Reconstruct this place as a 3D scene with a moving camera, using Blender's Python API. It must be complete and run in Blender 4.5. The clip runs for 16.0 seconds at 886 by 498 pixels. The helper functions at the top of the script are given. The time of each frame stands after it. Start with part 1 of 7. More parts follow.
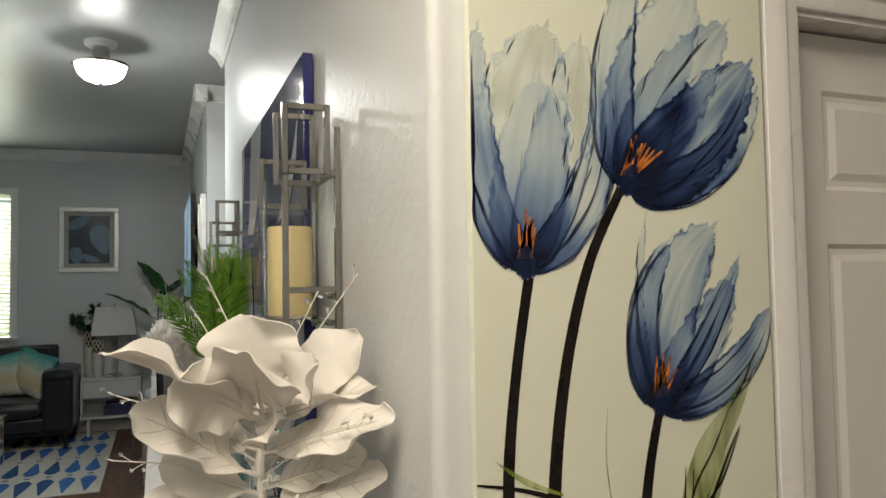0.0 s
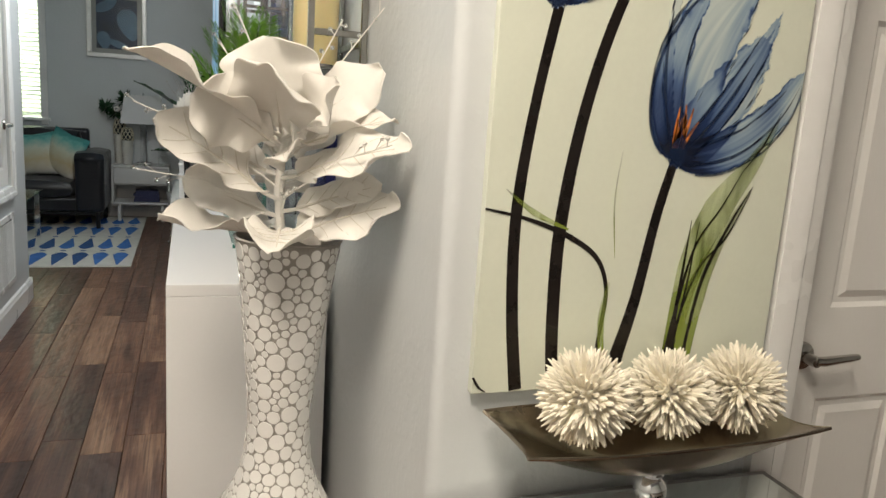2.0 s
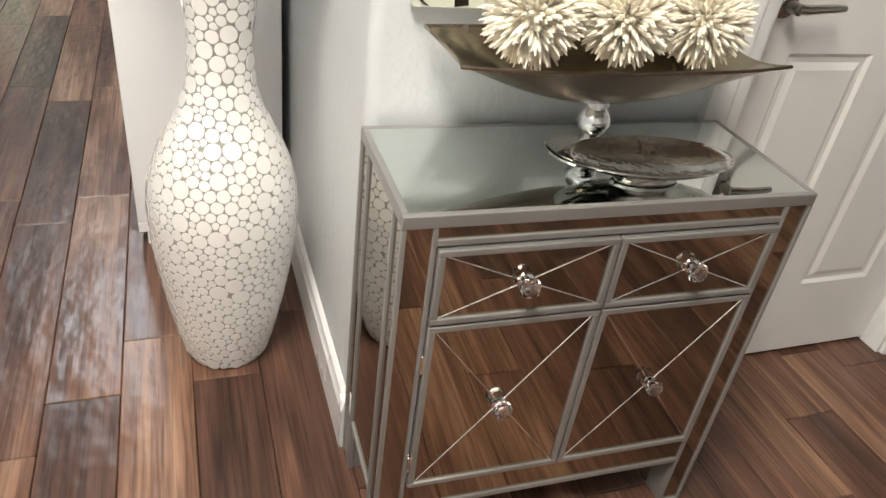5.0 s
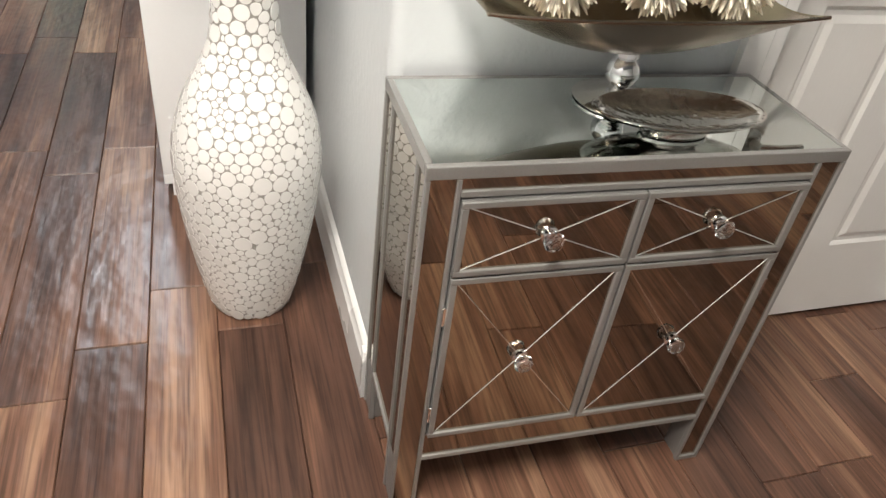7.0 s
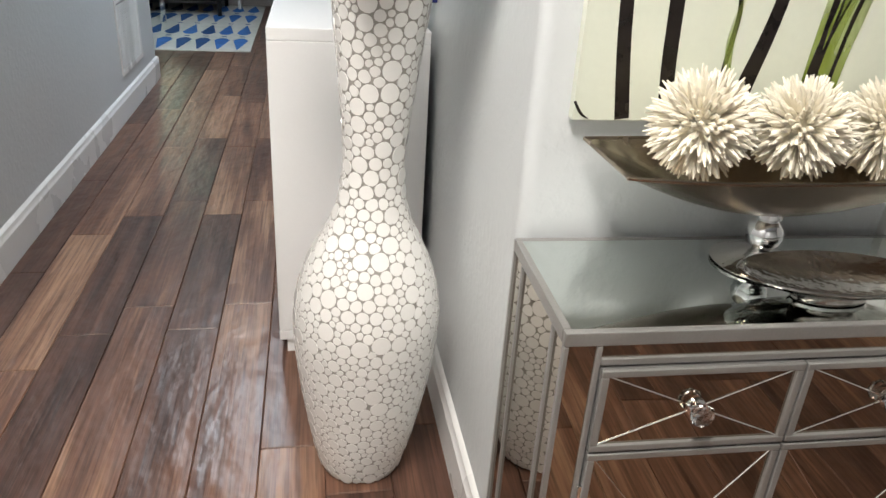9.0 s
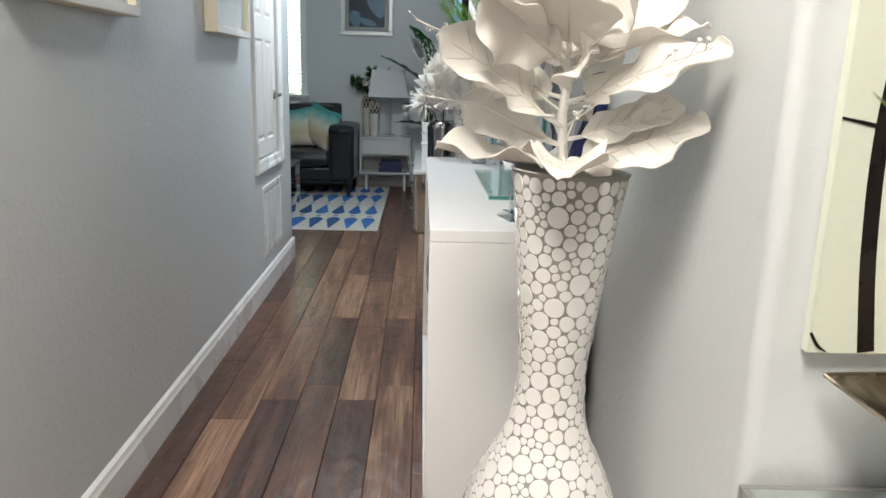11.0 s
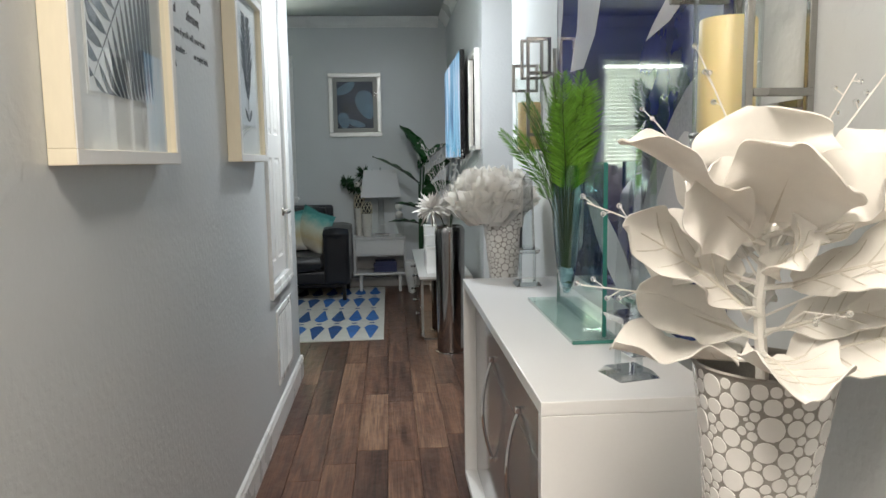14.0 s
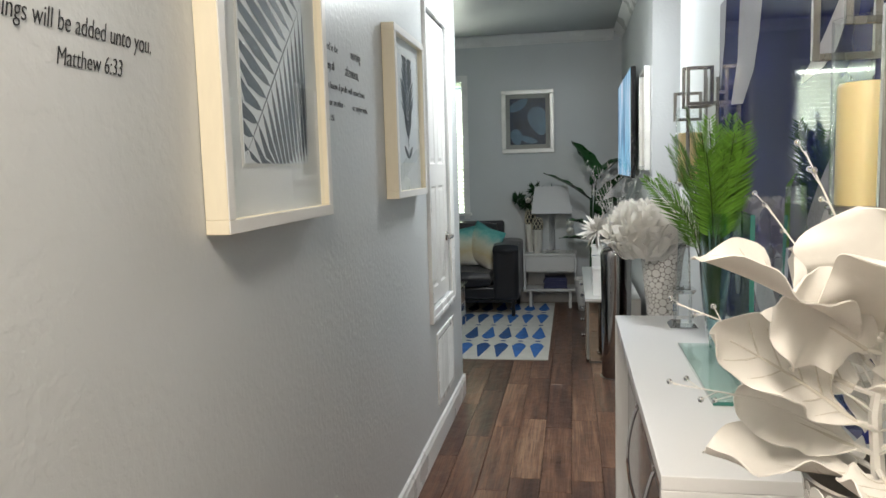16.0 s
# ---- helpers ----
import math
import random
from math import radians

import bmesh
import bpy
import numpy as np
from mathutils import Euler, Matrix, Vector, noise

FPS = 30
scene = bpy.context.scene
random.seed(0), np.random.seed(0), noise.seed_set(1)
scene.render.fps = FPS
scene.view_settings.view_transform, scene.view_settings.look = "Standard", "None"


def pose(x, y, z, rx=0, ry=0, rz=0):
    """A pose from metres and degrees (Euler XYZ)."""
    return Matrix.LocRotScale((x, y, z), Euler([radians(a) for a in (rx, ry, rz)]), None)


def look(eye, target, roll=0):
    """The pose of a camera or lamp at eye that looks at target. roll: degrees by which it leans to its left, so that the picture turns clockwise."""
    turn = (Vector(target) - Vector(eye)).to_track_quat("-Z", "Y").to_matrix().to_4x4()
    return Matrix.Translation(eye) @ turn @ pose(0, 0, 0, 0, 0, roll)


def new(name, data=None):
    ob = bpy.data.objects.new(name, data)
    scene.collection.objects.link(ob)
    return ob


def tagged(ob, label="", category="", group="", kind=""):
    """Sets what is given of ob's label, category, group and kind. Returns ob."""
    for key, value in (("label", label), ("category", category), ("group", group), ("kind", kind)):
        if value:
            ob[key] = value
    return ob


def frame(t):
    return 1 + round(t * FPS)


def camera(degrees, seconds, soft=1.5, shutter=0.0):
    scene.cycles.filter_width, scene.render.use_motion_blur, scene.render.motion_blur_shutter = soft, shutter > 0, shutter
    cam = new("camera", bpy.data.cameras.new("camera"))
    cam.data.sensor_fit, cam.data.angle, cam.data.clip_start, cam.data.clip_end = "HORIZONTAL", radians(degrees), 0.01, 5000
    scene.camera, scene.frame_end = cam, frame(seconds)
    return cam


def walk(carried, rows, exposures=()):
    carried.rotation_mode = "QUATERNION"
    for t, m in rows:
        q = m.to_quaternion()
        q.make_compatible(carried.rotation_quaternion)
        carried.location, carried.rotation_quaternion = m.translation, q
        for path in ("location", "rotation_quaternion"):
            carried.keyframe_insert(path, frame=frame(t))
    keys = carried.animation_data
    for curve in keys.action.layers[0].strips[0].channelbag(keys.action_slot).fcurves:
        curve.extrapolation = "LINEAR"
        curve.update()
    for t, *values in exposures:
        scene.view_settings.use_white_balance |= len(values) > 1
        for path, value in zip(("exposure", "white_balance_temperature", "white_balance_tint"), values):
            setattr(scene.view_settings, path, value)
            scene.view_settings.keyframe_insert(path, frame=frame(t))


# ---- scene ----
cam = camera(62.3, 16.0)
PATH = [
    (0, (-0.295, -0.996, 1.498), (0.428, 0.867, 1.586), -1.0),
    (0.5, (-0.303, -0.99, 1.449), (0.407, 0.88, 1.442), 0.7),
    (1, (-0.295, -0.998, 1.403), (0.402, 0.874, 1.301), 2.2),
    (1.5, (-0.286, -1.005, 1.382), (0.393, 0.864, 1.168), 3.1),
    (2, (-0.286, -1.014, 1.342), (0.372, 0.838, 0.973), 3.8),
    (2.5, (-0.291, -1.006, 1.31), (0.365, 0.81, 0.792), 4.4),
    (3, (-0.288, -1.026, 1.294), (0.352, 0.74, 0.605), 5.0),
    (3.5, (-0.252, -1.019, 1.268), (0.386, 0.681, 0.428), 6.0),
    (4, (-0.244, -1.025, 1.26), (0.444, 0.612, 0.341), 7.7),
    (4.5, (-0.212, -1.021, 1.229), (0.435, 0.57, 0.205), 7.7),
    (5, (-0.189, -1.031, 1.213), (0.445, 0.509, 0.106), 8.0),
    (5.2, (-0.183, -1.031, 1.209), (0.446, 0.483, 0.064), 8.1),
    (7.3, (-0.194, -1.035, 1.199), (0.349, 0.467, -0.006), 7.9),
    (7.5, (-0.199, -1.034, 1.196), (0.323, 0.507, 0.031), 7.5),
    (8, (-0.219, -1.009, 1.191), (0.244, 0.608, 0.108), 6.3),
    (8.5, (-0.224, -0.997, 1.188), (0.173, 0.704, 0.212), 4.7),
    (9, (-0.232, -0.987, 1.19), (0.111, 0.782, 0.322), 3.6),
    (9.5, (-0.249, -0.974, 1.193), (0.042, 0.852, 0.432), 2.9),
    (10, (-0.277, -0.944, 1.201), (-0.053, 0.932, 0.547), 2.5),
    (10.2, (-0.29, -0.928, 1.208), (-0.097, 0.967, 0.598), 2.3),
    (12.3, (-0.492, -0.769, 1.292), (-0.54, 1.208, 0.991), 1.0),
    (12.5, (-0.51, -0.749, 1.301), (-0.543, 1.23, 1.014), 0.7),
    (13, (-0.553, -0.707, 1.332), (-0.511, 1.276, 1.071), 0.1),
    (13.5, (-0.6, -0.661, 1.365), (-0.476, 1.32, 1.119), -0.4),
    (14, (-0.631, -0.626, 1.383), (-0.488, 1.355, 1.144), -0.9),
    (14.5, (-0.63, -0.626, 1.39), (-0.553, 1.358, 1.151), -1.3),
    (15, (-0.575, -0.642, 1.425), (-0.64, 1.342, 1.188), -1.4),
    (15.5, (-0.529, -0.654, 1.478), (-0.737, 1.321, 1.245), -1.5),
    (16, (-0.502, -0.643, 1.505), (-0.851, 1.315, 1.289), -1.6),
]
walk(cam, [(t, look(eye, target, roll)) for t, eye, target, roll in PATH],
     [(0, -0.42, 7200, 10), (1.5, -0.16, 7050, 10), (3.2, 0.24, 6450, 10), (5, 0.62, 6350, 10), (7.5, 0.74, 6250, 10), (9, 0.50, 6150, 10), (10.2, 0.44, 6250, 10), (12.5, 0.26, 6400, 10), (16, 0.18, 6750, 10)])

# ---- world and lights ----
world = bpy.data.worlds.new("sky_world")
scene.world = world
world.use_nodes = True
wn = world.node_tree
sky = wn.nodes.new("ShaderNodeTexSky")
sky.sky_type = "NISHITA"
sky.sun_disc = False
sky.sun_elevation = radians(48)
sky.sun_rotation = radians(200)
wn.links.new(sky.outputs[0], wn.nodes["Background"].inputs[0])
wn.nodes["Background"].inputs[1].default_value = 0.08


def lamp(name, kind, energy, colour, m, size=0.1, angle=0.0, size_y=0.0):
    data = bpy.data.lights.new(name, kind)
    data.energy, data.color = energy, colour
    if kind == "AREA":
        data.size = size
        if size_y:
            data.shape, data.size_y = "RECTANGLE", size_y
    elif kind == "SUN":
        data.angle = angle
    else:
        data.shadow_soft_size = size
    ob = new(name, data)
    ob.matrix_world = m
    return ob


sun_dir = Vector((math.sin(radians(20)) * math.cos(radians(48)), math.cos(radians(20)) * math.cos(radians(48)), math.sin(radians(48))))
lamp("sun", "SUN", 2.0, (1, 0.95, 0.88), look(sun_dir * 40, (0, 0, 0)), angle=radians(0.5))
HALL_LAMP = (-0.61, 3.66, 2.93)
# warm rear lamp is never in view; its place is assumed
UNSEEN_REAR_LAMP = (-0.62, -1.05, 2.93)
lamp("hall_lamp_light", "AREA", 28, (0.88, 0.95, 1.0), pose(HALL_LAMP[0], HALL_LAMP[1], 2.672), size=0.26)
lamp("hall_lamp_glow", "POINT", 18, (0.88, 0.95, 1.0), pose(HALL_LAMP[0], HALL_LAMP[1], 2.70), size=0.11)
lamp("unseen_rear_light", "AREA", 72, (1.0, 0.91, 0.79), pose(UNSEEN_REAR_LAMP[0], UNSEEN_REAR_LAMP[1], 2.865), size=0.58, size_y=1.18)
lamp("window_daylight", "AREA", 135, (0.93, 1.0, 0.92), pose(-2.18, 7.95, 1.75, -90, 0, 0), size=1.3, size_y=1.7)
lamp("dining_window_daylight", "AREA", 16, (0.90, 1.0, 0.96), pose(2.1, 7.95, 1.75, -90, 0, 0), size=1.3, size_y=1.7)

# ---- materials ----
def node_mat(name):
    m = bpy.data.materials.new(name)
    m.use_nodes = True
    return m, m.node_tree.nodes, m.node_tree.links, m.node_tree.nodes["Principled BSDF"]


def mat(name, col, rough=0.5, metal=0.0, var=0.10, scale=6.0, fine=120.0, bump=0.05, rvar=0.08, coat=0.0, trans=0.0, ior=1.45, island=0.0, stretch=(1, 1, 1), sheen=0.0, bump_dist=0.002):
    """Surface with a broad and a fine variation of colour, gloss and relief."""
    m, n, l, b = node_mat(name)
    tc = n.new("ShaderNodeTexCoord")
    mp = n.new("ShaderNodeMapping")
    mp.inputs["Scale"].default_value = stretch
    l.new(tc.outputs["Object"], mp.inputs[0])
    big, small = n.new("ShaderNodeTexNoise"), n.new("ShaderNodeTexNoise")
    big.inputs["Scale"].default_value, small.inputs["Scale"].default_value = scale, fine
    big.inputs["Detail"].default_value, small.inputs["Detail"].default_value = 4, 3
    l.new(mp.outputs[0], big.inputs["Vector"])
    l.new(mp.outputs[0], small.inputs["Vector"])
    mixf = n.new("ShaderNodeMath")
    mixf.operation = "MULTIPLY_ADD"
    l.new(small.outputs[0], mixf.inputs[0])
    mixf.inputs[1].default_value = 0.45
    l.new(big.outputs[0], mixf.inputs[2])
    ramp = n.new("ShaderNodeValToRGB")
    c0 = [max(0, c * (1 - var)) for c in col]
    c1 = [min(1, c * (1 + var)) for c in col]
    ramp.color_ramp.elements[0].position, ramp.color_ramp.elements[1].position = 0.45, 1.0
    ramp.color_ramp.elements[0].color, ramp.color_ramp.elements[1].color = (*c0, 1), (*c1, 1)
    l.new(mixf.outputs[0], ramp.inputs[0])
    out = ramp.outputs[0]
    if island:
        g = n.new("ShaderNodeNewGeometry")
        hs = n.new("ShaderNodeHueSaturation")
        mr = n.new("ShaderNodeMapRange")
        mr.inputs[3].default_value, mr.inputs[4].default_value = 1 - island, 1 + island
        l.new(g.outputs["Random Per Island"], mr.inputs[0])
        l.new(mr.outputs[0], hs.inputs["Value"])
        l.new(out, hs.inputs["Color"])
        out = hs.outputs[0]
    l.new(out, b.inputs["Base Color"])
    rr = n.new("ShaderNodeMapRange")
    rr.inputs[1].default_value, rr.inputs[2].default_value = 0.3, 0.8
    rr.inputs[3].default_value, rr.inputs[4].default_value = max(0.0, rough - rvar), min(1, rough + rvar)
    l.new(big.outputs[0], rr.inputs[0])
    l.new(rr.outputs[0], b.inputs["Roughness"])
    b.inputs["Metallic"].default_value = metal
    b.inputs["Coat Weight"].default_value = coat
    b.inputs["Transmission Weight"].default_value = trans
    b.inputs["IOR"].default_value = ior
    b.inputs["Sheen Weight"].default_value = sheen
    if bump:
        bp = n.new("ShaderNodeBump")
        bp.inputs["Strength"].default_value, bp.inputs["Distance"].default_value = bump, bump_dist
        l.new(small.outputs[0], bp.inputs["Height"])
        l.new(bp.outputs[0], b.inputs["Normal"])
    return m


def emit_mat(name, col, strength):
    m, n, l, b = node_mat(name)
    b.inputs["Base Color"].default_value = (*col, 1)
    b.inputs["Emission Color"].default_value = (*col, 1)
    b.inputs["Emission Strength"].default_value = strength
    b.inputs["Roughness"].default_value = 0.4
    return m


def glass_mat(name, tint=(1, 1, 1), rough=0.0, ior=1.45):
    m, n, l, b = node_mat(name)
    b.inputs["Base Color"].default_value = (*tint, 1)
    b.inputs["Roughness"].default_value = rough
    b.inputs["Transmission Weight"].default_value = 1.0
    b.inputs["IOR"].default_value = ior
    return m


def pane_mat(name, tint=(1, 1, 1), gloss=1.0):
    """Thin clear pane: sees straight through and mirrors more at a glancing angle."""
    m = bpy.data.materials.new(name)
    m.use_nodes = True
    n, l = m.node_tree.nodes, m.node_tree.links
    n.clear()
    o, mx, t, g, f, pw, mr = (n.new("ShaderNode" + k) for k in ("OutputMaterial", "MixShader", "BsdfTransparent", "BsdfGlossy", "LayerWeight", "Math", "MapRange"))
    t.inputs[0].default_value = (*tint, 1)
    g.inputs["Roughness"].default_value = 0.01
    pw.operation = "POWER"
    pw.inputs[1].default_value = 4.0
    l.new(f.outputs["Facing"], pw.inputs[0])
    l.new(pw.outputs[0], mr.inputs[0])
    mr.inputs[3].default_value, mr.inputs[4].default_value = 0.03 * gloss, 0.75 * gloss
    f.inputs[0].default_value = 0.5
    l.new(mr.outputs[0], mx.inputs[0])
    l.new(t.outputs[0], mx.inputs[1])
    l.new(g.outputs[0], mx.inputs[2])
    l.new(mx.outputs[0], o.inputs[0])
    return m


def wall_mat(name, col, rough=0.42):
    """Eggshell paint over an orange-peel knockdown texture."""
    m, n, l, b = node_mat(name)
    tc = n.new("ShaderNodeTexCoord")
    big, peel, fine = (n.new("ShaderNodeTexNoise") for _ in range(3))
    for node, s, d in ((big, 1.3, 3), (peel, 48, 2), (fine, 320, 2)):
        node.inputs["Scale"].default_value, node.inputs["Detail"].default_value = s, d
        l.new(tc.outputs["Object"], node.inputs["Vector"])
    ramp = n.new("ShaderNodeValToRGB")
    ramp.color_ramp.elements[0].position, ramp.color_ramp.elements[1].position = 0.3, 0.75
    ramp.color_ramp.elements[0].color = (*[c * 0.96 for c in col], 1)
    ramp.color_ramp.elements[1].color = (*[min(1, c * 1.03) for c in col], 1)
    l.new(big.outputs[0], ramp.inputs[0])
    l.new(ramp.outputs[0], b.inputs["Base Color"])
    b.inputs["Roughness"].default_value = rough
    add = n.new("ShaderNodeMath")
    add.operation = "MULTIPLY_ADD"
    add.inputs[1].default_value = 0.25
    pr = n.new("ShaderNodeMapRange")
    pr.inputs[1].default_value, pr.inputs[2].default_value = 0.42, 0.62
    l.new(peel.outputs[0], pr.inputs[0])
    l.new(fine.outputs[0], add.inputs[0])
    l.new(pr.outputs[0], add.inputs[2])
    bp = n.new("ShaderNodeBump")
    bp.inputs["Strength"].default_value, bp.inputs["Distance"].default_value = 0.24, 0.0018
    l.new(add.outputs[0], bp.inputs["Height"])
    l.new(bp.outputs[0], b.inputs["Normal"])
    return m


def plank_mat(name):
    """Hand-scraped dark hardwood: each board has its own tone, grain runs along y."""
    m, n, l, b = node_mat(name)
    tc, oi = n.new("ShaderNodeTexCoord"), n.new("ShaderNodeObjectInfo")
    geo = n.new("ShaderNodeNewGeometry")
    off = n.new("ShaderNodeVectorMath")
    off.operation = "MULTIPLY_ADD"
    comb = n.new("ShaderNodeCombineXYZ")
    for i in range(3):
        l.new(oi.outputs["Random"], comb.inputs[i])
    l.new(comb.outputs[0], off.inputs[0])
    off.inputs[1].default_value = (37, 91, 13)
    l.new(geo.outputs["Position"], off.inputs[2])
    mp, mp2, mp3 = (n.new("ShaderNodeMapping") for _ in range(3))
    mp.inputs["Scale"].default_value = (26, 1.5, 1)
    mp2.inputs["Scale"].default_value = (150, 4, 1)
    mp3.inputs["Scale"].default_value = (7, 1.1, 1)
    g1, g2, g3 = (n.new("ShaderNodeTexNoise") for _ in range(3))
    for mpx, g, d in ((mp, g1, 5), (mp2, g2, 3), (mp3, g3, 3)):
        l.new(off.outputs[0], mpx.inputs[0])
        l.new(mpx.outputs[0], g.inputs["Vector"])
        g.inputs["Scale"].default_value, g.inputs["Detail"].default_value = 1.0, d
        g.inputs["Distortion"].default_value = 0.6
    tone = n.new("ShaderNodeMath")
    tone.operation = "MULTIPLY_ADD"
    l.new(g3.outputs[0], tone.inputs[0])
    tone.inputs[1].default_value = 0.9
    l.new(g1.outputs[0], tone.inputs[2])
    rnd = n.new("ShaderNodeMath")
    rnd.operation = "MULTIPLY_ADD"
    l.new(oi.outputs["Random"], rnd.inputs[0])
    rnd.inputs[1].default_value = 0.50
    l.new(tone.outputs[0], rnd.inputs[2])
    ramp = n.new("ShaderNodeValToRGB")
    e = ramp.color_ramp.elements
    e.new(0.38)
    e.new(0.66)
    sc = n.new("ShaderNodeMapRange")
    sc.inputs[1].default_value, sc.inputs[2].default_value = 0.68, 1.62
    l.new(rnd.outputs[0], sc.inputs[0])
    e[0].color, e[1].color = (0.042, 0.023, 0.017, 1), (0.105, 0.054, 0.038, 1)
    e[2].color, e[3].color = (0.188, 0.096, 0.062, 1), (0.39, 0.235, 0.150, 1)
    l.new(sc.outputs[0], ramp.inputs[0])
    mul = n.new("ShaderNodeMixRGB")
    mul.blend_type = "MULTIPLY"
    mul.inputs[0].default_value = 0.55
    l.new(ramp.outputs[0], mul.inputs[1])
    fr = n.new("ShaderNodeMapRange")
    fr.inputs[1].default_value, fr.inputs[2].default_value = 0.3, 0.6
    l.new(g2.outputs[0], fr.inputs[0])
    l.new(fr.outputs[0], mul.inputs[2])
    l.new(mul.outputs[0], b.inputs["Base Color"])
    rr = n.new("ShaderNodeMapRange")
    rr.inputs[3].default_value, rr.inputs[4].default_value = 0.26, 0.40
    l.new(g1.outputs[0], rr.inputs[0])
    l.new(rr.outputs[0], b.inputs["Roughness"])
    b.inputs["Specular IOR Level"].default_value = 0.38
    # scraped waves across the board
    mw = n.new("ShaderNodeMapping")
    mw.inputs["Scale"].default_value = (18, 9, 1)
    gw = n.new("ShaderNodeTexNoise")
    gw.inputs["Scale"].default_value, gw.inputs["Detail"].default_value = 1.0, 2
    l.new(off.outputs[0], mw.inputs[0])
    l.new(mw.outputs[0], gw.inputs["Vector"])
    hsum = n.new("ShaderNodeMath")
    hsum.operation = "MULTIPLY_ADD"
    l.new(g2.outputs[0], hsum.inputs[0])
    hsum.inputs[1].default_value = 0.06
    l.new(gw.outputs[0], hsum.inputs[2])
    bp = n.new("ShaderNodeBump")
    bp.inputs["Strength"].default_value, bp.inputs["Distance"].default_value = 0.9, 0.0075
    l.new(hsum.outputs[0], bp.inputs["Height"])
    l.new(bp.outputs[0], b.inputs["Normal"])
    return m


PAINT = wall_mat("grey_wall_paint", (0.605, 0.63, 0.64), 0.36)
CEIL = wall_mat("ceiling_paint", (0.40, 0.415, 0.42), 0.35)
TRIM = mat("white_trim_paint", (0.80, 0.80, 0.79), 0.30, var=0.03, scale=2, fine=60, bump=0.04)
DOORW = mat("white_door_paint", (0.76, 0.75, 0.73), 0.34, var=0.03, scale=2, fine=220, bump=0.10, stretch=(1, 1, 0.15))
PLANK = plank_mat("hand_scraped_hardwood")
SUBFLOOR = mat("dark_joint", (0.012, 0.008, 0.006), 0.7)
LACQ = mat("white_lacquer", (0.84, 0.84, 0.84), 0.45, var=0.02, scale=2, bump=0.01, rvar=0.03, coat=0.3)
GREYGLOSS = mat("grey_gloss_panel", (0.30, 0.30, 0.31), 0.12, metal=0.35, var=0.05, scale=1.5, bump=0.01, rvar=0.03)
CHROME = mat("chrome", (0.80, 0.80, 0.81), 0.07, metal=1.0, var=0.03, bump=0.0, rvar=0.03)
NICKEL = mat("satin_nickel", (0.48, 0.46, 0.43), 0.24, metal=1.0, var=0.06, fine=300, bump=0.03)
SILVERWOOD = mat("silver_painted_wood", (0.29, 0.285, 0.275), 0.36, metal=0.45, var=0.10, fine=250, bump=0.10)
MIRROR = mat("antique_mirror", (0.40, 0.365, 0.31), 0.015, metal=1.0, var=0.015, bump=0.0, rvar=0.01)
TOPMIRROR = mat("top_mirror", (0.72, 0.76, 0.74), 0.03, metal=1.0, var=0.02, bump=0.0, rvar=0.015)
HAMMERED = mat("hammered_nickel", (0.74, 0.72, 0.69), 0.14, metal=1.0, var=0.08, scale=10, fine=90, bump=0.0, rvar=0.05)
hn, hl = HAMMERED.node_tree.nodes, HAMMERED.node_tree.links
hv, hb, ht = hn.new("ShaderNodeTexVoronoi"), hn.new("ShaderNodeBump"), hn.new("ShaderNodeTexCoord")
hv.feature = "SMOOTH_F1"
hv.inputs["Scale"].default_value = 115
hb.inputs["Strength"].default_value, hb.inputs["Distance"].default_value = 0.28, 0.0026
hl.new(ht.outputs["Object"], hv.inputs["Vector"])
hl.new(hv.outputs["Distance"], hb.inputs["Height"])
hl.new(hb.outputs[0], hn["Principled BSDF"].inputs["Normal"])
BOWLMET = mat("brushed_bowl_metal", (0.37, 0.315, 0.255), 0.26, metal=1.0, var=0.10, scale=8, fine=140, bump=0.22, rvar=0.08)
CRYSTAL = glass_mat("crystal", (1, 1, 1), 0.0, 1.52)
AQUAGLASS = pane_mat("aqua_glass", (0.87, 0.955, 0.935))
CUTGLASS = pane_mat("cut_crystal", (0.90, 0.925, 0.93), 4.0)
PANE = pane_mat("window_pane", (0.96, 0.98, 0.97))
PEBBLE = mat("cream_pebble", (0.80, 0.79, 0.765), 0.14, var=0.03, scale=12, bump=0.02, rvar=0.03, coat=0.4, island=0.05)
GROUT = mat("grey_grout", (0.30, 0.285, 0.26), 0.6, var=0.15, scale=20, fine=300, bump=0.3)
PETAL = mat("cream_foam_petal", (0.87, 0.85, 0.81), 0.62, var=0.05, scale=9, fine=90, bump=0.12, sheen=0.2)
VEIN = mat("petal_vein", (0.66, 0.62, 0.55), 0.6, var=0.08)
pn_, pl_ = PETAL.node_tree.nodes, PETAL.node_tree.links
ptl, pmx = pn_.new("ShaderNodeBsdfTranslucent"), pn_.new("ShaderNodeMixShader")
ptl.inputs[0].default_value = (0.78, 0.74, 0.68, 1)
pmx.inputs[0].default_value = 0.28
pl_.new(pn_["Principled BSDF"].outputs[0], pmx.inputs[1])
pl_.new(ptl.outputs[0], pmx.inputs[2])
pl_.new(pmx.outputs[0], pn_["Material Output"].inputs[0])
SPIKE = mat("ivory_spike", (0.83, 0.78, 0.66), 0.5, var=0.08, scale=20, bump=0.05, island=0.08)
CREAMFRAME = mat("cream_wood_frame", (0.83, 0.76, 0.60), 0.42, var=0.06, scale=3, fine=90, bump=0.06, stretch=(1, 1, 0.2))
WHITEFRAME = mat("white_frame_face", (0.80, 0.79, 0.77), 0.4, var=0.04, scale=3, fine=90, bump=0.05)
MAT_BOARD = mat("mat_board", (0.80, 0.81, 0.82), 0.7, var=0.02, fine=300, bump=0.03)
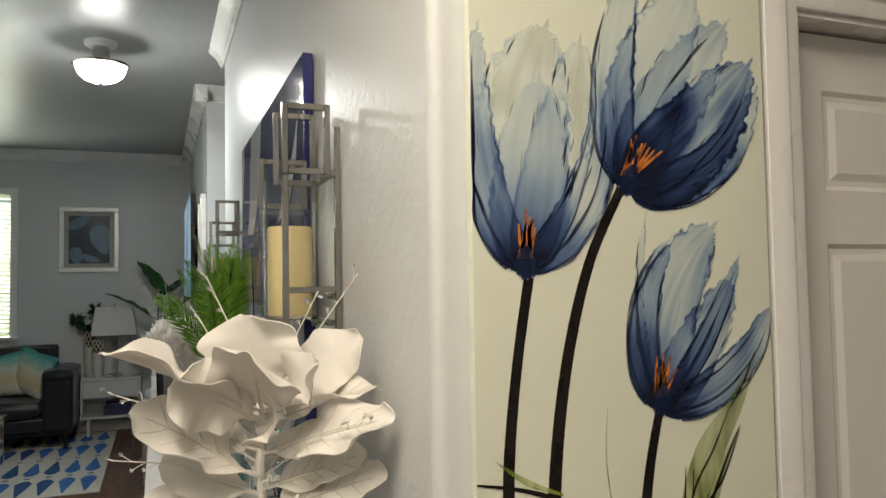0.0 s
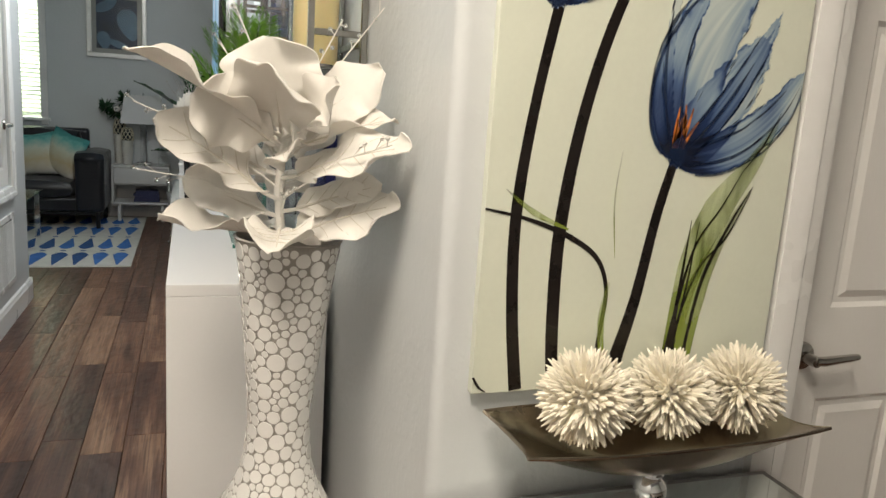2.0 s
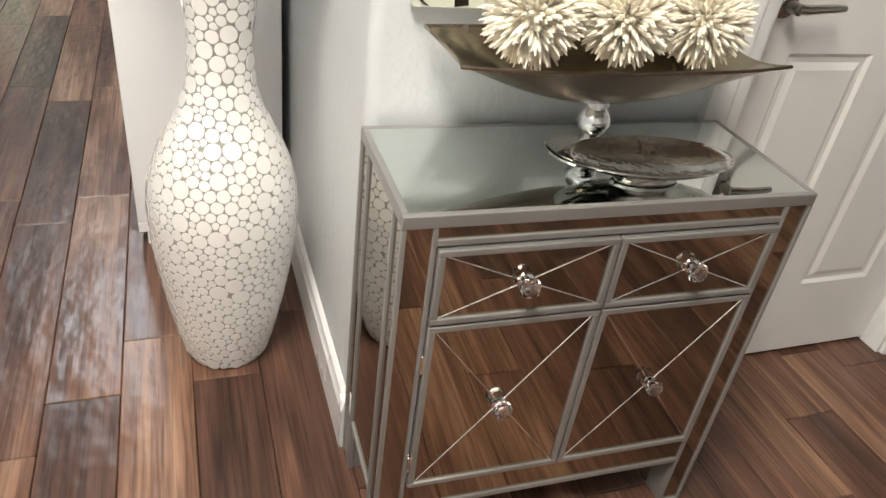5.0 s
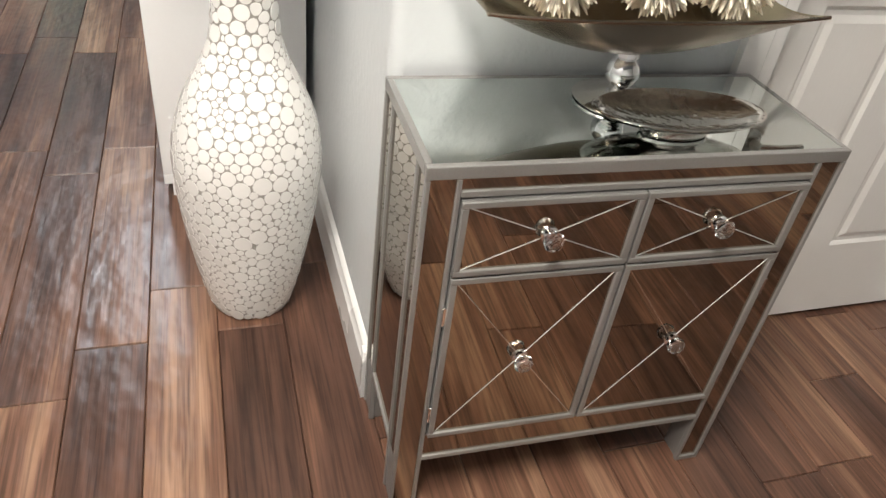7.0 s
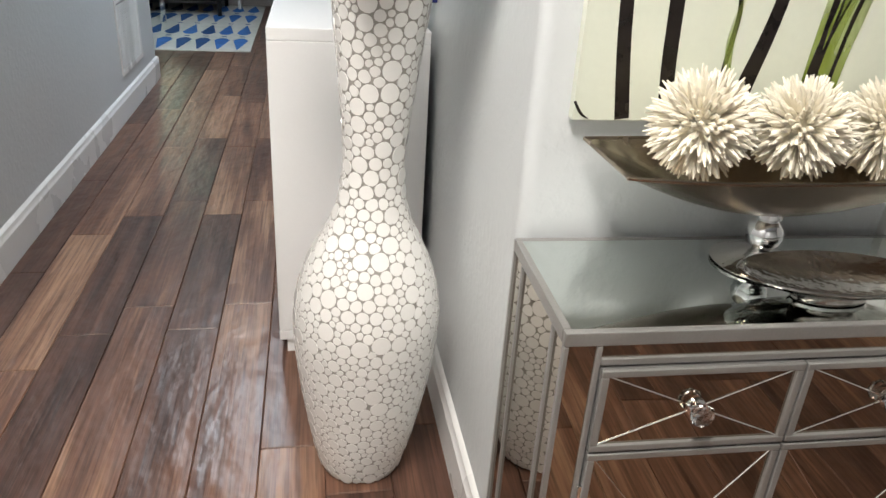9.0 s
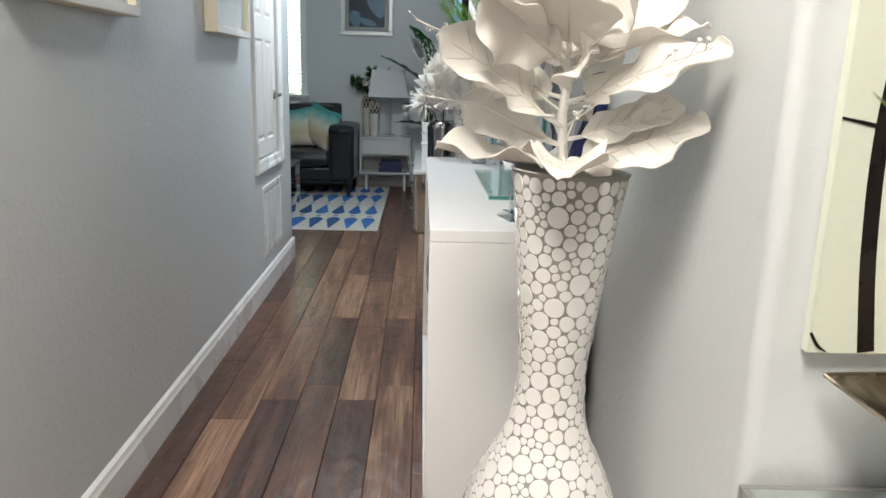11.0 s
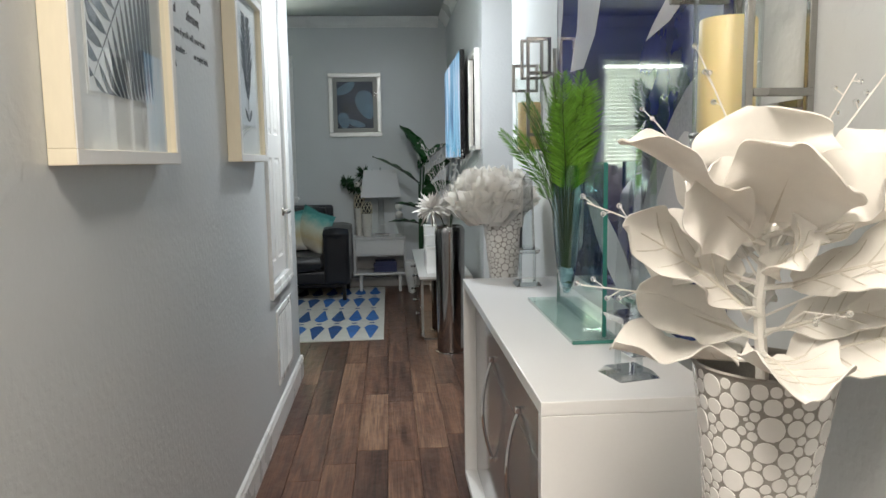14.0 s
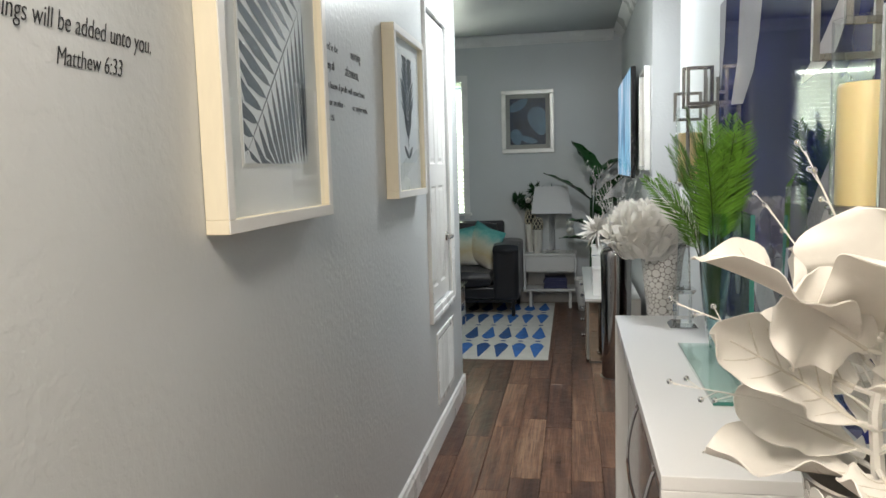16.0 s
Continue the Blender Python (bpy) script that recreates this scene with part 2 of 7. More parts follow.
PAPER = mat("print_paper", (0.76, 0.79, 0.83), 0.65, var=0.04, scale=3, bump=0.0)
INK = mat("blue_grey_ink", (0.036, 0.056, 0.084), 0.6, var=0.5, scale=14, fine=50, bump=0.0, island=0.35)
SILVERLEAF = mat("silver_leaf_frame", (0.80, 0.79, 0.76), 0.36, metal=0.30, var=0.08, scale=14, bump=0.10)
BLACKLEATHER = mat("black_leather", (0.012, 0.013, 0.017), 0.38, var=0.3, scale=5, fine=420, bump=0.25, sheen=0.1)
LETTER = mat("black_vinyl", (0.01, 0.01, 0.012), 0.35, var=0.1)

# ---- mesh helpers ----
def add_box(bm, x0, x1, y0, y1, z0, z1, bevel=0.0, seg=2):
    m = Matrix.Translation(((x0 + x1) / 2, (y0 + y1) / 2, (z0 + z1) / 2)) @ Matrix.Diagonal((abs(x1 - x0), abs(y1 - y0), abs(z1 - z0), 1))
    vs = bmesh.ops.create_cube(bm, size=1.0, matrix=m)["verts"]
    if bevel:
        es = list({e for v in vs for e in v.link_edges})
        bmesh.ops.bevel(bm, geom=es, offset=bevel, segments=seg, profile=0.5, affect="EDGES")
        # the six sides stay flat, only the worn edges are rounded
        lay = bm.faces.layers.int.get("flat_side") or bm.faces.layers.int.new("flat_side")
        for f in bm.faces:
            f.normal_update()
            if max(abs(c) for c in f.normal) > 0.9999:
                f[lay] = 1
    return bm


def box(x0, x1, y0, y1, z0, z1, bevel=0.0, seg=2):
    return add_box(bmesh.new(), x0, x1, y0, y1, z0, z1, bevel, seg)


def add_lathe(bm, prof, seg=32, centre=(0, 0), squash=(1, 1), twist=0.0, closed=False):
    """Turn a profile of (radius, z) about the z axis."""
    rings = []
    for r, z in prof:
        if r < 1e-5:
            rings.append([bm.verts.new((centre[0], centre[1], z))])
        else:
            rings.append([bm.verts.new((centre[0] + r * squash[0] * math.cos(2 * math.pi * i / seg + twist), centre[1] + r * squash[1] * math.sin(2 * math.pi * i / seg + twist), z)) for i in range(seg)])
    pairs = list(zip(rings, rings[1:])) + ([(rings[-1], rings[0])] if closed else [])
    for a, b in pairs:
        for i in range(seg):
            j = (i + 1) % seg
            if len(a) == 1 and len(b) > 1:
                bm.faces.new((a[0], b[j], b[i]))
            elif len(b) == 1 and len(a) > 1:
                bm.faces.new((a[i], a[j], b[0]))
            elif len(a) > 1:
                bm.faces.new((a[i], a[j], b[j], b[i]))
    return bm


def lathe(prof, seg=32, **kw):
    return add_lathe(bmesh.new(), prof, seg, **kw)


def add_tube(bm, pts, rad, seg=6, cap=True):
    """A round bar along points; rad is one radius or one for each point."""
    pts = [Vector(p) for p in pts]
    rads = rad if isinstance(rad, (list, tuple)) else [rad] * len(pts)
    rings, up = [], None
    for i, p in enumerate(pts):
        d = (pts[min(i + 1, len(pts) - 1)] - pts[max(i - 1, 0)]).normalized()
        if up is None:
            up = d.orthogonal().normalized()
        up = (up - d * up.dot(d)).normalized()
        side = d.cross(up)
        rings.append([bm.verts.new(p + (up * math.cos(2 * math.pi * k / seg) + side * math.sin(2 * math.pi * k / seg)) * rads[i]) for k in range(seg)])
    for a, b in zip(rings, rings[1:]):
        for k in range(seg):
            bm.faces.new((a[k], a[(k + 1) % seg], b[(k + 1) % seg], b[k]))
    if cap:
        bm.faces.new(rings[0][::-1])
        bm.faces.new(rings[-1])
    return bm


def tube(pts, rad, seg=6):
    return add_tube(bmesh.new(), pts, rad, seg)


def add_grid(bm, nu, nv, f, both=0.0):
    """A surface patch from f(u, v), u and v from 0 to 1; both: thickness given to it."""
    vs = [[bm.verts.new(f(i / nu, j / nv)) for j in range(nv + 1)] for i in range(nu + 1)]
    fs = [bm.faces.new((vs[i][j], vs[i + 1][j], vs[i + 1][j + 1], vs[i][j + 1])) for i in range(nu) for j in range(nv)]
    if both:
        bmesh.ops.recalc_face_normals(bm, faces=fs)
        bmesh.ops.solidify(bm, geom=fs, thickness=both)
    return bm


def grid(nu, nv, f, both=0.0):
    return add_grid(bmesh.new(), nu, nv, f, both)


def add_poly(bm, pts, depth=0.0):
    """A flat face through points, with an optional depth vector."""
    f = bm.faces.new([bm.verts.new(p) for p in pts])
    if depth:
        bmesh.ops.solidify(bm, geom=[f], thickness=depth)
    return bm


def mesh_of(name, bm, material, smooth=None):
    bmesh.ops.recalc_face_normals(bm, faces=bm.faces[:])
    me = bpy.data.meshes.new(name)
    if smooth is None:
        smooth = 40
    if smooth:
        lay = bm.faces.layers.int.get("flat_side")
        for f in bm.faces:
            f.smooth = not (lay and f[lay])
        for e in bm.edges:
            e.smooth = len(e.link_faces) == 2 and e.calc_face_angle(0) < radians(smooth)
    bm.to_mesh(me)
    bm.free()
    me.materials.append(material)
    return me


def part(name, bm, material, parent, label="", m=None, smooth=None):
    ob = new(name, mesh_of(name, bm, material, smooth))
    ob.parent = parent
    if m is not None:
        ob.matrix_basis = m
    return tagged(ob, label) if label else ob


def thing(name, label, category, m=None, group="", kind=""):
    ob = new(name)
    ob.empty_display_size = 0.1
    if m is not None:
        ob.matrix_basis = m
    return tagged(ob, label, category, group, kind)


def solid(name, bm, material, label, category, m=None, group="", kind="", smooth=None):
    ob = new(name, mesh_of(name, bm, material, smooth))
    if m is not None:
        ob.matrix_basis = m
    return tagged(ob, label, category, group, kind)


def setting(name, bm, material, label="", category="", smooth=None):
    return solid(name, bm, material, label, category, kind="structure", smooth=smooth)


def rnd(a, b):
    return random.uniform(a, b)

# ---- setting ----
XR, XL, XLIV = 0.075, -1.235, 0.03      # hall right wall, hall left wall, living room right wall
YFAR, HC = 7.53, 2.93                   # far wall, ceiling height
YR_END, YR_NEXT = 3.53, 4.50            # opening to the dining room in the right wall
YL_END = 4.10
T = 0.12

setting("floor", box(-4.8, 3.4, -3.3, 7.9, -0.12, -0.012), SUBFLOOR, "dark subfloor under hardwood planks", "floor")
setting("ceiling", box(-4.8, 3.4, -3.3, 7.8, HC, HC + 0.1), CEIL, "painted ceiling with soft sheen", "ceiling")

# right hall wall with a rounded outer corner, and the tulip wall with its door opening
bm = box(XR, XR + T, 0.0, YR_END, 0, HC)
bmesh.ops.bevel(bm, geom=[e for e in bm.edges if all(abs(v.co.x - XR) < 1e-4 for v in e.verts) and all(v.co.y < 1e-4 for v in e.verts)], offset=0.022, segments=5, profile=0.5, affect="EDGES")
setting("wall_east", bm, PAINT, "pale grey textured hall wall", "wall")
DX0, DX1, DZ = 0.785, 1.565, 1.985
bm = bmesh.new()
add_box(bm, XR + T, DX0, 0.0, T, 0, HC)
add_box(bm, DX1, 3.3, 0.0, T, 0, HC)
add_box(bm, DX0, DX1, 0.0, T, DZ, HC)
setting("wall_tulip", bm, PAINT, "pale grey textured wall around a door", "wall")
setting("closet_back", box(XR + T, 3.3, 1.0, 1.1, 0, HC), PAINT, "plain closet wall", "wall")
# left hall wall with a raised closet door opening
CY0, CY1, CZ0, CZ1 = 3.095, 3.715, 0.765, 2.33
bm = bmesh.new()
add_box(bm, XL - T, XL, -3.2, CY0, 0, HC)
add_box(bm, XL - T, XL, CY1, YL_END, 0, HC)
add_box(bm, XL - T, XL, CY0, CY1, 0, CZ0)
add_box(bm, XL - T, XL, CY0, CY1, CZ1, HC)
setting("wall_west", bm, PAINT, "pale grey hall wall with pictures", "wall")
setting("utility_closet_wall", box(XL - 0.9, XL - 0.8, 2.6, YL_END - 0.1, 0, HC), PAINT, "plain closet wall", "wall")
setting("wall_south", box(-1.4, 3.4, -3.3, -3.2, 0, HC), PAINT, "plain rear wall", "wall")
setting("wall_entry_east", box(3.3, 3.4, -3.2, 1.1, 0, HC), PAINT, "plain side wall", "wall")
setting("wall_living_south", box(-4.7, XL - T, YL_END - 0.1, YL_END, 0, HC), PAINT, "plain living room wall", "wall")
setting("wall_living_west", box(-4.8, -4.7, YL_END - 0.1, YFAR + 0.12, 0, HC), PAINT, "plain living room wall", "wall")
bm = box(XLIV, XLIV + 0.42, YR_NEXT, YFAR, 0, HC)
setting("wall_living_east", bm, PAINT, "grey living room wall behind the television", "wall")
setting("wall_dining_east", box(3.3, 3.4, 1.1, YFAR + 0.12, 0, HC), PAINT, "plain dining room wall", "wall")


def window_wall(name, xa, xb, wx0, wx1, wz0, wz1, label):
    bm = bmesh.new()
    add_box(bm, xa, wx0, YFAR, YFAR + T, 0, HC)
    add_box(bm, wx1, xb, YFAR, YFAR + T, 0, HC)
    add_box(bm, wx0, wx1, YFAR, YFAR + T, 0, wz0)
    add_box(bm, wx0, wx1, YFAR, YFAR + T, wz1, HC)
    setting(name, bm, PAINT, label, "wall")


WX0, WX1, WZ0, WZ1 = -2.66, -1.70, 1.01, 2.46
DWX0, DWX1 = 1.62, 2.58
window_wall("wall_north", -4.7, XLIV + 0.42, WX0, WX1, WZ0, WZ1, "grey-green living room end wall")
window_wall("wall_dining_north", XLIV + 0.42, 3.3, DWX0, DWX1, WZ0, WZ1, "dining room end wall")
SLAT = mat("white_blind_slat", (0.80, 0.82, 0.78), 0.45, var=0.03)
sn, sl = SLAT.node_tree.nodes, SLAT.node_tree.links
str_, smx = sn.new("ShaderNodeBsdfTranslucent"), sn.new("ShaderNodeMixShader")
str_.inputs[0].default_value = (0.75, 0.80, 0.70, 1)
smx.inputs[0].default_value = 0.35
sl.new(sn["Principled BSDF"].outputs[0], smx.inputs[1])
sl.new(str_.outputs[0], smx.inputs[2])
sl.new(smx.outputs[0], sn["Material Output"].inputs[0])


def window(name, x0, x1):
    w = thing(name, "bright white-framed window with horizontal blinds", "window", kind="structure")
    c = 0.065
    y = YFAR
    for nm, b in (("window_frame", (x0 - c, x0, y - 0.018, y + 0.03, WZ0 - c, WZ1 + c)), ("window_frame", (x1, x1 + c, y - 0.018, y + 0.03, WZ0 - c, WZ1 + c)),
                  ("window_frame", (x0, x1, y - 0.018, y + 0.03, WZ1, WZ1 + c)), ("window_sill", (x0 - c - 0.02, x1 + c + 0.02, y - 0.05, y + 0.06, WZ0 - 0.03, WZ0))):
        part(nm, box(*b, bevel=0.004), TRIM, w)
    part("mullion", box(x0, x1, y + 0.075, y + 0.105, (WZ0 + WZ1) / 2 - 0.02, (WZ0 + WZ1) / 2 + 0.02), TRIM, w)
    p = part("pane", box(x0, x1, y + 0.088, y + 0.092, WZ0, WZ1), PANE, w)
    p.visible_shadow = False
    part("headrail", box(x0 + 0.005, x1 - 0.005, y + 0.005, y + 0.055, WZ1 - 0.05, WZ1 - 0.003, bevel=0.004), SLAT, w)
    bs = box(x0 + 0.008, x1 - 0.008, -0.025, 0.025, -0.0015, 0.0015)
    sm = mesh_of("slat", bs, SLAT)
    k = 0
    z = WZ0 + 0.03
    while z < WZ1 - 0.06:
        s = new("slat", sm)
        s.parent = w
        s.matrix_basis = pose(0, y + 0.03, z, -48, 0, 0)
        z += 0.044
    for fx in (0.2, 0.8):
        part("ladder_cord", box(x0 + (x1 - x0) * fx - 0.002, x0 + (x1 - x0) * fx + 0.002, y + 0.008, y + 0.010, WZ0 + 0.02, WZ1 - 0.05), SLAT, w)
    return w


window("window_1", WX0, WX1)
window("window_2", DWX0, DWX1)

# trim: crown, baseboards, casings
def profile_run(name, prof, a, b, inward, material, label, category):
    """Sweep a moulding profile of (out from the wall, z) from a to b along the wall."""
    bm = bmesh.new()
    a, b, n_ = Vector((*a, 0)), Vector((*b, 0)), Vector((*inward, 0))
    r0 = [bm.verts.new(a + n_ * o + Vector((0, 0, z))) for o, z in prof]
    r1 = [bm.verts.new(b + n_ * o + Vector((0, 0, z))) for o, z in prof]
    k = len(prof)
    for i in range(k):
        bm.faces.new((r0[i], r0[(i + 1) % k], r1[(i + 1) % k], r1[i]))
    bm.faces.new(r0[::-1])
    bm.faces.new(r1)
    setting(name, bm, material, label, category, smooth=25)


CROWN = [(0, HC - 0.004), (0.085, HC - 0.004), (0.085, HC - 0.016), (0.078, HC - 0.026), (0.060, HC - 0.040), (0.040, HC - 0.058), (0.028, HC - 0.078), (0.024, HC - 0.092), (0.012, HC - 0.100), (0.010, HC - 0.112), (0, HC - 0.112)]
BASE = [(0, 0), (0.016, 0), (0.016, 0.105), (0.011, 0.115), (0.010, 0.128), (0.005, 0.136), (0, 0.14)]
for nm, a, b, d in (("crown_east", (XR - 0.002, -0.002), (XR - 0.002, YR_END + 0.085), (-1, 0)), ("crown_living_east", (XLIV - 0.002, YR_NEXT - 0.085), (XLIV - 0.002, YFAR), (-1, 0)),
                    ("crown_north", (-4.7, YFAR - 0.002), (XLIV - 0.09, YFAR - 0.002), (0, -1)), ("crown_jamb", (XLIV - 0.08, YR_NEXT - 0.002), (XLIV + 0.42, YR_NEXT - 0.002), (0, -1)),
                    ("crown_return", (XR, YR_END + 0.002), (XR + T, YR_END + 0.002), (0, 1))):
    profile_run(nm, CROWN, a, b, d, TRIM, "white crown moulding", "trim")
for nm, a, b, d in (("baseboard_east", (XR - 0.002, -0.018), (XR - 0.002, YR_END), (-1, 0)), ("baseboard_west", (XL + 0.002, -3.2), (XL + 0.002, YL_END + 0.016), (1, 0)),
                    ("baseboard_tulip", (XR - 0.018, -0.002), (DX0 - 0.087, -0.002), (0, -1)), ("baseboard_living_east", (XLIV - 0.002, YR_NEXT), (XLIV - 0.002, YFAR), (-1, 0)),
                    ("baseboard_north", (-4.7, YFAR - 0.002), (XLIV - 0.02, YFAR - 0.002), (0, -1)), ("baseboard_jamb", (XLIV - 0.018, YR_NEXT - 0.002), (XLIV + 0.42, YR_NEXT - 0.002), (0, -1)),
                    ("baseboard_west_end", (XL - T, YL_END + 0.002), (XL + 0.018, YL_END + 0.002), (0, 1))):
    profile_run(nm, BASE, a, b, d, TRIM, "white moulded baseboard", "trim")


def panel_door(name, w, h, m, panels, label, depth=0.035):
    """A six-panel moulded door; its face looks along -y, hinge at x = 0."""
    d = thing(name, label, "door", m, kind="structure")
    bm = box(0, w, 0.006, depth, 0, h)
    part("slab", bm, DOORW, d)
    # stiles and rails stand proud; the fields rise inside bevelled frames
    xs = sorted({0, w, *[v for p in panels for v in p[:2]]})
    bm = bmesh.new()
    zs = sorted({0, h, *[v for p in panels for v in p[2:]]})
    for i in range(len(xs) - 1):
        for j in range(len(zs) - 1):
            cx, cz = (xs[i] + xs[i + 1]) / 2, (zs[j] + zs[j + 1]) / 2
            if not any(p[0] < cx < p[1] and p[2] < cz < p[3] for p in panels):
                add_box(bm, xs[i], xs[i + 1], 0, 0.007, zs[j], zs[j + 1])
    bmesh.ops.remove_doubles(bm, verts=bm.verts[:], dist=0.0001)
    part("face_frame", bm, DOORW, d, smooth=0)
    for p in panels:
        b2 = bmesh.new()
        def ring(o, y):
            return [b2.verts.new(v) for v in ((p[0] + o, y, p[2] + o), (p[1] - o, y, p[2] + o), (p[1] - o, y, p[3] - o), (p[0] + o, y, p[3] - o))]
        rs = [ring(0, 0.0), ring(0.010, 0.0065), ring(0.018, 0.0065), ring(0.034, 0.0005)]
        for a, b in zip(rs, rs[1:]):
            for k in range(4):
                b2.faces.new((a[k], a[(k + 1) % 4], b[(k + 1) % 4], b[k]))
        b2.faces.new(rs[-1])
        part("door_panel", b2, DOORW, d, smooth=20)
    return d


def lever(parent, m):
    g = part("door_handle", lathe([(0, 0.0), (0.027, 0.0), (0.029, 0.004), (0.026, 0.010), (0.012, 0.014), (0.011, 0.045), (0, 0.047)], 24), NICKEL, parent, "satin nickel lever handle", m)
    part("lever_arm", tube([(0, 0, 0.040), (0.02, 0, 0.043), (0.05, 0.002, 0.043), (0.085, 0.003, 0.041), (0.108, 0.003, 0.038)], [0.0095, 0.0095, 0.0085, 0.008, 0.0065], 10), NICKEL, g)
    return g


def casing(name, a, b, z0, z1, m, bottom=False, wdt=0.062):
    """Moulded door casing in the local xz plane, face along -y."""
    c = thing(name, "white moulded door casing", "trim", m, kind="structure")
    prof = [(0, 0), (0, -0.010), (0.008, -0.013), (0.030, -0.015), (0.036, -0.019), (0.056, -0.021), (wdt, -0.018), (wdt, 0)]
    def run(nm, f):
        bm = bmesh.new()
        r = [[bm.verts.new(f(o, d, e)) for o, d in prof] for e in (0, 1)]
        for i in range(len(prof) - 1):
            bm.faces.new((r[0][i], r[0][i + 1], r[1][i + 1], r[1][i]))
        bm.faces.new((r[0][-1], r[0][0], r[1][0], r[1][-1]))
        bm.faces.new(r[0][::-1])
        bm.faces.new(r[1])
        part(nm, bm, TRIM, c, smooth=25)
    run("side_casing", lambda o, d, e: (a - o, d, z1 + o if e else (z0 - o if bottom else z0)))
    run("side_casing", lambda o, d, e: (b + o, d, z1 + o if e else (z0 - o if bottom else z0)))
    run("head_casing", lambda o, d, e: (b + o if e else a - o, d, z1 + o))
    if bottom:
        run("sill_casing", lambda o, d, e: (b + o if e else a - o, d, z0 - o))
    return c


casing("door_casing_1", DX0, DX1, 0.0, DZ, pose(0, 0, 0), wdt=0.085)
bm = bmesh.new()
add_box(bm, DX0 - 0.001, DX0 + 0.012, 0.0, T, 0, DZ)
add_box(bm, DX1 - 0.012, DX1 + 0.001, 0.0, T, 0, DZ)
add_box(bm, DX0 + 0.012, DX1 - 0.012, 0.0, T, DZ - 0.012, DZ)
setting("door_jamb", bm, TRIM, "white door jamb", "trim", smooth=0)
DW = DX1 - DX0 - 0.03
pw = (DW - 0.11 * 2 - 0.10) / 2
cols = [(0.11, 0.11 + pw), (0.21 + pw, 0.21 + 2 * pw)]
rows6 = [(0.22, 0.81), (1.00, 1.545), (1.65, 1.845)]
door = panel_door("door_1", DW, DZ - 0.03, pose(DX0 + 0.015, 0.055, 0.012), [(c[0], c[1], r[0], r[1]) for c in cols for r in rows6], "closed white six-panel interior door")
lever(door, pose(0.052, 0, 0.905, 90, 0, 0))

# raised utility closet door in the left wall; local x runs along -y of the world
CW = CY1 - CY0
casing("door_casing_2", 0, CW, CZ0, CZ1, pose(XL, CY0, 0, 0, 0, 90), bottom=True)
cw2 = (CW - 0.02 - 0.09 * 2 - 0.08) / 2
cols = [(0.09, 0.09 + cw2), (0.17 + cw2, 0.17 + 2 * cw2)]
cd = panel_door("door_2", CW - 0.02, CZ1 - CZ0 - 0.02, pose(XL - 0.012, CY0 + 0.01, CZ0 + 0.01, 0, 0, 90), [(c[0], c[1], r[0], r[1]) for c in cols for r in ((0.09, 0.64), (0.76, 1.47))], "closed white panelled utility closet door set above a vent")
lever(cd, pose(CW - 0.075, 0, 0.335, 90, 0, 0) @ pose(0, 0, 0, 0, 0, 180))
for hz in (0.2, 1.3):
    part("hinge", box(-0.012, 0.006, -0.012, 0.002, hz, hz + 0.09, bevel=0.002), NICKEL, cd)


def vent_grille():
    v = thing("return_air_vent", "white stamped return air grille low in the hall wall", "vent", pose(XL, 3.19, 0.215, 0, 0, 90), kind="structure")
    w, h = 0.53, 0.40
    for b in ((0, w, -0.008, 0, 0, 0.03), (0, w, -0.008, 0, h - 0.03, h), (0, 0.03, -0.008, 0, 0.03, h - 0.03), (w - 0.03, w, -0.008, 0, 0.03, h - 0.03)):
        part("vent_frame", box(*b, bevel=0.002), TRIM, v)
    # dark sheet stands for the shade inside the duct; the wall isn't opened
    part("shade_backing", box(0.03, w - 0.03, -0.0015, -0.0005, 0.03, h - 0.03), mat("vent_shadow", (0.10, 0.10, 0.10), 0.8), v)
    lv = mesh_of("louvre", box(0.03, w - 0.03, -0.007, 0.0, -0.0018, 0.0018), TRIM)
    z = 0.042
    while z < h - 0.034:
        o = new("louvre", lv)
        o.parent = v
        o.matrix_basis = pose(0, -0.001, z, 25, 0, 0)
        z += 0.0125
    for i in range(1, 12):
        part("vent_bar", box(0.03 + i * (w - 0.06) / 12 - 0.003, 0.03 + i * (w - 0.06) / 12 + 0.003, -0.0085, -0.0075, 0.03, h - 0.03), TRIM, v)


vent_grille()

# ---- things of the hall ----
def ceiling_light(m):
    c = thing("ceiling_light", "flush ceiling light with a frosted glass dome and nickel ring", "lamp", m)
    part("canopy", lathe([(0, 0), (0.09, 0), (0.09, -0.02), (0.075, -0.032), (0, -0.032)], 32), TRIM, c)
    part("neck", lathe([(0, -0.031), (0.045, -0.031), (0.050, -0.10), (0.075, -0.118), (0, -0.118)], 24), NICKEL, c)
    part("ring", lathe([(0.074, -0.112), (0.150, -0.128), (0.162, -0.138), (0.152, -0.148), (0.136, -0.144), (0.074, -0.122)], 40, closed=True), NICKEL, c, "satin nickel ring")
    part("dome", lathe([(0.138, -0.142), (0.136, -0.165), (0.122, -0.195), (0.092, -0.222), (0.048, -0.239), (0, -0.244)], 40), DOME, c, "glowing frosted glass dome")
    part("finial", lathe([(0, -0.241), (0.012, -0.243), (0.009, -0.251), (0, -0.255)], 12), NICKEL, c)
    return c


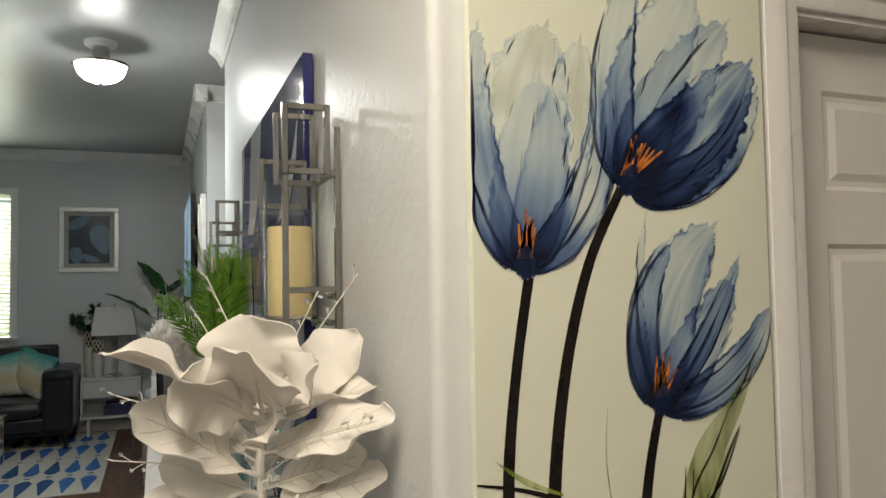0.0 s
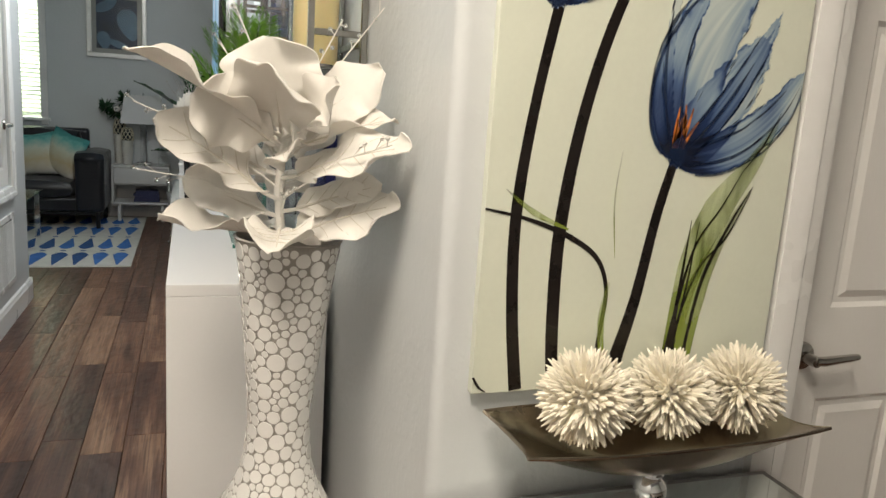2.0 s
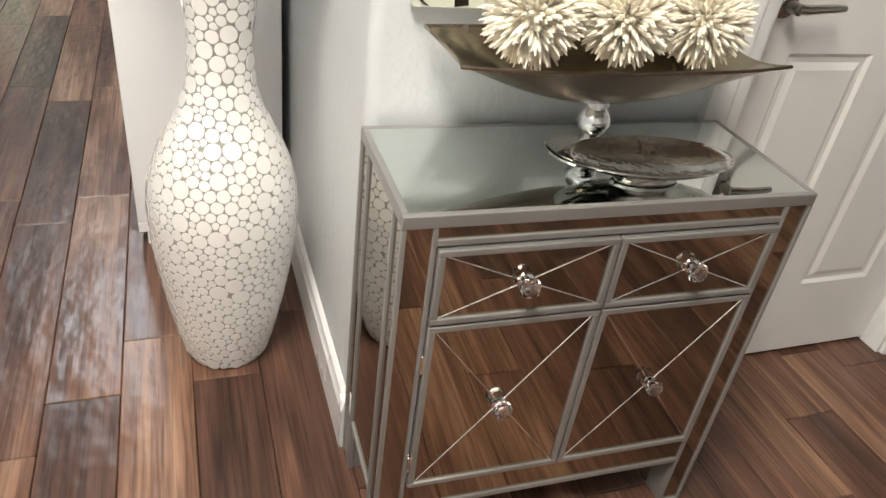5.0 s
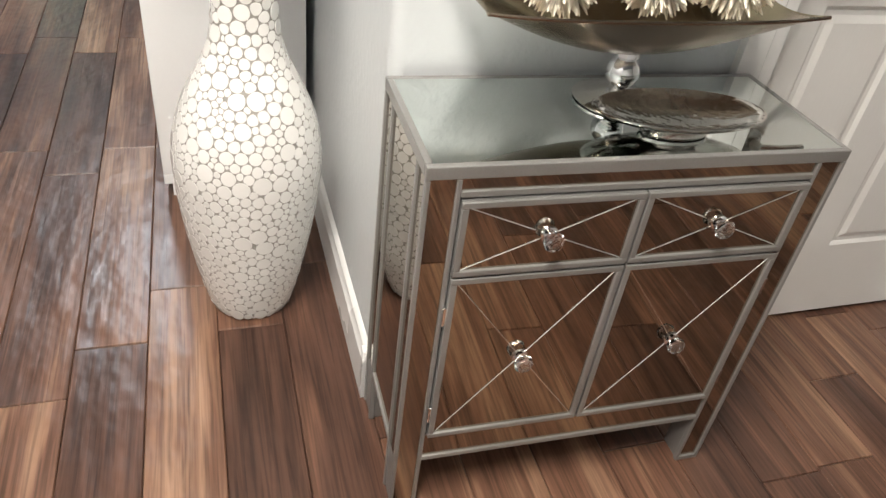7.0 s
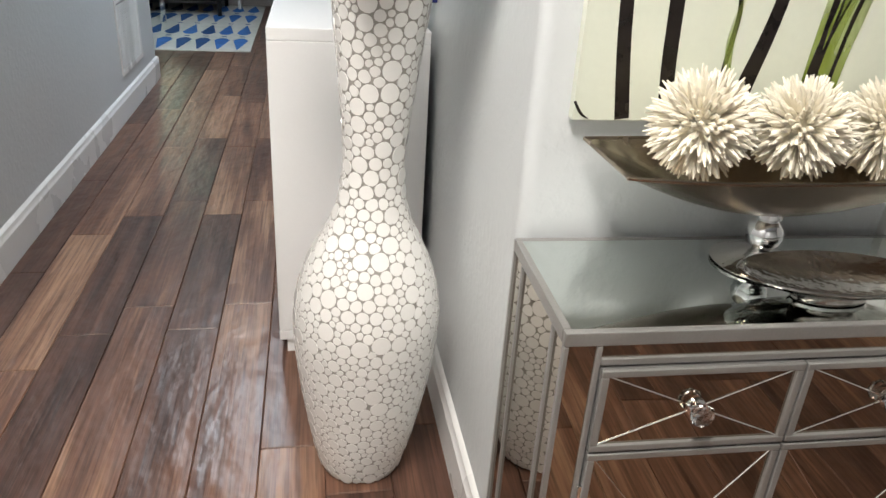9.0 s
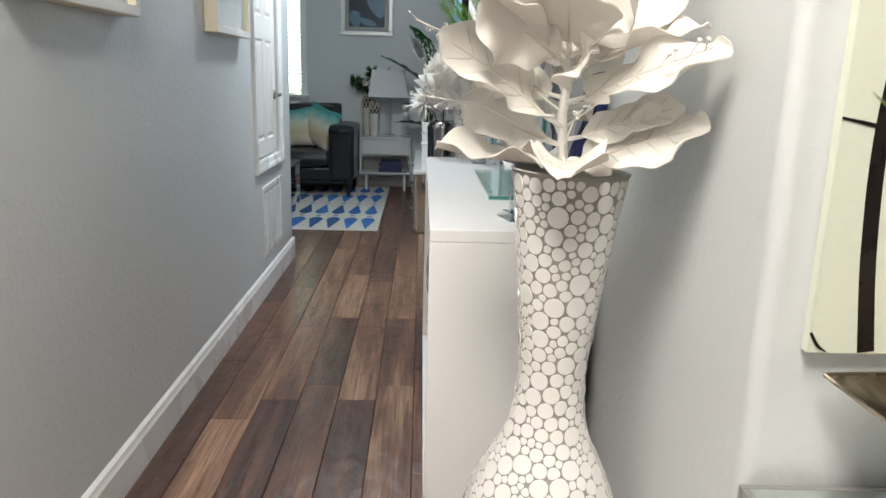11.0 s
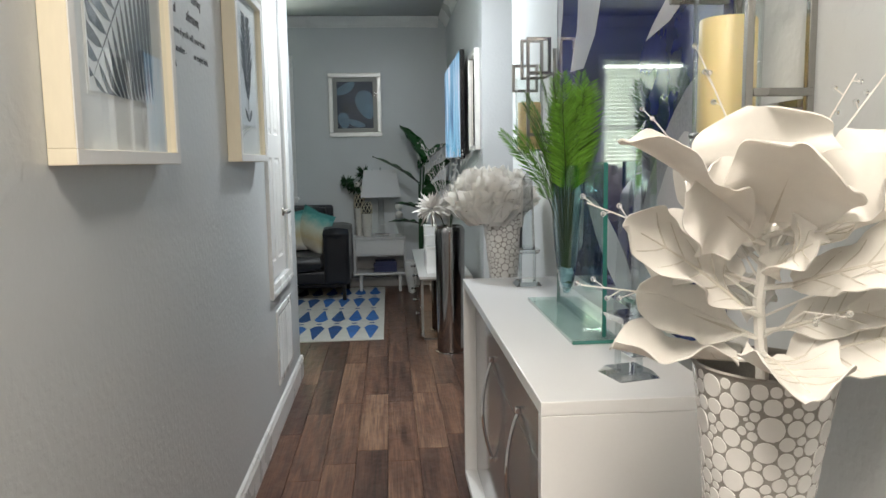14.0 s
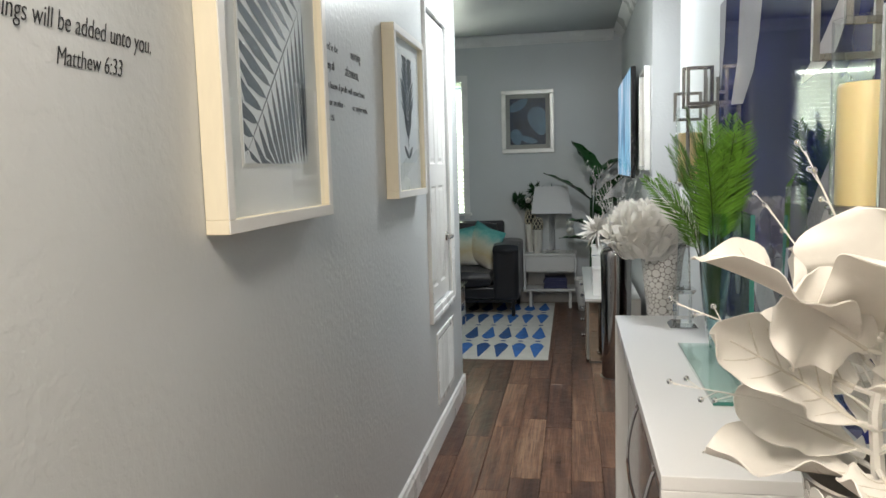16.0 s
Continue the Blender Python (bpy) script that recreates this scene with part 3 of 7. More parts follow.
DOME = emit_mat("lit_frosted_glass", (1.0, 0.97, 0.92), 14.0)
ceiling_light(pose(*HALL_LAMP))
# unseen panel fixture, made up to go with the rear lamp
panel = thing("added_panel_light", "unseen ceiling panel light added behind the camera for the warm light", "lamp", pose(*UNSEEN_REAR_LAMP))
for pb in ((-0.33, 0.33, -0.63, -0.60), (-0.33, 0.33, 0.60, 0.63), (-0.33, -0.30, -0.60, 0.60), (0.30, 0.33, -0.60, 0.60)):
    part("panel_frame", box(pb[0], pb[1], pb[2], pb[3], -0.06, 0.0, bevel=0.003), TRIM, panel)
part("diffuser", box(-0.299, 0.299, -0.599, 0.599, -0.055, -0.048), emit_mat("added_panel_glow", (1.0, 0.93, 0.82), 1.5), panel)
for cl in [o for o in scene.objects if o.name.startswith("dome")]:
    cl.visible_shadow = False


# mosaic floor vase
VASE = [(0.0, 0.0), (0.078, 0.0), (0.089, 0.006), (0.098, 0.03), (0.115, 0.10), (0.133, 0.20), (0.147, 0.30), (0.152, 0.375), (0.149, 0.43), (0.134, 0.495), (0.108, 0.555), (0.082, 0.605), (0.067, 0.65), (0.060, 0.70), (0.059, 0.75), (0.064, 0.81), (0.072, 0.89), (0.082, 0.98), (0.091, 1.05), (0.097, 1.09)]


def smooth_profile(prof, n=3):
    out = []
    for i in range(len(prof) - 1):
        p0, p1, p2, p3 = prof[max(0, i - 1)], prof[i], prof[i + 1], prof[min(len(prof) - 1, i + 2)]
        for k in range(n):
            t = k / n
            out.append(tuple(0.5 * (2 * p1[c] + (p2[c] - p0[c]) * t + (2 * p0[c] - 5 * p1[c] + 4 * p2[c] - p3[c]) * t * t + (3 * p1[c] - p0[c] - 3 * p2[c] + p3[c]) * t ** 3) for c in (0, 1)))
    return out + [prof[-1]]


VASE_SMOOTH = smooth_profile(VASE[1:])


def vase_r(z):
    for (r0, z0), (r1, z1) in zip(VASE_SMOOTH, VASE_SMOOTH[1:]):
        if z0 <= z <= z1 and z1 > z0:
            k = (z - z0) / (z1 - z0)
            return r0 + (r1 - r0) * k, (r1 - r0) / (z1 - z0)
    return VASE[-1][0], 0.3


def pack_pebbles(seed):
    """Pebbles of mixed size pushed apart over the vase until they lie close, as (angle, z, radius)."""
    rng = np.random.default_rng(seed)
    zs = np.linspace(0.006, 1.086, 400)
    rs = np.array([vase_r(z)[0] for z in zs])
    ring = 2 * np.pi * rs * np.sqrt(1 + np.gradient(rs, zs) ** 2)
    area = float(np.sum(ring) * (zs[1] - zs[0]))
    rad, total = [], 0.0
    while total < 0.95 * area:
        k = rng.random()
        r = rng.uniform(0.0155, 0.0195) if k < 0.16 else rng.uniform(0.0105, 0.0145) if k < 0.66 else rng.uniform(0.0065, 0.0090)
        rad.append(r)
        total += math.pi * r * r
    rad = np.sort(np.array(rad))[::-1]
    cum = np.cumsum(ring) / np.sum(ring)
    n = len(rad)
    # even spread first: a golden-angle spiral over the surface, in shuffled order
    order = rng.permutation(n)
    z = np.interp((order + 0.5) / n, cum, zs)
    a = (order * 2.399963) % (2 * np.pi)
    for step in range(70):
        rr = np.interp(z, zs, rs)
        p = np.stack([rr * np.cos(a), rr * np.sin(a), z], 1)
        g = (p ** 2).sum(1)
        dist = np.sqrt(np.clip(g[:, None] + g[None, :] - 2 * p @ p.T, 1e-10, None))
        over = np.clip(rad[:, None] + rad[None, :] + 0.0003 - dist, 0, None)
        np.fill_diagonal(over, 0)
        w = over / dist * (rad[None, :] ** 2 / (rad[:, None] ** 2 + rad[None, :] ** 2))
        p = p + (p * w.sum(1)[:, None] - w @ p) * 0.7
        z = np.clip(p[:, 2], rad + 0.002, 1.088 - rad)
        a = np.arctan2(p[:, 1], p[:, 0])
    rr = np.interp(z, zs, rs)
    p = np.stack([rr * np.cos(a), rr * np.sin(a), z], 1)
    g = (p ** 2).sum(1)
    dist = np.sqrt(np.clip(g[:, None] + g[None, :] - 2 * p @ p.T, 1e-10, None))
    np.fill_diagonal(dist, 9)
    for _ in range(9):
        over = np.clip(rad[:, None] + rad[None, :] + 0.0005 - dist, 0, None)
        rad = np.maximum(rad - over.max(1) * 0.45, 0.002)
    keep = rad > 0.0028
    a, z, rad, p = a[keep], z[keep], rad[keep], p[keep]
    # small pebbles in the gaps that are left
    for zz, aa in zip(np.interp(rng.random(6000), cum, zs), rng.uniform(0, 2 * np.pi, 6000)):
        r0 = float(np.interp(zz, zs, rs))
        q = np.array([r0 * math.cos(aa), r0 * math.sin(aa), zz])
        free = min(float((np.sqrt(((p - q) ** 2).sum(1)) - rad).min()) - 0.0005, zz - 0.002, 1.088 - zz)
        if free > 0.0030:
            a, z, rad, p = np.append(a, aa), np.append(z, zz), np.append(rad, min(free, 0.012)), np.vstack([p, q])
    return [(float(x), float(y), float(q)) for x, y, q in zip(a, z, rad)]


def pebble_frame(a, z):
    rr, slope = vase_r(z)
    n_ = Vector((math.cos(a), math.sin(a), -slope)).normalized()
    q = n_.to_track_quat("Z", "Y").to_matrix().to_4x4()
    return Matrix.Translation((rr * math.cos(a), rr * math.sin(a), z)) @ q


def pebble_outlines(pebbles):
    """Each pebble spreads until it nearly meets its neighbours: rounder towards the mouth, closer fitted below."""
    frames = [pebble_frame(a, z) for a, z, r in pebbles]
    pos = np.array([f.translation for f in frames])
    rad = np.array([p[2] for p in pebbles])
    k = 14
    dirs = np.stack([np.cos(2 * np.pi * np.arange(k) / k), np.sin(2 * np.pi * np.arange(k) / k)], 1)
    out = []
    for i, (a, z, r) in enumerate(pebbles):
        top = min(1.0, max(0.0, (z - 0.62) / 0.40))
        gap, spread = 0.0018 + 0.0008 * top, 1.42 - 0.36 * top
        d = pos - pos[i]
        near = np.where((np.einsum("ij,ij->i", d, d) < (r + rad + 0.02) ** 2) & (np.arange(len(rad)) != i))[0]
        inv = np.array(frames[i].to_3x3().transposed())
        loc = (d[near] @ inv.T)[:, :2]
        dist = np.maximum(np.linalg.norm(loc, axis=1), 1e-4)
        cut = np.clip((dist ** 2 + r * r - rad[near] ** 2) / (2 * dist) - gap / 2, 0.0016, None)
        c = dirs @ (loc / dist[:, None]).T
        lim = np.where(c > 0.05, cut[None, :] / np.maximum(c, 0.05), 9.0).min(1)
        lim = np.minimum(lim, r * spread)
        lim = 0.5 * lim + 0.25 * (np.roll(lim, 1) + np.roll(lim, -1))
        out.append((frames[i], dirs * lim[:, None]))
    return out


def pebble_bm(bm, m, rim):
    k = len(rim)
    rings = [[bm.verts.new(m @ Vector((x * s, y * s, h))) for x, y in rim] for s, h in ((1.0, -0.001), (0.995, 0.0003), (0.95, 0.0006))]
    for a, b in zip(rings, rings[1:]):
        for i in range(k):
            bm.faces.new((a[i], a[(i + 1) % k], b[(i + 1) % k], b[i]))
    bm.faces.new(rings[-1])


PEBBLES = pack_pebbles(3)
OUTLINES = pebble_outlines(PEBBLES)


def mosaic_vase(m, label, near):
    v = thing("floor_vase", label, "vase", m, group="pair of mosaic floor vases")
    prof = smooth_profile(VASE[1:])
    part("body", lathe([(0, 0)] + prof + [(0.100, 1.093), (0.095, 1.095), (0.089, 1.088), (0.077, 0.98), (0.058, 0.85), (0.0, 0.84)], 64), GROUT, v, "grey grout between pebbles")
    singles = set()
    if near:
        facing = [i for i, p in enumerate(PEBBLES) if math.cos(p[0] + math.pi / 2 - 0.25) > 0.1]
        singles = set(sorted(facing, key=lambda i: -PEBBLES[i][2])[:295])
    bm = bmesh.new()
    for i, (f, rim) in enumerate(OUTLINES):
        if i not in singles:
            pebble_bm(bm, f, rim)
    tagged(part("pebble_field", bm, PEBBLE, v, "small cream pebbles set in grout", smooth=12), kind="stuff")
    for i in sorted(singles):
        b1 = bmesh.new()
        pebble_bm(b1, Matrix.Identity(4), OUTLINES[i][1])
        part("pebble", b1, PEBBLE, v, m=OUTLINES[i][0], smooth=12)
    return v


VX, VY = -0.128, 0.345
mosaic_vase(pose(VX - 0.011, VY, 0, 0, 1.6, 0), "tall white floor vase covered in round cream pebbles", True)
mosaic_vase(pose(-0.118, 2.66, 0.055) @ pose(0, 0, 0, 0, 0, 140), "white pebbled floor vase holding a white peony", False)
solid("vase_stand", box(-0.215, -0.02, 2.56, 2.76, 0, 0.055, bevel=0.004), LACQ, "low white block under a floor vase", "stand")


# large foam magnolia: leaves round a stem
def leaf_bm(length, width, cup, curl, ruffle, seed):
    """Surface of one leaf: y along it, x across, z out of its upper face."""
    rng = random.Random(seed)
    ph, fr, tw = rng.uniform(0, 6.28), rng.uniform(1.3, 2.3), rng.uniform(-0.6, 0.6)
    def f(u, v):
        s = v * 2 - 1
        prof = max(0.05, math.sin(math.pi * min(1, 0.03 + 0.97 * u) ** 1.35) ** 0.52) if u < 0.999 else 0.20
        w = width / 2 * prof * (1 + 0.09 * math.sin(fr * 8 * u + ph * 2 + (0 if s > 0 else 2.1)))
        z = cup * w * s * s + (math.sin(fr * 6.28 * u + ph + (1.9 if s > 0 else 0)) * ruffle + math.sin(fr * 17 * u + ph * 3 + (0.7 if s > 0 else 3)) * ruffle * 0.20) * abs(s) ** 2 + tw * s * w * u * 0.7
        return Vector((s * w, length * u, z + curl * length * (u * u - 0.3 * u)))
    return f


def big_leaf(parent, base, tip, width, facing, cup, curl, ruffle, seed):
    base, tip, facing = Vector(base), Vector(tip), Vector(facing)
    d = (tip - base).normalized()
    n_ = (facing - d * facing.dot(d)).normalized()
    sd = d.cross(n_)
    m = Matrix.Translation(base) @ Matrix((sd, d, n_)).transposed().to_4x4()
    f = leaf_bm((tip - base).length, width, cup, curl, ruffle, seed)
    lf = part("leaf", grid(26, 12, f, both=0.0020), PETAL, parent, m=m, smooth=80)
    bm = bmesh.new()
    add_tube(bm, [f(u, 0.5) for u in (0, 0.15, 0.3, 0.45, 0.6, 0.75, 0.88)], [0.0036, 0.0032, 0.0027, 0.0022, 0.0018, 0.0014, 0.0010], 6)
    for k in range(5):
        u0 = 0.10 + 0.15 * k
        for sgn in (-1, 1):
            add_tube(bm, [f(min(1, u0 + 0.17 * t), 0.5 + sgn * 0.40 * t ** 0.9) for t in (0, 0.35, 0.7, 1.0)], [0.0013, 0.0012, 0.0010, 0.0006], 4)
    part("leaf_vein", bm, VEIN, lf, "darker raised veins")
    return lf


def magnolia(m):
    """Open branch of broad leaves; across is to the branch's side, up its height, out towards its front."""
    p = thing("foam_magnolia", "large cream artificial magnolia branch standing in a pebbled vase", "flower", m)
    across, out, up = Vector((0.94, -0.34, 0)), Vector((-0.34, -0.94, 0)), Vector((0, 0, 1))
    part("stem", tube([(0, 0, -0.22), (0.003, 0.0, 0.0), (-0.004, 0.004, 0.10), (0.004, 0.0, 0.20), (0, 0, 0.235)], [0.010, 0.009, 0.008, 0.007, 0.005], 8), PETAL, p)
    at = lambda a, h, o: across * a + up * h + out * o
    rng = random.Random(11)
    # base height, tip (across, height, out), width, facing (out, up), cup, curl
    leaves = ((0.215, (-0.013, 0.362, 0.03), 0.175, (1, 0.25), 0.20, 0.05), (0.200, (0.017, 0.325, 0.150), 0.150, (1, -0.1), 0.30, 0.15), (0.190, (0.130, 0.285, 0.12), 0.085, (0.7, 0.5), 0.35, 0.10),
              (0.170, (0.265, 0.250, 0.02), 0.075, (0.3, 1), 0.35, -0.10), (0.200, (0.200, 0.315, -0.03), 0.115, (1, 0.5), 0.20, 0.10), (0.195, (-0.171, 0.335, 0.215), 0.085, (0.25, 1), 0.45, -0.10),
              (0.180, (-0.110, 0.270, 0.14), 0.120, (1, 0.1), 0.15, 0.10), (0.080, (-0.164, 0.228, 0.124), 0.090, (0.6, 0.8), 0.25, -0.15), (0.120, (0.215, 0.215, 0.13), 0.105, (0.8, 0.7), 0.20, -0.22),
              (0.050, (-0.168, 0.112, 0.019), 0.085, (0.9, 0.6), 0.25, 0.05), (0.060, (0.180, 0.125, 0.02), 0.085, (0.8, 0.8), 0.2, -0.05), (0.020, (-0.197, 0.036, 0.065), 0.070, (0.1, 1), 0.55, 0.05),
              (0.030, (0.035, 0.035, 0.175), 0.120, (0.05, 1), 0.50, -0.12), (0.012, (0.205, 0.110, 0.077), 0.120, (0.8, 0.8), 0.15, -0.20), (0.150, (-0.10, 0.29, -0.12), 0.130, (-0.8, 0.7), 0.2, -0.1), (0.150, (0.10, 0.28, -0.13), 0.130, (-0.8, 0.7), 0.2, -0.1),
              (0.070, (-0.03, 0.14, -0.19), 0.110, (-0.4, 1), 0.2, -0.2), (0.140, (0.04, 0.20, 0.10), 0.075, (0.8, 0.7), 0.3, -0.1), (0.03, (-0.12, 0.03, -0.14), 0.10, (-0.2, 1), 0.3, -0.1), (0.125, (-0.175, 0.19, -0.03), 0.095, (0.9, 0.6), 0.2, 0.0), (0.16, (-0.07, 0.33, -0.05), 0.12, (0.9, 0.5), 0.2, 0.0))
    for i, (h, t, wd, fc, cup, curl) in enumerate(leaves):
        tip = at(*t)
        # the wall side has no room beyond it
        tip.x = min(tip.x, 0.172)
        foot = Vector((0, 0, h))
        root = foot.lerp(tip, 0.16)
        root.z = h + (t[1] - h) * 0.10
        part("petiole", tube([foot, root], [0.0042, 0.0036], 6), PETAL, p)
        big_leaf(p, root, tip, wd, out * fc[0] + up * fc[1], cup, curl, rng.uniform(0.010, 0.017), 100 + i)
    # thin beaded sprigs
    for i, (a, h0, t) in enumerate((((0), 0.05, (-0.24, 0.125, 0.05)), (0, 0.10, (-0.23, 0.24, 0.08)), (0, 0.16, (0.10, 0.40, 0.0)), (0, 0.18, (-0.09, 0.43, 0.02)), (0, 0.15, (0.165, 0.43, -0.05)), (0, 0.08, (0.21, 0.20, 0.16)), (0, 0.05, (0.06, 0.12, 0.18)), (0, 0.12, (-0.15, 0.36, -0.12)))):
        tip = at(*t)
        tip.x = min(tip.x, 0.185)
        mid = Vector((0, 0, h0)).lerp(tip, 0.55) + Vector((0, 0, 0.02))
        tw = part("twig", tube([(0, 0, h0), mid, tip], [0.0018, 0.0014, 0.001], 5), PETAL, p)
        for k in range(4):
            q = mid.lerp(tip, 0.4 + 0.2 * k) + Vector((rng.uniform(-0.014, 0.004), rng.uniform(-0.014, 0.014), rng.uniform(-0.012, 0.016)))
            part("bead_wire", tube([mid.lerp(tip, 0.3 + 0.2 * k), q], 0.0008, 4), PETAL, tw)
            bm = bmesh.new()
            bmesh.ops.create_icosphere(bm, subdivisions=2, radius=0.0040, matrix=Matrix.Translation(q))
            part("bead", bm, CRYSTAL, tw, "clear drop bead")
    return p


magnolia(pose(VX, VY - 0.025, 1.085))


# white console with grey gloss doors
def console():
    c = thing("console_cabinet", "white lacquered console with grey gloss doors and arched chrome handles", "cabinet", pose(0, 0, 0))
    x0, x1, y0, y1, zt = -0.335, 0.052, 0.79, 2.37, 0.895
    t = 0.03
    part("top", box(x0, x1, y0, y1, zt - t, zt, bevel=0.0025), LACQ, c)
    part("bottom_board", box(x0, x1, y0, y1, 0.045, 0.045 + t, bevel=0.002), LACQ, c)
    for ya in (y0, y1 - t):
        part("side_panel", box(x0, x1, ya, ya + t, 0.0455 + t, zt - t - 0.0005, bevel=0.002), LACQ, c)
    part("back_panel", box(x1 - 0.012, x1 - 0.002, y0 + t, y1 - t, 0.076, zt - t - 0.001), LACQ, c)
    part("plinth", box(x0 + 0.02, x1 - 0.01, y0 + 0.012, y1 - 0.012, 0, 0.045), LACQ, c)
    n = 2
    w = (y1 - y0 - 2 * t - 0.003 * (n + 1)) / n
    for i in range(n):
        ya = y0 + t + 0.003 + i * (w + 0.003)
        d = part("cabinet_door", box(x0 + 0.048, x0 + 0.066, ya, ya + w, 0.079, zt - t - 0.004, bevel=0.002), GREYGLOSS, c, "grey gloss door")
        # vertical bow handle standing out from the door
        yh = 1.30 if i == 0 else 1.82
        pts = [(x0 + 0.046 - 0.036 * math.sin(math.pi * k / 14) ** 0.8, yh, 0.70 - 0.36 * k / 14) for k in range(15)]
        part("handle", tube(pts, 0.0055, 8), CHROME, d, "arched chrome handle")
        for q in (pts[0], pts[-1]):
            part("handle_post", box(x0 + 0.034, x0 + 0.048, yh - 0.009, yh + 0.009, q[2] - 0.009, q[2] + 0.009, bevel=0.002), CHROME, d)
        part("door_seam", box(x0 + 0.0465, x0 + 0.0482, ya, ya + w, 0.655, 0.658), CHROME, d, "thin bright inlay line")
    return c


console()


# mirrored cabinet
def mirrored_cabinet():
    w, d, H = 0.652, 0.268, 0.732
    c = thing("mirrored_cabinet", "mirrored cabinet with silver edging, two drawers and two doors", "cabinet", pose(0.058, -0.288, 0, 0, 0, -1.2))
    part("carcass", box(0.012, w - 0.012, 0.012, d - 0.004, 0.130, H - 0.014), SILVERWOOD, c)
    part("top_mirror", box(0.010, w - 0.010, 0.010, d - 0.006, H - 0.0135, H - 0.001), TOPMIRROR, c, "mirrored top")
    e = 0.011
    for b in ((0, w, 0, e, H - 0.02, H), (0, w, d - e, d, H - 0.02, H), (0, e, e, d - e, H - 0.02, H), (w - e, w, e, d - e, H - 0.02, H)):
        part("edge_strip", box(*b, bevel=0.002), SILVERWOOD, c)
    L = 0.050
    # corner posts faced with mirror, running down into feet
    for xa, xb in ((0, L), (w - L, w)):
        part("post_mirror", box(xa + 0.007, xb - 0.007, 0.004, 0.0115, 0.012, H - 0.021), MIRROR, c)
        for q in (xa, xb - 0.007):
            part("post_edge", box(q, q + 0.007, 0.0, 0.010, 0.0, H - 0.0205, bevel=0.0015), SILVERWOOD, c)
        part("foot", box(xa + 0.004, xb - 0.004, 0.0118, 0.055, 0.0, 0.1295, bevel=0.002), SILVERWOOD, c)
        part("foot_edge", box(xa + 0.0071, xb - 0.0071, 0.0, 0.010, 0.0, 0.0115, bevel=0.001), SILVERWOOD, c)
        part("foot", box(xa + 0.004, xb - 0.004, d - 0.055, d - 0.004, 0.0, 0.1295, bevel=0.002), SILVERWOOD, c)
    # sides
    for s in (0, 1):
        sx = (lambda a, b: (a, b)) if s == 0 else (lambda a, b: (w - b, w - a))
        for ya, yb in ((0.0115, 0.050), (0.058, d - 0.058), (d - 0.050, d - 0.007)):
            xa, xb = sx(0.0045, 0.0115)
            part("side_mirror", box(xa, xb, ya, yb, 0.142 if yb - ya > 0.1 else 0.012, H - 0.021), MIRROR, c)
        for ya in (0.050, d - 0.058, d - 0.007):
            xa, xb = sx(0.0005, 0.0115)
            part("side_edge", box(xa, xb, ya, ya + 0.0075, 0.0, H - 0.0205, bevel=0.0015), SILVERWOOD, c)
        xa, xb = sx(0.0005, 0.0115)
        part("side_edge", box(xa, xb, 0.0579, d - 0.0585, 0.131, 0.1415, bevel=0.0015), SILVERWOOD, c)
    # frieze and lower rail
    part("frieze_mirror", box(L, w - L, 0.004, 0.0115, 0.694, H - 0.021), MIRROR, c)
    part("frieze_edge", box(L, w - L, 0.0, 0.0115, 0.6835, 0.6935, bevel=0.0015), SILVERWOOD, c)
    part("rail_mirror", box(L, w - L, 0.004, 0.0115, 0.142, 0.197), MIRROR, c)
    part("rail_edge", box(L, w - L, 0.0, 0.0115, 0.131, 0.1415, bevel=0.0015), SILVERWOOD, c)
    # bright metal bars carry the glint of the bevel cuts in their colour
    cut_glint = mat("bevel_cut_glint", (0.93, 0.93, 0.90), 0.12, metal=1.0, var=0.02, bump=0)
    def front(nm, xa, xb, za, zb):
        f = part(nm, box(xa, xb, -0.001, 0.0105, za, zb), SILVERWOOD, c)
        g = 0.0105
        ia, ib, ja, jb = xa + g, xb - g, za + g, zb - g
        cx, cz = (ia + ib) / 2, (ja + jb) / 2
        # four bevelled mirror facets meeting in a shallow X
        for tri in (((ia, ja), (ib, ja)), ((ib, ja), (ib, jb)), ((ib, jb), (ia, jb)), ((ia, jb), (ia, ja))):
            bm = bmesh.new()
            add_poly(bm, [(tri[0][0], -0.0025, tri[0][1]), (tri[1][0], -0.0025, tri[1][1]), (cx, -0.0034, cz)])
            part("mirror_facet", bm, MIRROR, f, smooth=0)
        for p, q in (((ia, ja), (ib, jb)), ((ia, jb), (ib, ja))):
            part("glint_line", tube([(p[0], -0.0028, p[1]), (cx, -0.0037, cz), (q[0], -0.0028, q[1])], 0.0011, 5), cut_glint, f)
        for b in ((xa, xb, za, za + g), (xa, xb, zb - g, zb), (xa, xa + g, za + g, zb - g), (xb - g, xb, za + g, zb - g)):
            part("front_edge", box(b[0], b[1], -0.007, -0.0012, b[2], b[3], bevel=0.0018), SILVERWOOD, f)
        k = part("knob", lathe([(0, 0.030), (0.007, 0.0295), (0.0150, 0.023), (0.0165, 0.018), (0.0145, 0.012), (0.006, 0.008), (0, 0.008)], 8), CRYSTAL, f, "faceted crystal knob", pose(cx, -0.003, cz, 90, 0, 0), smooth=0)
        part("knob_base", lathe([(0, 0.0), (0.0125, 0.0), (0.0135, 0.003), (0.007, 0.006), (0.006, 0.0095), (0, 0.0095)], 20), CHROME, k)
    mid = w / 2
    for xa, xb in ((L + 0.002, mid - 0.0015), (mid + 0.0015, w - L - 0.002)):
        front("drawer", xa, xb, 0.553, 0.680)
        front("cabinet_door", xa, xb, 0.200, 0.549)
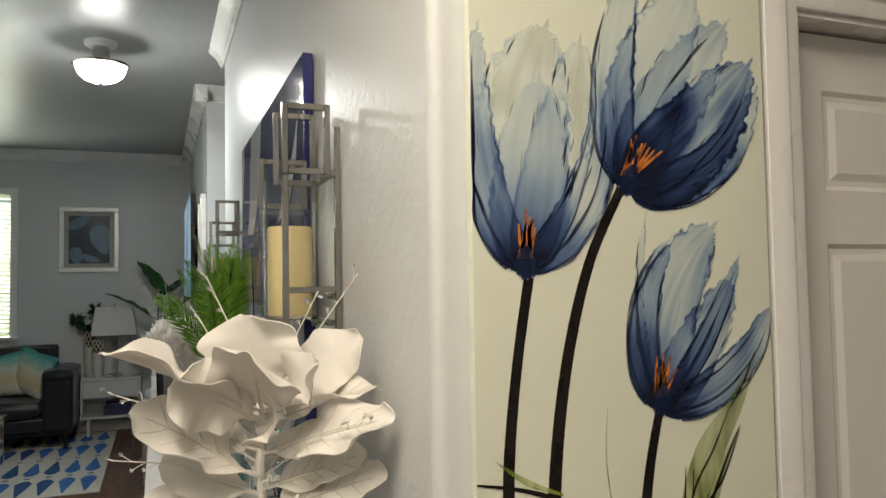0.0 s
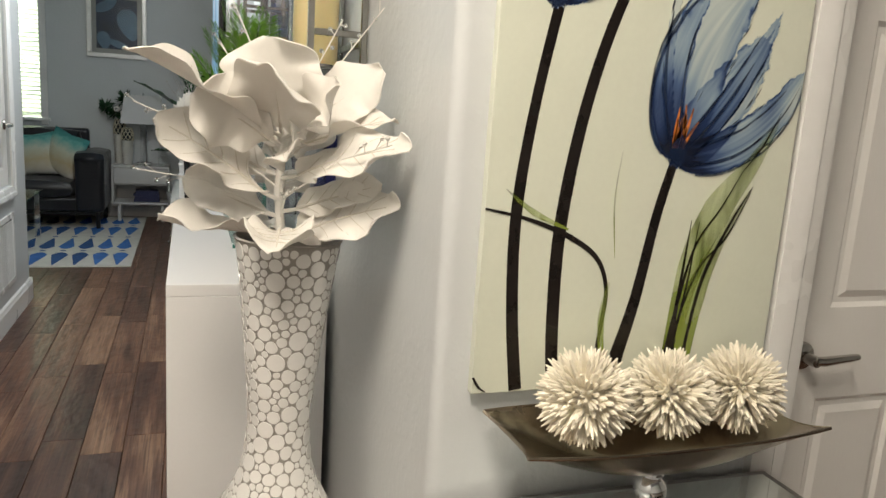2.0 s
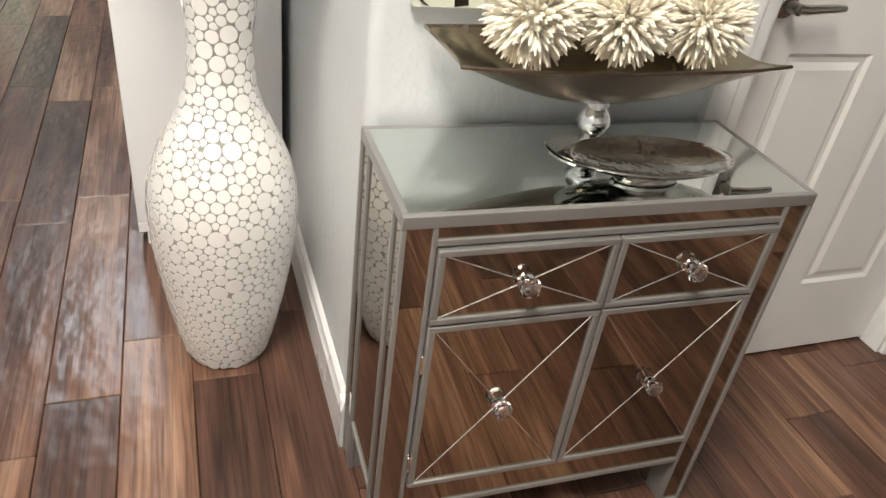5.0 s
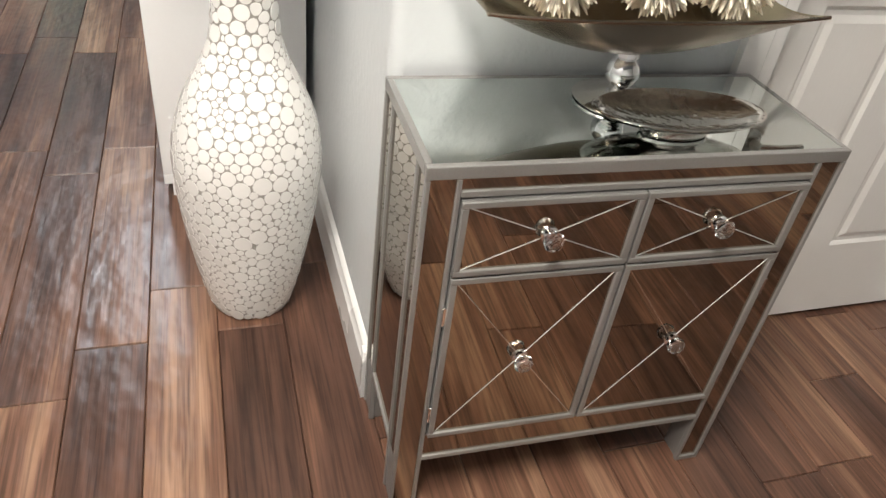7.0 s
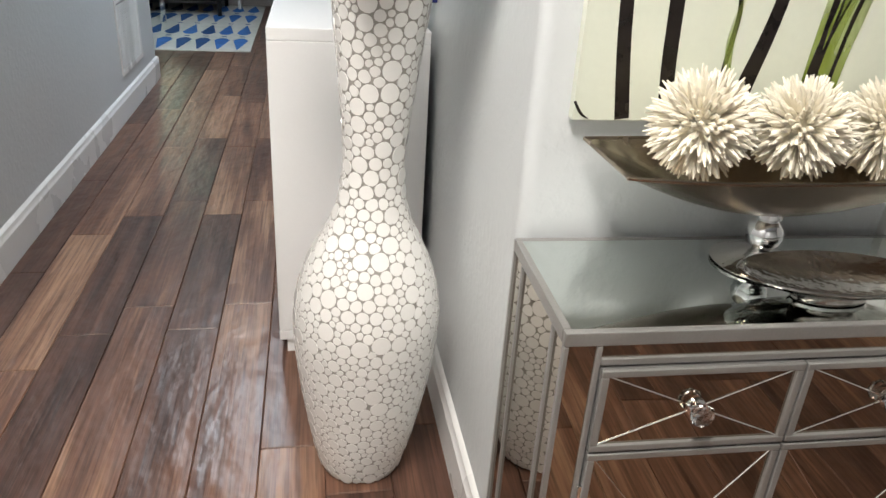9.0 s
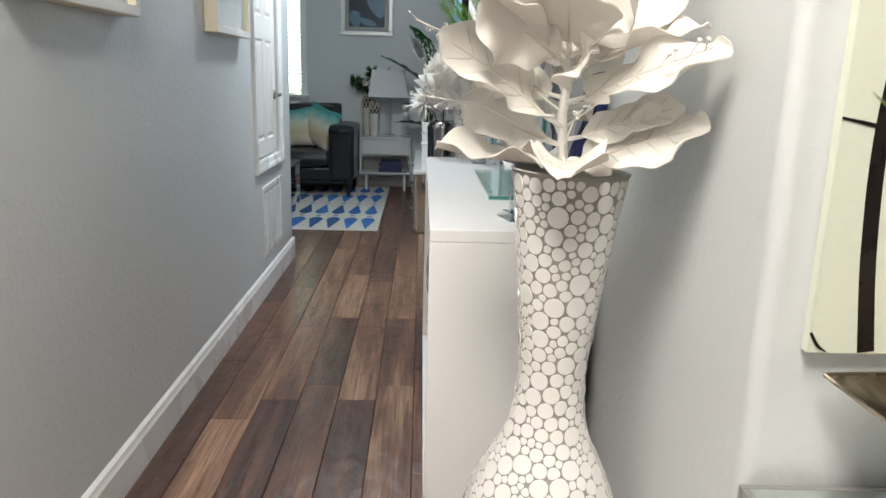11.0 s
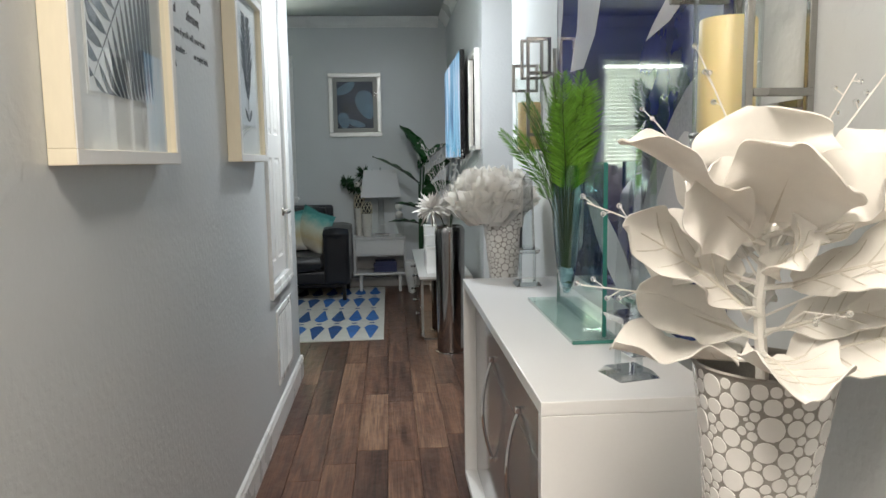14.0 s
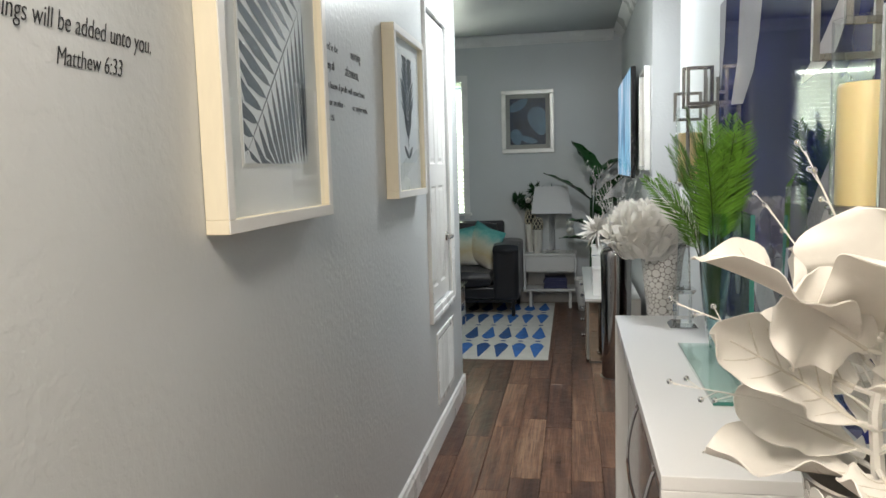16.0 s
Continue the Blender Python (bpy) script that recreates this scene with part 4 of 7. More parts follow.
    for z in (0.24, 0.46):
        for x in (L - 0.003, w - L - 0.002):
            part("hinge", box(x, x + 0.005, -0.006, -0.001, z, z + 0.035, bevel=0.001), CHROME, c)
    return c


mirrored_cabinet()
CABTOP = 0.7325


def boat_bowl():
    """Long straight-rimmed trough bowl with a curved keel, on a ball stem and a round foot."""
    b = thing("pedestal_bowl", "hammered bronze-nickel trough bowl on a ball pedestal", "bowl", pose(0.405, -0.120, CABTOP))
    part("foot", lathe([(0, 0), (0.066, 0), (0.068, 0.003), (0.058, 0.008), (0.030, 0.016), (0.014, 0.022), (0, 0.024)], 40), HAMMERED, b)
    part("ball_stem", lathe([(0, 0.020), (0.013, 0.023), (0.023, 0.033), (0.027, 0.045), (0.024, 0.058), (0.015, 0.068), (0.019, 0.073), (0.018, 0.082), (0, 0.084)], 32), CHROME, b, "polished ball stem")
    L, W = 0.262, 0.098
    def shell(off):
        def f(u, v):
            s, q = u * 2 - 1, v * 2 - 1
            a = abs(s)
            wid = W * (1 - 0.16 * a ** 3)
            keel = 0.080 + 0.066 * a ** 1.9
            rim = 0.1575 + 0.004 * a ** 2
            prof = abs(q) ** 2.3
            return Vector((s * (L - off * 0.4) * (0.93 + 0.07 * prof), q * (wid - off), keel + (rim - keel) * prof + off * (1 - prof)))
        return f
    bm = bmesh.new()
    add_grid(bm, 44, 18, shell(0.0))
    add_grid(bm, 44, 18, shell(0.0035))
    part("bowl", bm, BOWLMET, b, smooth=60)
    bm = bmesh.new()
    e = shell(0.0017)
    for q in (0, 1):
        add_tube(bm, [e(i / 30, q) for i in range(31)], 0.0027, 6)
        add_tube(bm, [e(q, i / 16) for i in range(17)], 0.0027, 6)
    part("rim", bm, BOWLMET, b)
    return b


boat_bowl()


def spike_ball(m, r, seed):
    b = thing("spiky_ball", "ivory spiky decorative ball resting in the boat bowl", "ornament", m, group="ivory spiky balls")
    rng = random.Random(seed)
    part("core", lathe([(0, -r * 0.55), (r * 0.4, -r * 0.38), (r * 0.55, 0), (r * 0.4, r * 0.38), (0, r * 0.55)], 16), SPIKE, b)
    bm = bmesh.new()
    n = 500
    for i in range(n):
        z = 1 - 2 * (i + 0.5) / n
        a = i * 2.399963 + rng.uniform(-0.12, 0.12)
        d = Vector((math.sqrt(1 - z * z) * math.cos(a), math.sqrt(1 - z * z) * math.sin(a), z)) + Vector((rng.uniform(-0.10, 0.10), rng.uniform(-0.10, 0.10), rng.uniform(-0.10, 0.10)))
        d.normalize()
        ln = r * rng.uniform(0.88, 1.08)
        add_tube(bm, [d * r * 0.48, d * (r * 0.62), d * (r * 0.82), d * ln], [0.0026, 0.0039, 0.0040, 0.0010], 5)
    tagged(part("spike_coat", bm, SPIKE, b, "many blunt ivory spikes"), kind="stuff")
    return b


for i, (u, r) in enumerate(((0.277, 0.075), (0.425, 0.071), (0.560, 0.072))):
    spike_ball(pose(u, -0.110, 0.862 + r), r, 40 + i)


def oval_dish():
    d = thing("hammered_dish", "small oval hammered silver dish on the mirrored top", "dish", pose(0.447, -0.226, CABTOP, 0, 0, -5))
    part("foot", lathe([(0, 0), (0.036, 0), (0.038, 0.004), (0.030, 0.012), (0.026, 0.016), (0, 0.016)], 32, squash=(1.45, 0.78)), HAMMERED, d)
    part("dish_body", lathe([(0, 0.0155), (0.030, 0.016), (0.060, 0.022), (0.078, 0.031), (0.083, 0.037), (0.081, 0.0385), (0.074, 0.034), (0.056, 0.0255), (0.028, 0.0195), (0, 0.019)], 48, squash=(1.62, 0.80)), HAMMERED, d, smooth=60)
    return d


oval_dish()

# ---- wall pieces of the hall ----
def ink_mat(name, dark, light, opacity, fade=(1.0, 1.0)):
    """Printed ink on glass: streaky, darker in the streaks, partly see-through."""
    m, n, l, b = node_mat(name)
    tc, mp, nz, rp = (n.new("ShaderNode" + k) for k in ("TexCoord", "Mapping", "TexNoise", "ValToRGB"))
    mp.inputs["Scale"].default_value = (26, 1, 7)
    nz.inputs["Scale"].default_value, nz.inputs["Detail"].default_value = 1.0, 6
    nz.inputs["Distortion"].default_value = 0.9
    l.new(tc.outputs["Object"], mp.inputs[0])
    l.new(mp.outputs[0], nz.inputs["Vector"])
    l.new(nz.outputs[0], rp.inputs[0])
    e = rp.color_ramp.elements
    e[0].position, e[0].color = 0.32, (*dark, 1)
    e[1].position, e[1].color = 0.62, (*light, 1)
    l.new(rp.outputs[0], b.inputs["Base Color"])
    b.inputs["Roughness"].default_value = 0.25
    mr = n.new("ShaderNodeMapRange")
    mr.inputs[1].default_value, mr.inputs[2].default_value = 0.30, 0.68
    mr.inputs[3].default_value, mr.inputs[4].default_value = min(1, opacity * 1.5), opacity * 0.45
    l.new(nz.outputs[0], mr.inputs[0])
    # ink pools at the flower's base and thins out to the petal tips
    sp, gr, ml = n.new("ShaderNodeSeparateXYZ"), n.new("ShaderNodeMapRange"), n.new("ShaderNodeMath")
    gr.inputs[3].default_value, gr.inputs[4].default_value = fade
    ml.operation, ml.use_clamp = "MULTIPLY", True
    l.new(tc.outputs["Generated"], sp.inputs[0])
    l.new(sp.outputs[2], gr.inputs[0])
    l.new(gr.outputs[0], ml.inputs[0])
    l.new(mr.outputs[0], ml.inputs[1])
    l.new(ml.outputs[0], b.inputs["Alpha"])
    return m


def flat(bm, pts, y):
    bm.faces.new([bm.verts.new((x, y, z)) for x, z in pts])


def ribbon(bm, pts, w, y):
    """A flat stroke through points with widths w."""
    pts = [Vector((p[0], 0, p[1])) for p in pts]
    fine = []
    for i in range(len(pts) - 1):
        p0, p1, p2, p3 = pts[max(0, i - 1)], pts[i], pts[i + 1], pts[min(len(pts) - 1, i + 2)]
        for k in range(8):
            t = k / 8
            fine.append((0.5 * (2 * p1 + (p2 - p0) * t + (2 * p0 - 5 * p1 + 4 * p2 - p3) * t * t + (3 * p1 - p0 - 3 * p2 + p3) * t ** 3), w[i] + (w[i + 1] - w[i]) * t))
    fine.append((pts[-1], w[-1]))
    prev = None
    for i, (p, ww) in enumerate(fine):
        d = (fine[min(i + 1, len(fine) - 1)][0] - fine[max(i - 1, 0)][0]).normalized()
        nrm = Vector((-d.z, 0, d.x)) * ww / 2
        cur = [bm.verts.new((p + nrm + Vector((0, y, 0)))), bm.verts.new((p - nrm + Vector((0, y, 0))))]
        if prev:
            bm.faces.new((prev[0], prev[1], cur[1], cur[0]))
        prev = cur


def petal_shape(base, tip, width, lean, n=22, jag=0.0, rng=None):
    """Outline of one tulip petal from its base to its tip; lean bulges one side."""
    b, t = Vector((*base, 0)), Vector((*tip, 0))
    ax = t - b
    sd = Vector((-ax.y, ax.x, 0)).normalized()
    left, right = [], []
    for i in range(n + 1):
        u = i / n
        wl = width * (math.sin(math.pi * u ** 0.74) ** 0.55) * 0.5
        j = (rng.uniform(-jag, jag) * u * u) if rng else 0
        left.append(b + ax * u + sd * (wl * (1 + lean) + j))
        right.append(b + ax * u - sd * (wl * (1 - lean) + (rng.uniform(-jag, jag) * u * u if rng else 0)))
    pts = left + right[-2:0:-1]
    return [(p.x, p.y) for p in pts]


def value_noise(x, y, seed):
    """Smooth random values between 0 and 1 over a lattice."""
    tab = np.random.default_rng(seed).random((64, 64))
    xi, yi = np.floor(x).astype(int), np.floor(y).astype(int)
    fx, fy = x - xi, y - yi
    fx, fy = fx * fx * (3 - 2 * fx), fy * fy * (3 - 2 * fy)
    g = lambda i, j: tab[(xi + i) % 64, (yi + j) % 64]
    return (g(0, 0) * (1 - fx) + g(1, 0) * fx) * (1 - fy) + (g(0, 1) * (1 - fx) + g(1, 1) * fx) * fy


def petal_wash_mat():
    """Blue ink on frosted glass: the amount of ink at each place sets its colour."""
    m, n, l, b = node_mat("blue_petal_wash")
    at, rp, al = n.new("ShaderNodeAttribute"), n.new("ShaderNodeValToRGB"), n.new("ShaderNodeMapRange")
    at.attribute_name = "ink"
    e = rp.color_ramp.elements
    e[0].position, e[0].color = 0.0, (0.66, 0.70, 0.60, 1)
    e[1].position, e[1].color = 1.0, (0.004, 0.007, 0.022, 1)
    for p, c in ((0.18, (0.52, 0.59, 0.56, 1)), (0.42, (0.24, 0.33, 0.42, 1)), (0.64, (0.075, 0.125, 0.24, 1)), (0.84, (0.016, 0.032, 0.095, 1))):
        e.new(p).color = c
    al.inputs[2].default_value = 0.10
    l.new(at.outputs["Fac"], rp.inputs[0])
    l.new(at.outputs["Fac"], al.inputs[0])
    l.new(rp.outputs[0], b.inputs["Base Color"])
    l.new(al.outputs[0], b.inputs["Alpha"])
    b.inputs["Roughness"].default_value = 0.22
    return m


def tulip_panel():
    x0, x1, z0, z1 = 0.129, 0.686, 0.914, 2.165
    t = thing("tulip_art", "tall frosted glass panel printed with blue x-ray tulips", "picture", pose(0, 0, 0))
    frost = mat("frosted_print_ground", (0.68, 0.71, 0.60), 0.22, var=0.035, scale=2.2, bump=0.0, rvar=0.03, coat=0.35)
    part("glass_panel", box(x0, x1, -0.020, -0.003, z0, z1, bevel=0.0015), frost, t, "pale frosted glass")
    stem = mat("dark_stem_ink", (0.010, 0.007, 0.006), 0.3, var=0.4, scale=30)
    orange = mat("orange_stamen_ink", (0.42, 0.13, 0.025), 0.35, var=0.6, scale=60, island=0.4)
    green = ink_mat("green_leaf_ink", (0.10, 0.14, 0.012), (0.36, 0.46, 0.08), 0.82, (1.25, 0.45))
    rng = random.Random(5)
    step = [0]
    def y():
        step[0] += 1
        return -0.0203 - 0.00006 * step[0]
    wash = petal_wash_mat()
    deep = ink_mat("deep_blue_ink", (0.003, 0.007, 0.030), (0.012, 0.030, 0.090), 0.85)
    seed = [20]
    inside = lambda p: (min(max(p[0], x0 + 0.004), x1 - 0.004), min(p[1], z1 - 0.004))
    def tulip(base, petals, stamen_dir):
        """Washes of ink laid petal over petal: centre curve, width, tone, strength of the rim, strokes."""
        step_, lo_x, hi_x, hi_z = 0.0022, x0 + 0.002, x1 - 0.002, z1 - 0.002
        xs = np.arange(max(lo_x, base[0] - 0.14), min(hi_x, base[0] + 0.32), step_)
        zs = np.arange(base[1] - 0.045, min(hi_z, base[1] + 0.42), step_)
        gx, gz = np.meshgrid(xs, zs)
        px, pz = gx.ravel(), gz.ravel()
        dens = np.zeros(len(px))
        tt = np.linspace(0, 1, 70)
        bm = bmesh.new()
        for ctrl, tip, wd, tone, rim, strokes in petals:
            seed[0] += 1
            c = np.array([(1 - q) ** 2 * np.array(base) + 2 * q * (1 - q) * np.array(ctrl) + q * q * np.array(tip) for q in tt])
            tan = np.gradient(c, axis=0)
            tan /= np.linalg.norm(tan, axis=1)[:, None]
            nrm = np.stack([-tan[:, 1], tan[:, 0]], 1)
            half = 0.5 * wd * np.sin(np.pi * np.clip(tt, 0.0004, 0.9996) ** 0.78) ** 0.46 + 0.001
            near = np.zeros(len(px), int)
            best = np.full(len(px), 9.0)
            for i in range(len(tt)):
                dd = (px - c[i, 0]) ** 2 + (pz - c[i, 1]) ** 2
                m = dd < best
                best[m], near[m] = dd[m], i
            u = tt[near]
            off = (px - c[near, 0]) * nrm[near, 0] + (pz - c[near, 1]) * nrm[near, 1]
            beyond = (px - c[near, 0]) * tan[near, 0] + (pz - c[near, 1]) * tan[near, 1]
            s_ = off / half[near]
            fray = value_noise(px * 90, pz * 90, seed[0]) - 0.5
            edge = np.abs(s_) + fray * 0.42 * u ** 1.5 + np.maximum(0, np.abs(beyond) - 0.003) * 60
            mask = np.clip((1.0 - edge) / 0.05, 0, 1)
            streak = value_noise(s_ * 7, u * 2.2, seed[0] + 40) * 0.6 + value_noise(s_ * 17, u * 4, seed[0] + 80) * 0.4
            cloud = value_noise(px * 16, pz * 13, seed[0] + 120)
            d = tone * (0.55 + 0.65 * streak) * (0.35 + 1.2 * cloud) * (1.20 - 0.45 * u)
            d += rim * np.exp(-((1 - np.clip(edge, 0, 1)) / 0.11) ** 2) * np.clip(value_noise(u * 9 + np.sign(s_) * 5, s_ * 1.5, seed[0] + 160) * 1.7 - 0.25, 0.08, 1) * 0.95
            d += 0.45 * np.exp(-u / 0.15) + 0.5 * np.exp(-(u / 0.07) ** 2)
            dens = 1 - (1 - dens) * (1 - np.clip(d, 0, 0.97) * mask)
            # dark uneven strokes along the rim and inside the petal
            for f in strokes:
                i0, i1 = int(rng.uniform(2, 9)), int(rng.uniform(52, 67))
                idx = np.linspace(i0, i1, 9).astype(int)
                ribbon(bm, [inside(c[i] + nrm[i] * half[i] * (f + rng.uniform(-0.03, 0.03))) for i in idx], [0.0050] + [rng.uniform(0.0012, 0.0072) for _ in range(7)] + [0.0006], yy_line)
            for k in range(9):
                i0 = int(rng.uniform(24, 62))
                sg, f = rng.choice((-1, 1)), rng.uniform(0.75, 1.02)
                idx = [min(69, i0 + 3 * q) for q in range(3)]
                ribbon(bm, [inside(c[i] + nrm[i] * half[i] * sg * (f + 0.05 * q)) for q, i in enumerate(idx)], [0.0004, rng.uniform(0.0012, 0.0034), 0.0003], yy_line)
        nx = len(xs)
        keep = np.flatnonzero((dens > 0.006).reshape(gx.shape)[:-1, :-1].ravel())
        r_, c_ = keep // (nx - 1), keep % (nx - 1)
        v0 = r_ * nx + c_
        quads = np.stack([v0, v0 + 1, v0 + nx + 1, v0 + nx], 1)
        used, flat_idx = np.unique(quads, return_inverse=True)
        me = bpy.data.meshes.new("petal_print")
        yw = y()
        me.from_pydata([(a_, yw, b_) for a_, b_ in zip(px[used].tolist(), pz[used].tolist())], [], flat_idx.reshape(-1, 4).tolist())
        att = me.attributes.new("ink", "FLOAT", "POINT")
        att.data.foreach_set("value", dens[used].astype(np.float32))
        me.materials.append(wash)
        ob = new("petal_print", me)
        ob.parent = t
        part("petal_outline", bm, deep, t, smooth=0)
        bm = bmesh.new()
        yy = y()
        for k in range(9):
            a = stamen_dir + rng.uniform(-0.38, 0.38)
            ln = rng.uniform(0.045, 0.078)
            s = (base[0] + rng.uniform(-0.012, 0.012), base[1] + 0.016)
            ribbon(bm, [s, (s[0] + math.sin(a) * ln * 0.5, s[1] + math.cos(a) * ln * 0.5), (s[0] + math.sin(a) * ln + rng.uniform(-0.005, 0.005), s[1] + math.cos(a) * ln)], [0.004, 0.0055, 0.0025], yy)
        part("stamen_print", bm, orange, t, smooth=0)
        bm = bmesh.new()
        flat(bm, petal_shape((base[0] - math.sin(stamen_dir) * 0.012, base[1] - 0.014), (base[0] + math.sin(stamen_dir) * 0.03, base[1] + 0.035), 0.035, 0), y())
        part("calyx_print", bm, deep, t, smooth=0)
    # stems
    for pts, w in ((((0.222, 1.510), (0.196, 1.36), (0.180, 1.20), (0.186, 1.05), (0.203, 0.917)), (0.017, 0.017, 0.019, 0.020, 0.022)),
                   (((0.388, 1.640), (0.325, 1.52), (0.280, 1.36), (0.256, 1.18), (0.258, 1.02), (0.268, 0.917)), (0.016, 0.018, 0.020, 0.022, 0.022, 0.022)),
                   (((0.450, 1.290), (0.428, 1.20), (0.405, 1.06), (0.380, 0.96), (0.372, 0.917)), (0.016, 0.018, 0.021, 0.027, 0.034))):
        bm = bmesh.new()
        ribbon(bm, pts, w, y())
        part("stem_print", bm, stem, t, smooth=0)
    yy_line = -0.0216
    tulip((0.214, 1.514), [((0.190, 1.72), (0.258, 1.884), 0.170, 0.10, 0.40, ()), ((0.290, 1.70), (0.318, 1.866), 0.110, 0.10, 0.35, (-1,)), ((0.230, 1.63), (0.245, 1.800), 0.140, 0.22, 0.12, ()),
                          ((0.108, 1.64), (0.142, 1.868), 0.072, 0.36, 0.9, (1, 0.4)), ((0.365, 1.60), (0.358, 1.812), 0.076, 0.42, 0.95, (-1, -0.3, 0.8))], 0.12)
    tulip((0.400, 1.644), [((0.430, 1.82), (0.535, 1.985), 0.150, 0.24, 0.5, ()), ((0.470, 1.78), (0.605, 1.925), 0.130, 0.45, 0.3, (0.3,)), ((0.530, 1.70), (0.655, 1.862), 0.160, 0.66, 0.7, (-0.5,)),
                          ((0.343, 1.77), (0.425, 2.020), 0.080, 0.34, 0.95, (1, -0.9)), ((0.580, 1.625), (0.668, 1.815), 0.080, 0.58, 1.0, (-1, 0.2)), ((0.500, 1.600), (0.602, 1.676), 0.028, 0.30, 0.9, (-0.9,))], 0.55)
    tulip((0.452, 1.292), [((0.430, 1.46), (0.565, 1.580), 0.130, 0.40, 0.7, (0.95,)), ((0.520, 1.36), (0.600, 1.490), 0.100, 0.42, 0.3, ()), ((0.383, 1.42), (0.475, 1.555), 0.060, 0.45, 0.9, (1, -0.8)),
                          ((0.393, 1.42), (0.430, 1.586), 0.018, 0.15, 0.9, (0.5,)), ((0.545, 1.37), (0.616, 1.523), 0.042, 0.50, 1.0, (0.9, -0.9, 0)), ((0.610, 1.295), (0.683, 1.442), 0.070, 0.62, 0.95, (-1, 0.6, -0.4))], 0.25)
    # leaves
    bm = bmesh.new()
    ribbon(bm, ((0.129, 1.205), (0.20, 1.19), (0.27, 1.165), (0.325, 1.13), (0.348, 1.08), (0.346, 1.02), (0.338, 0.93)), (0.003, 0.006, 0.009, 0.008, 0.007, 0.008, 0.006), y())
    part("leaf_print", bm, stem, t, smooth=0)
    for pts, w in ((((0.160, 1.235), (0.21, 1.20), (0.27, 1.175)), (0.001, 0.010, 0.003)), (((0.352, 1.09), (0.345, 1.03), (0.355, 0.95)), (0.004, 0.012, 0.010)), (((0.352, 1.30), (0.347, 1.22), (0.358, 1.13)), (0.0008, 0.003, 0.0008)),
                   (((0.645, 1.36), (0.605, 1.29), (0.545, 1.21), (0.505, 1.11), (0.478, 0.917)), (0.003, 0.030, 0.060, 0.050, 0.020)), (((0.606, 1.245), (0.560, 1.16), (0.520, 1.06), (0.505, 0.917)), (0.002, 0.018, 0.045, 0.034))):
        bm = bmesh.new()
        ribbon(bm, pts, w, y())
        part("leaf_print", bm, green, t, smooth=0)
    for pts, w in ((((0.608, 1.242), (0.570, 1.165), (0.525, 1.115), (0.495, 1.03), (0.470, 0.917)), (0.001, 0.004, 0.003, 0.004, 0.007)), (((0.512, 1.19), (0.502, 1.08), (0.490, 0.99), (0.487, 0.917)), (0.001, 0.004, 0.006, 0.022)),
                   (((0.648, 1.375), (0.620, 1.32), (0.585, 1.275)), (0.0008, 0.004, 0.001)), (((0.585, 1.275), (0.552, 1.215), (0.510, 1.15), (0.488, 1.05), (0.468, 0.917)), (0.001, 0.003, 0.004, 0.006, 0.008)), (((0.496, 1.193), (0.489, 1.08), (0.480, 0.917)), (0.001, 0.006, 0.014)), (((0.610, 1.25), (0.575, 1.19), (0.534, 1.10), (0.516, 1.0), (0.510, 0.917)), (0.001, 0.005, 0.007, 0.006, 0.009)), (((0.129, 0.942), (0.140, 0.925), (0.152, 0.917)), (0.004, 0.004, 0.001))):
        bm = bmesh.new()
        ribbon(bm, pts, w, y())
        part("leaf_edge_print", bm, stem, t, smooth=0)
    return t


tulip_panel()


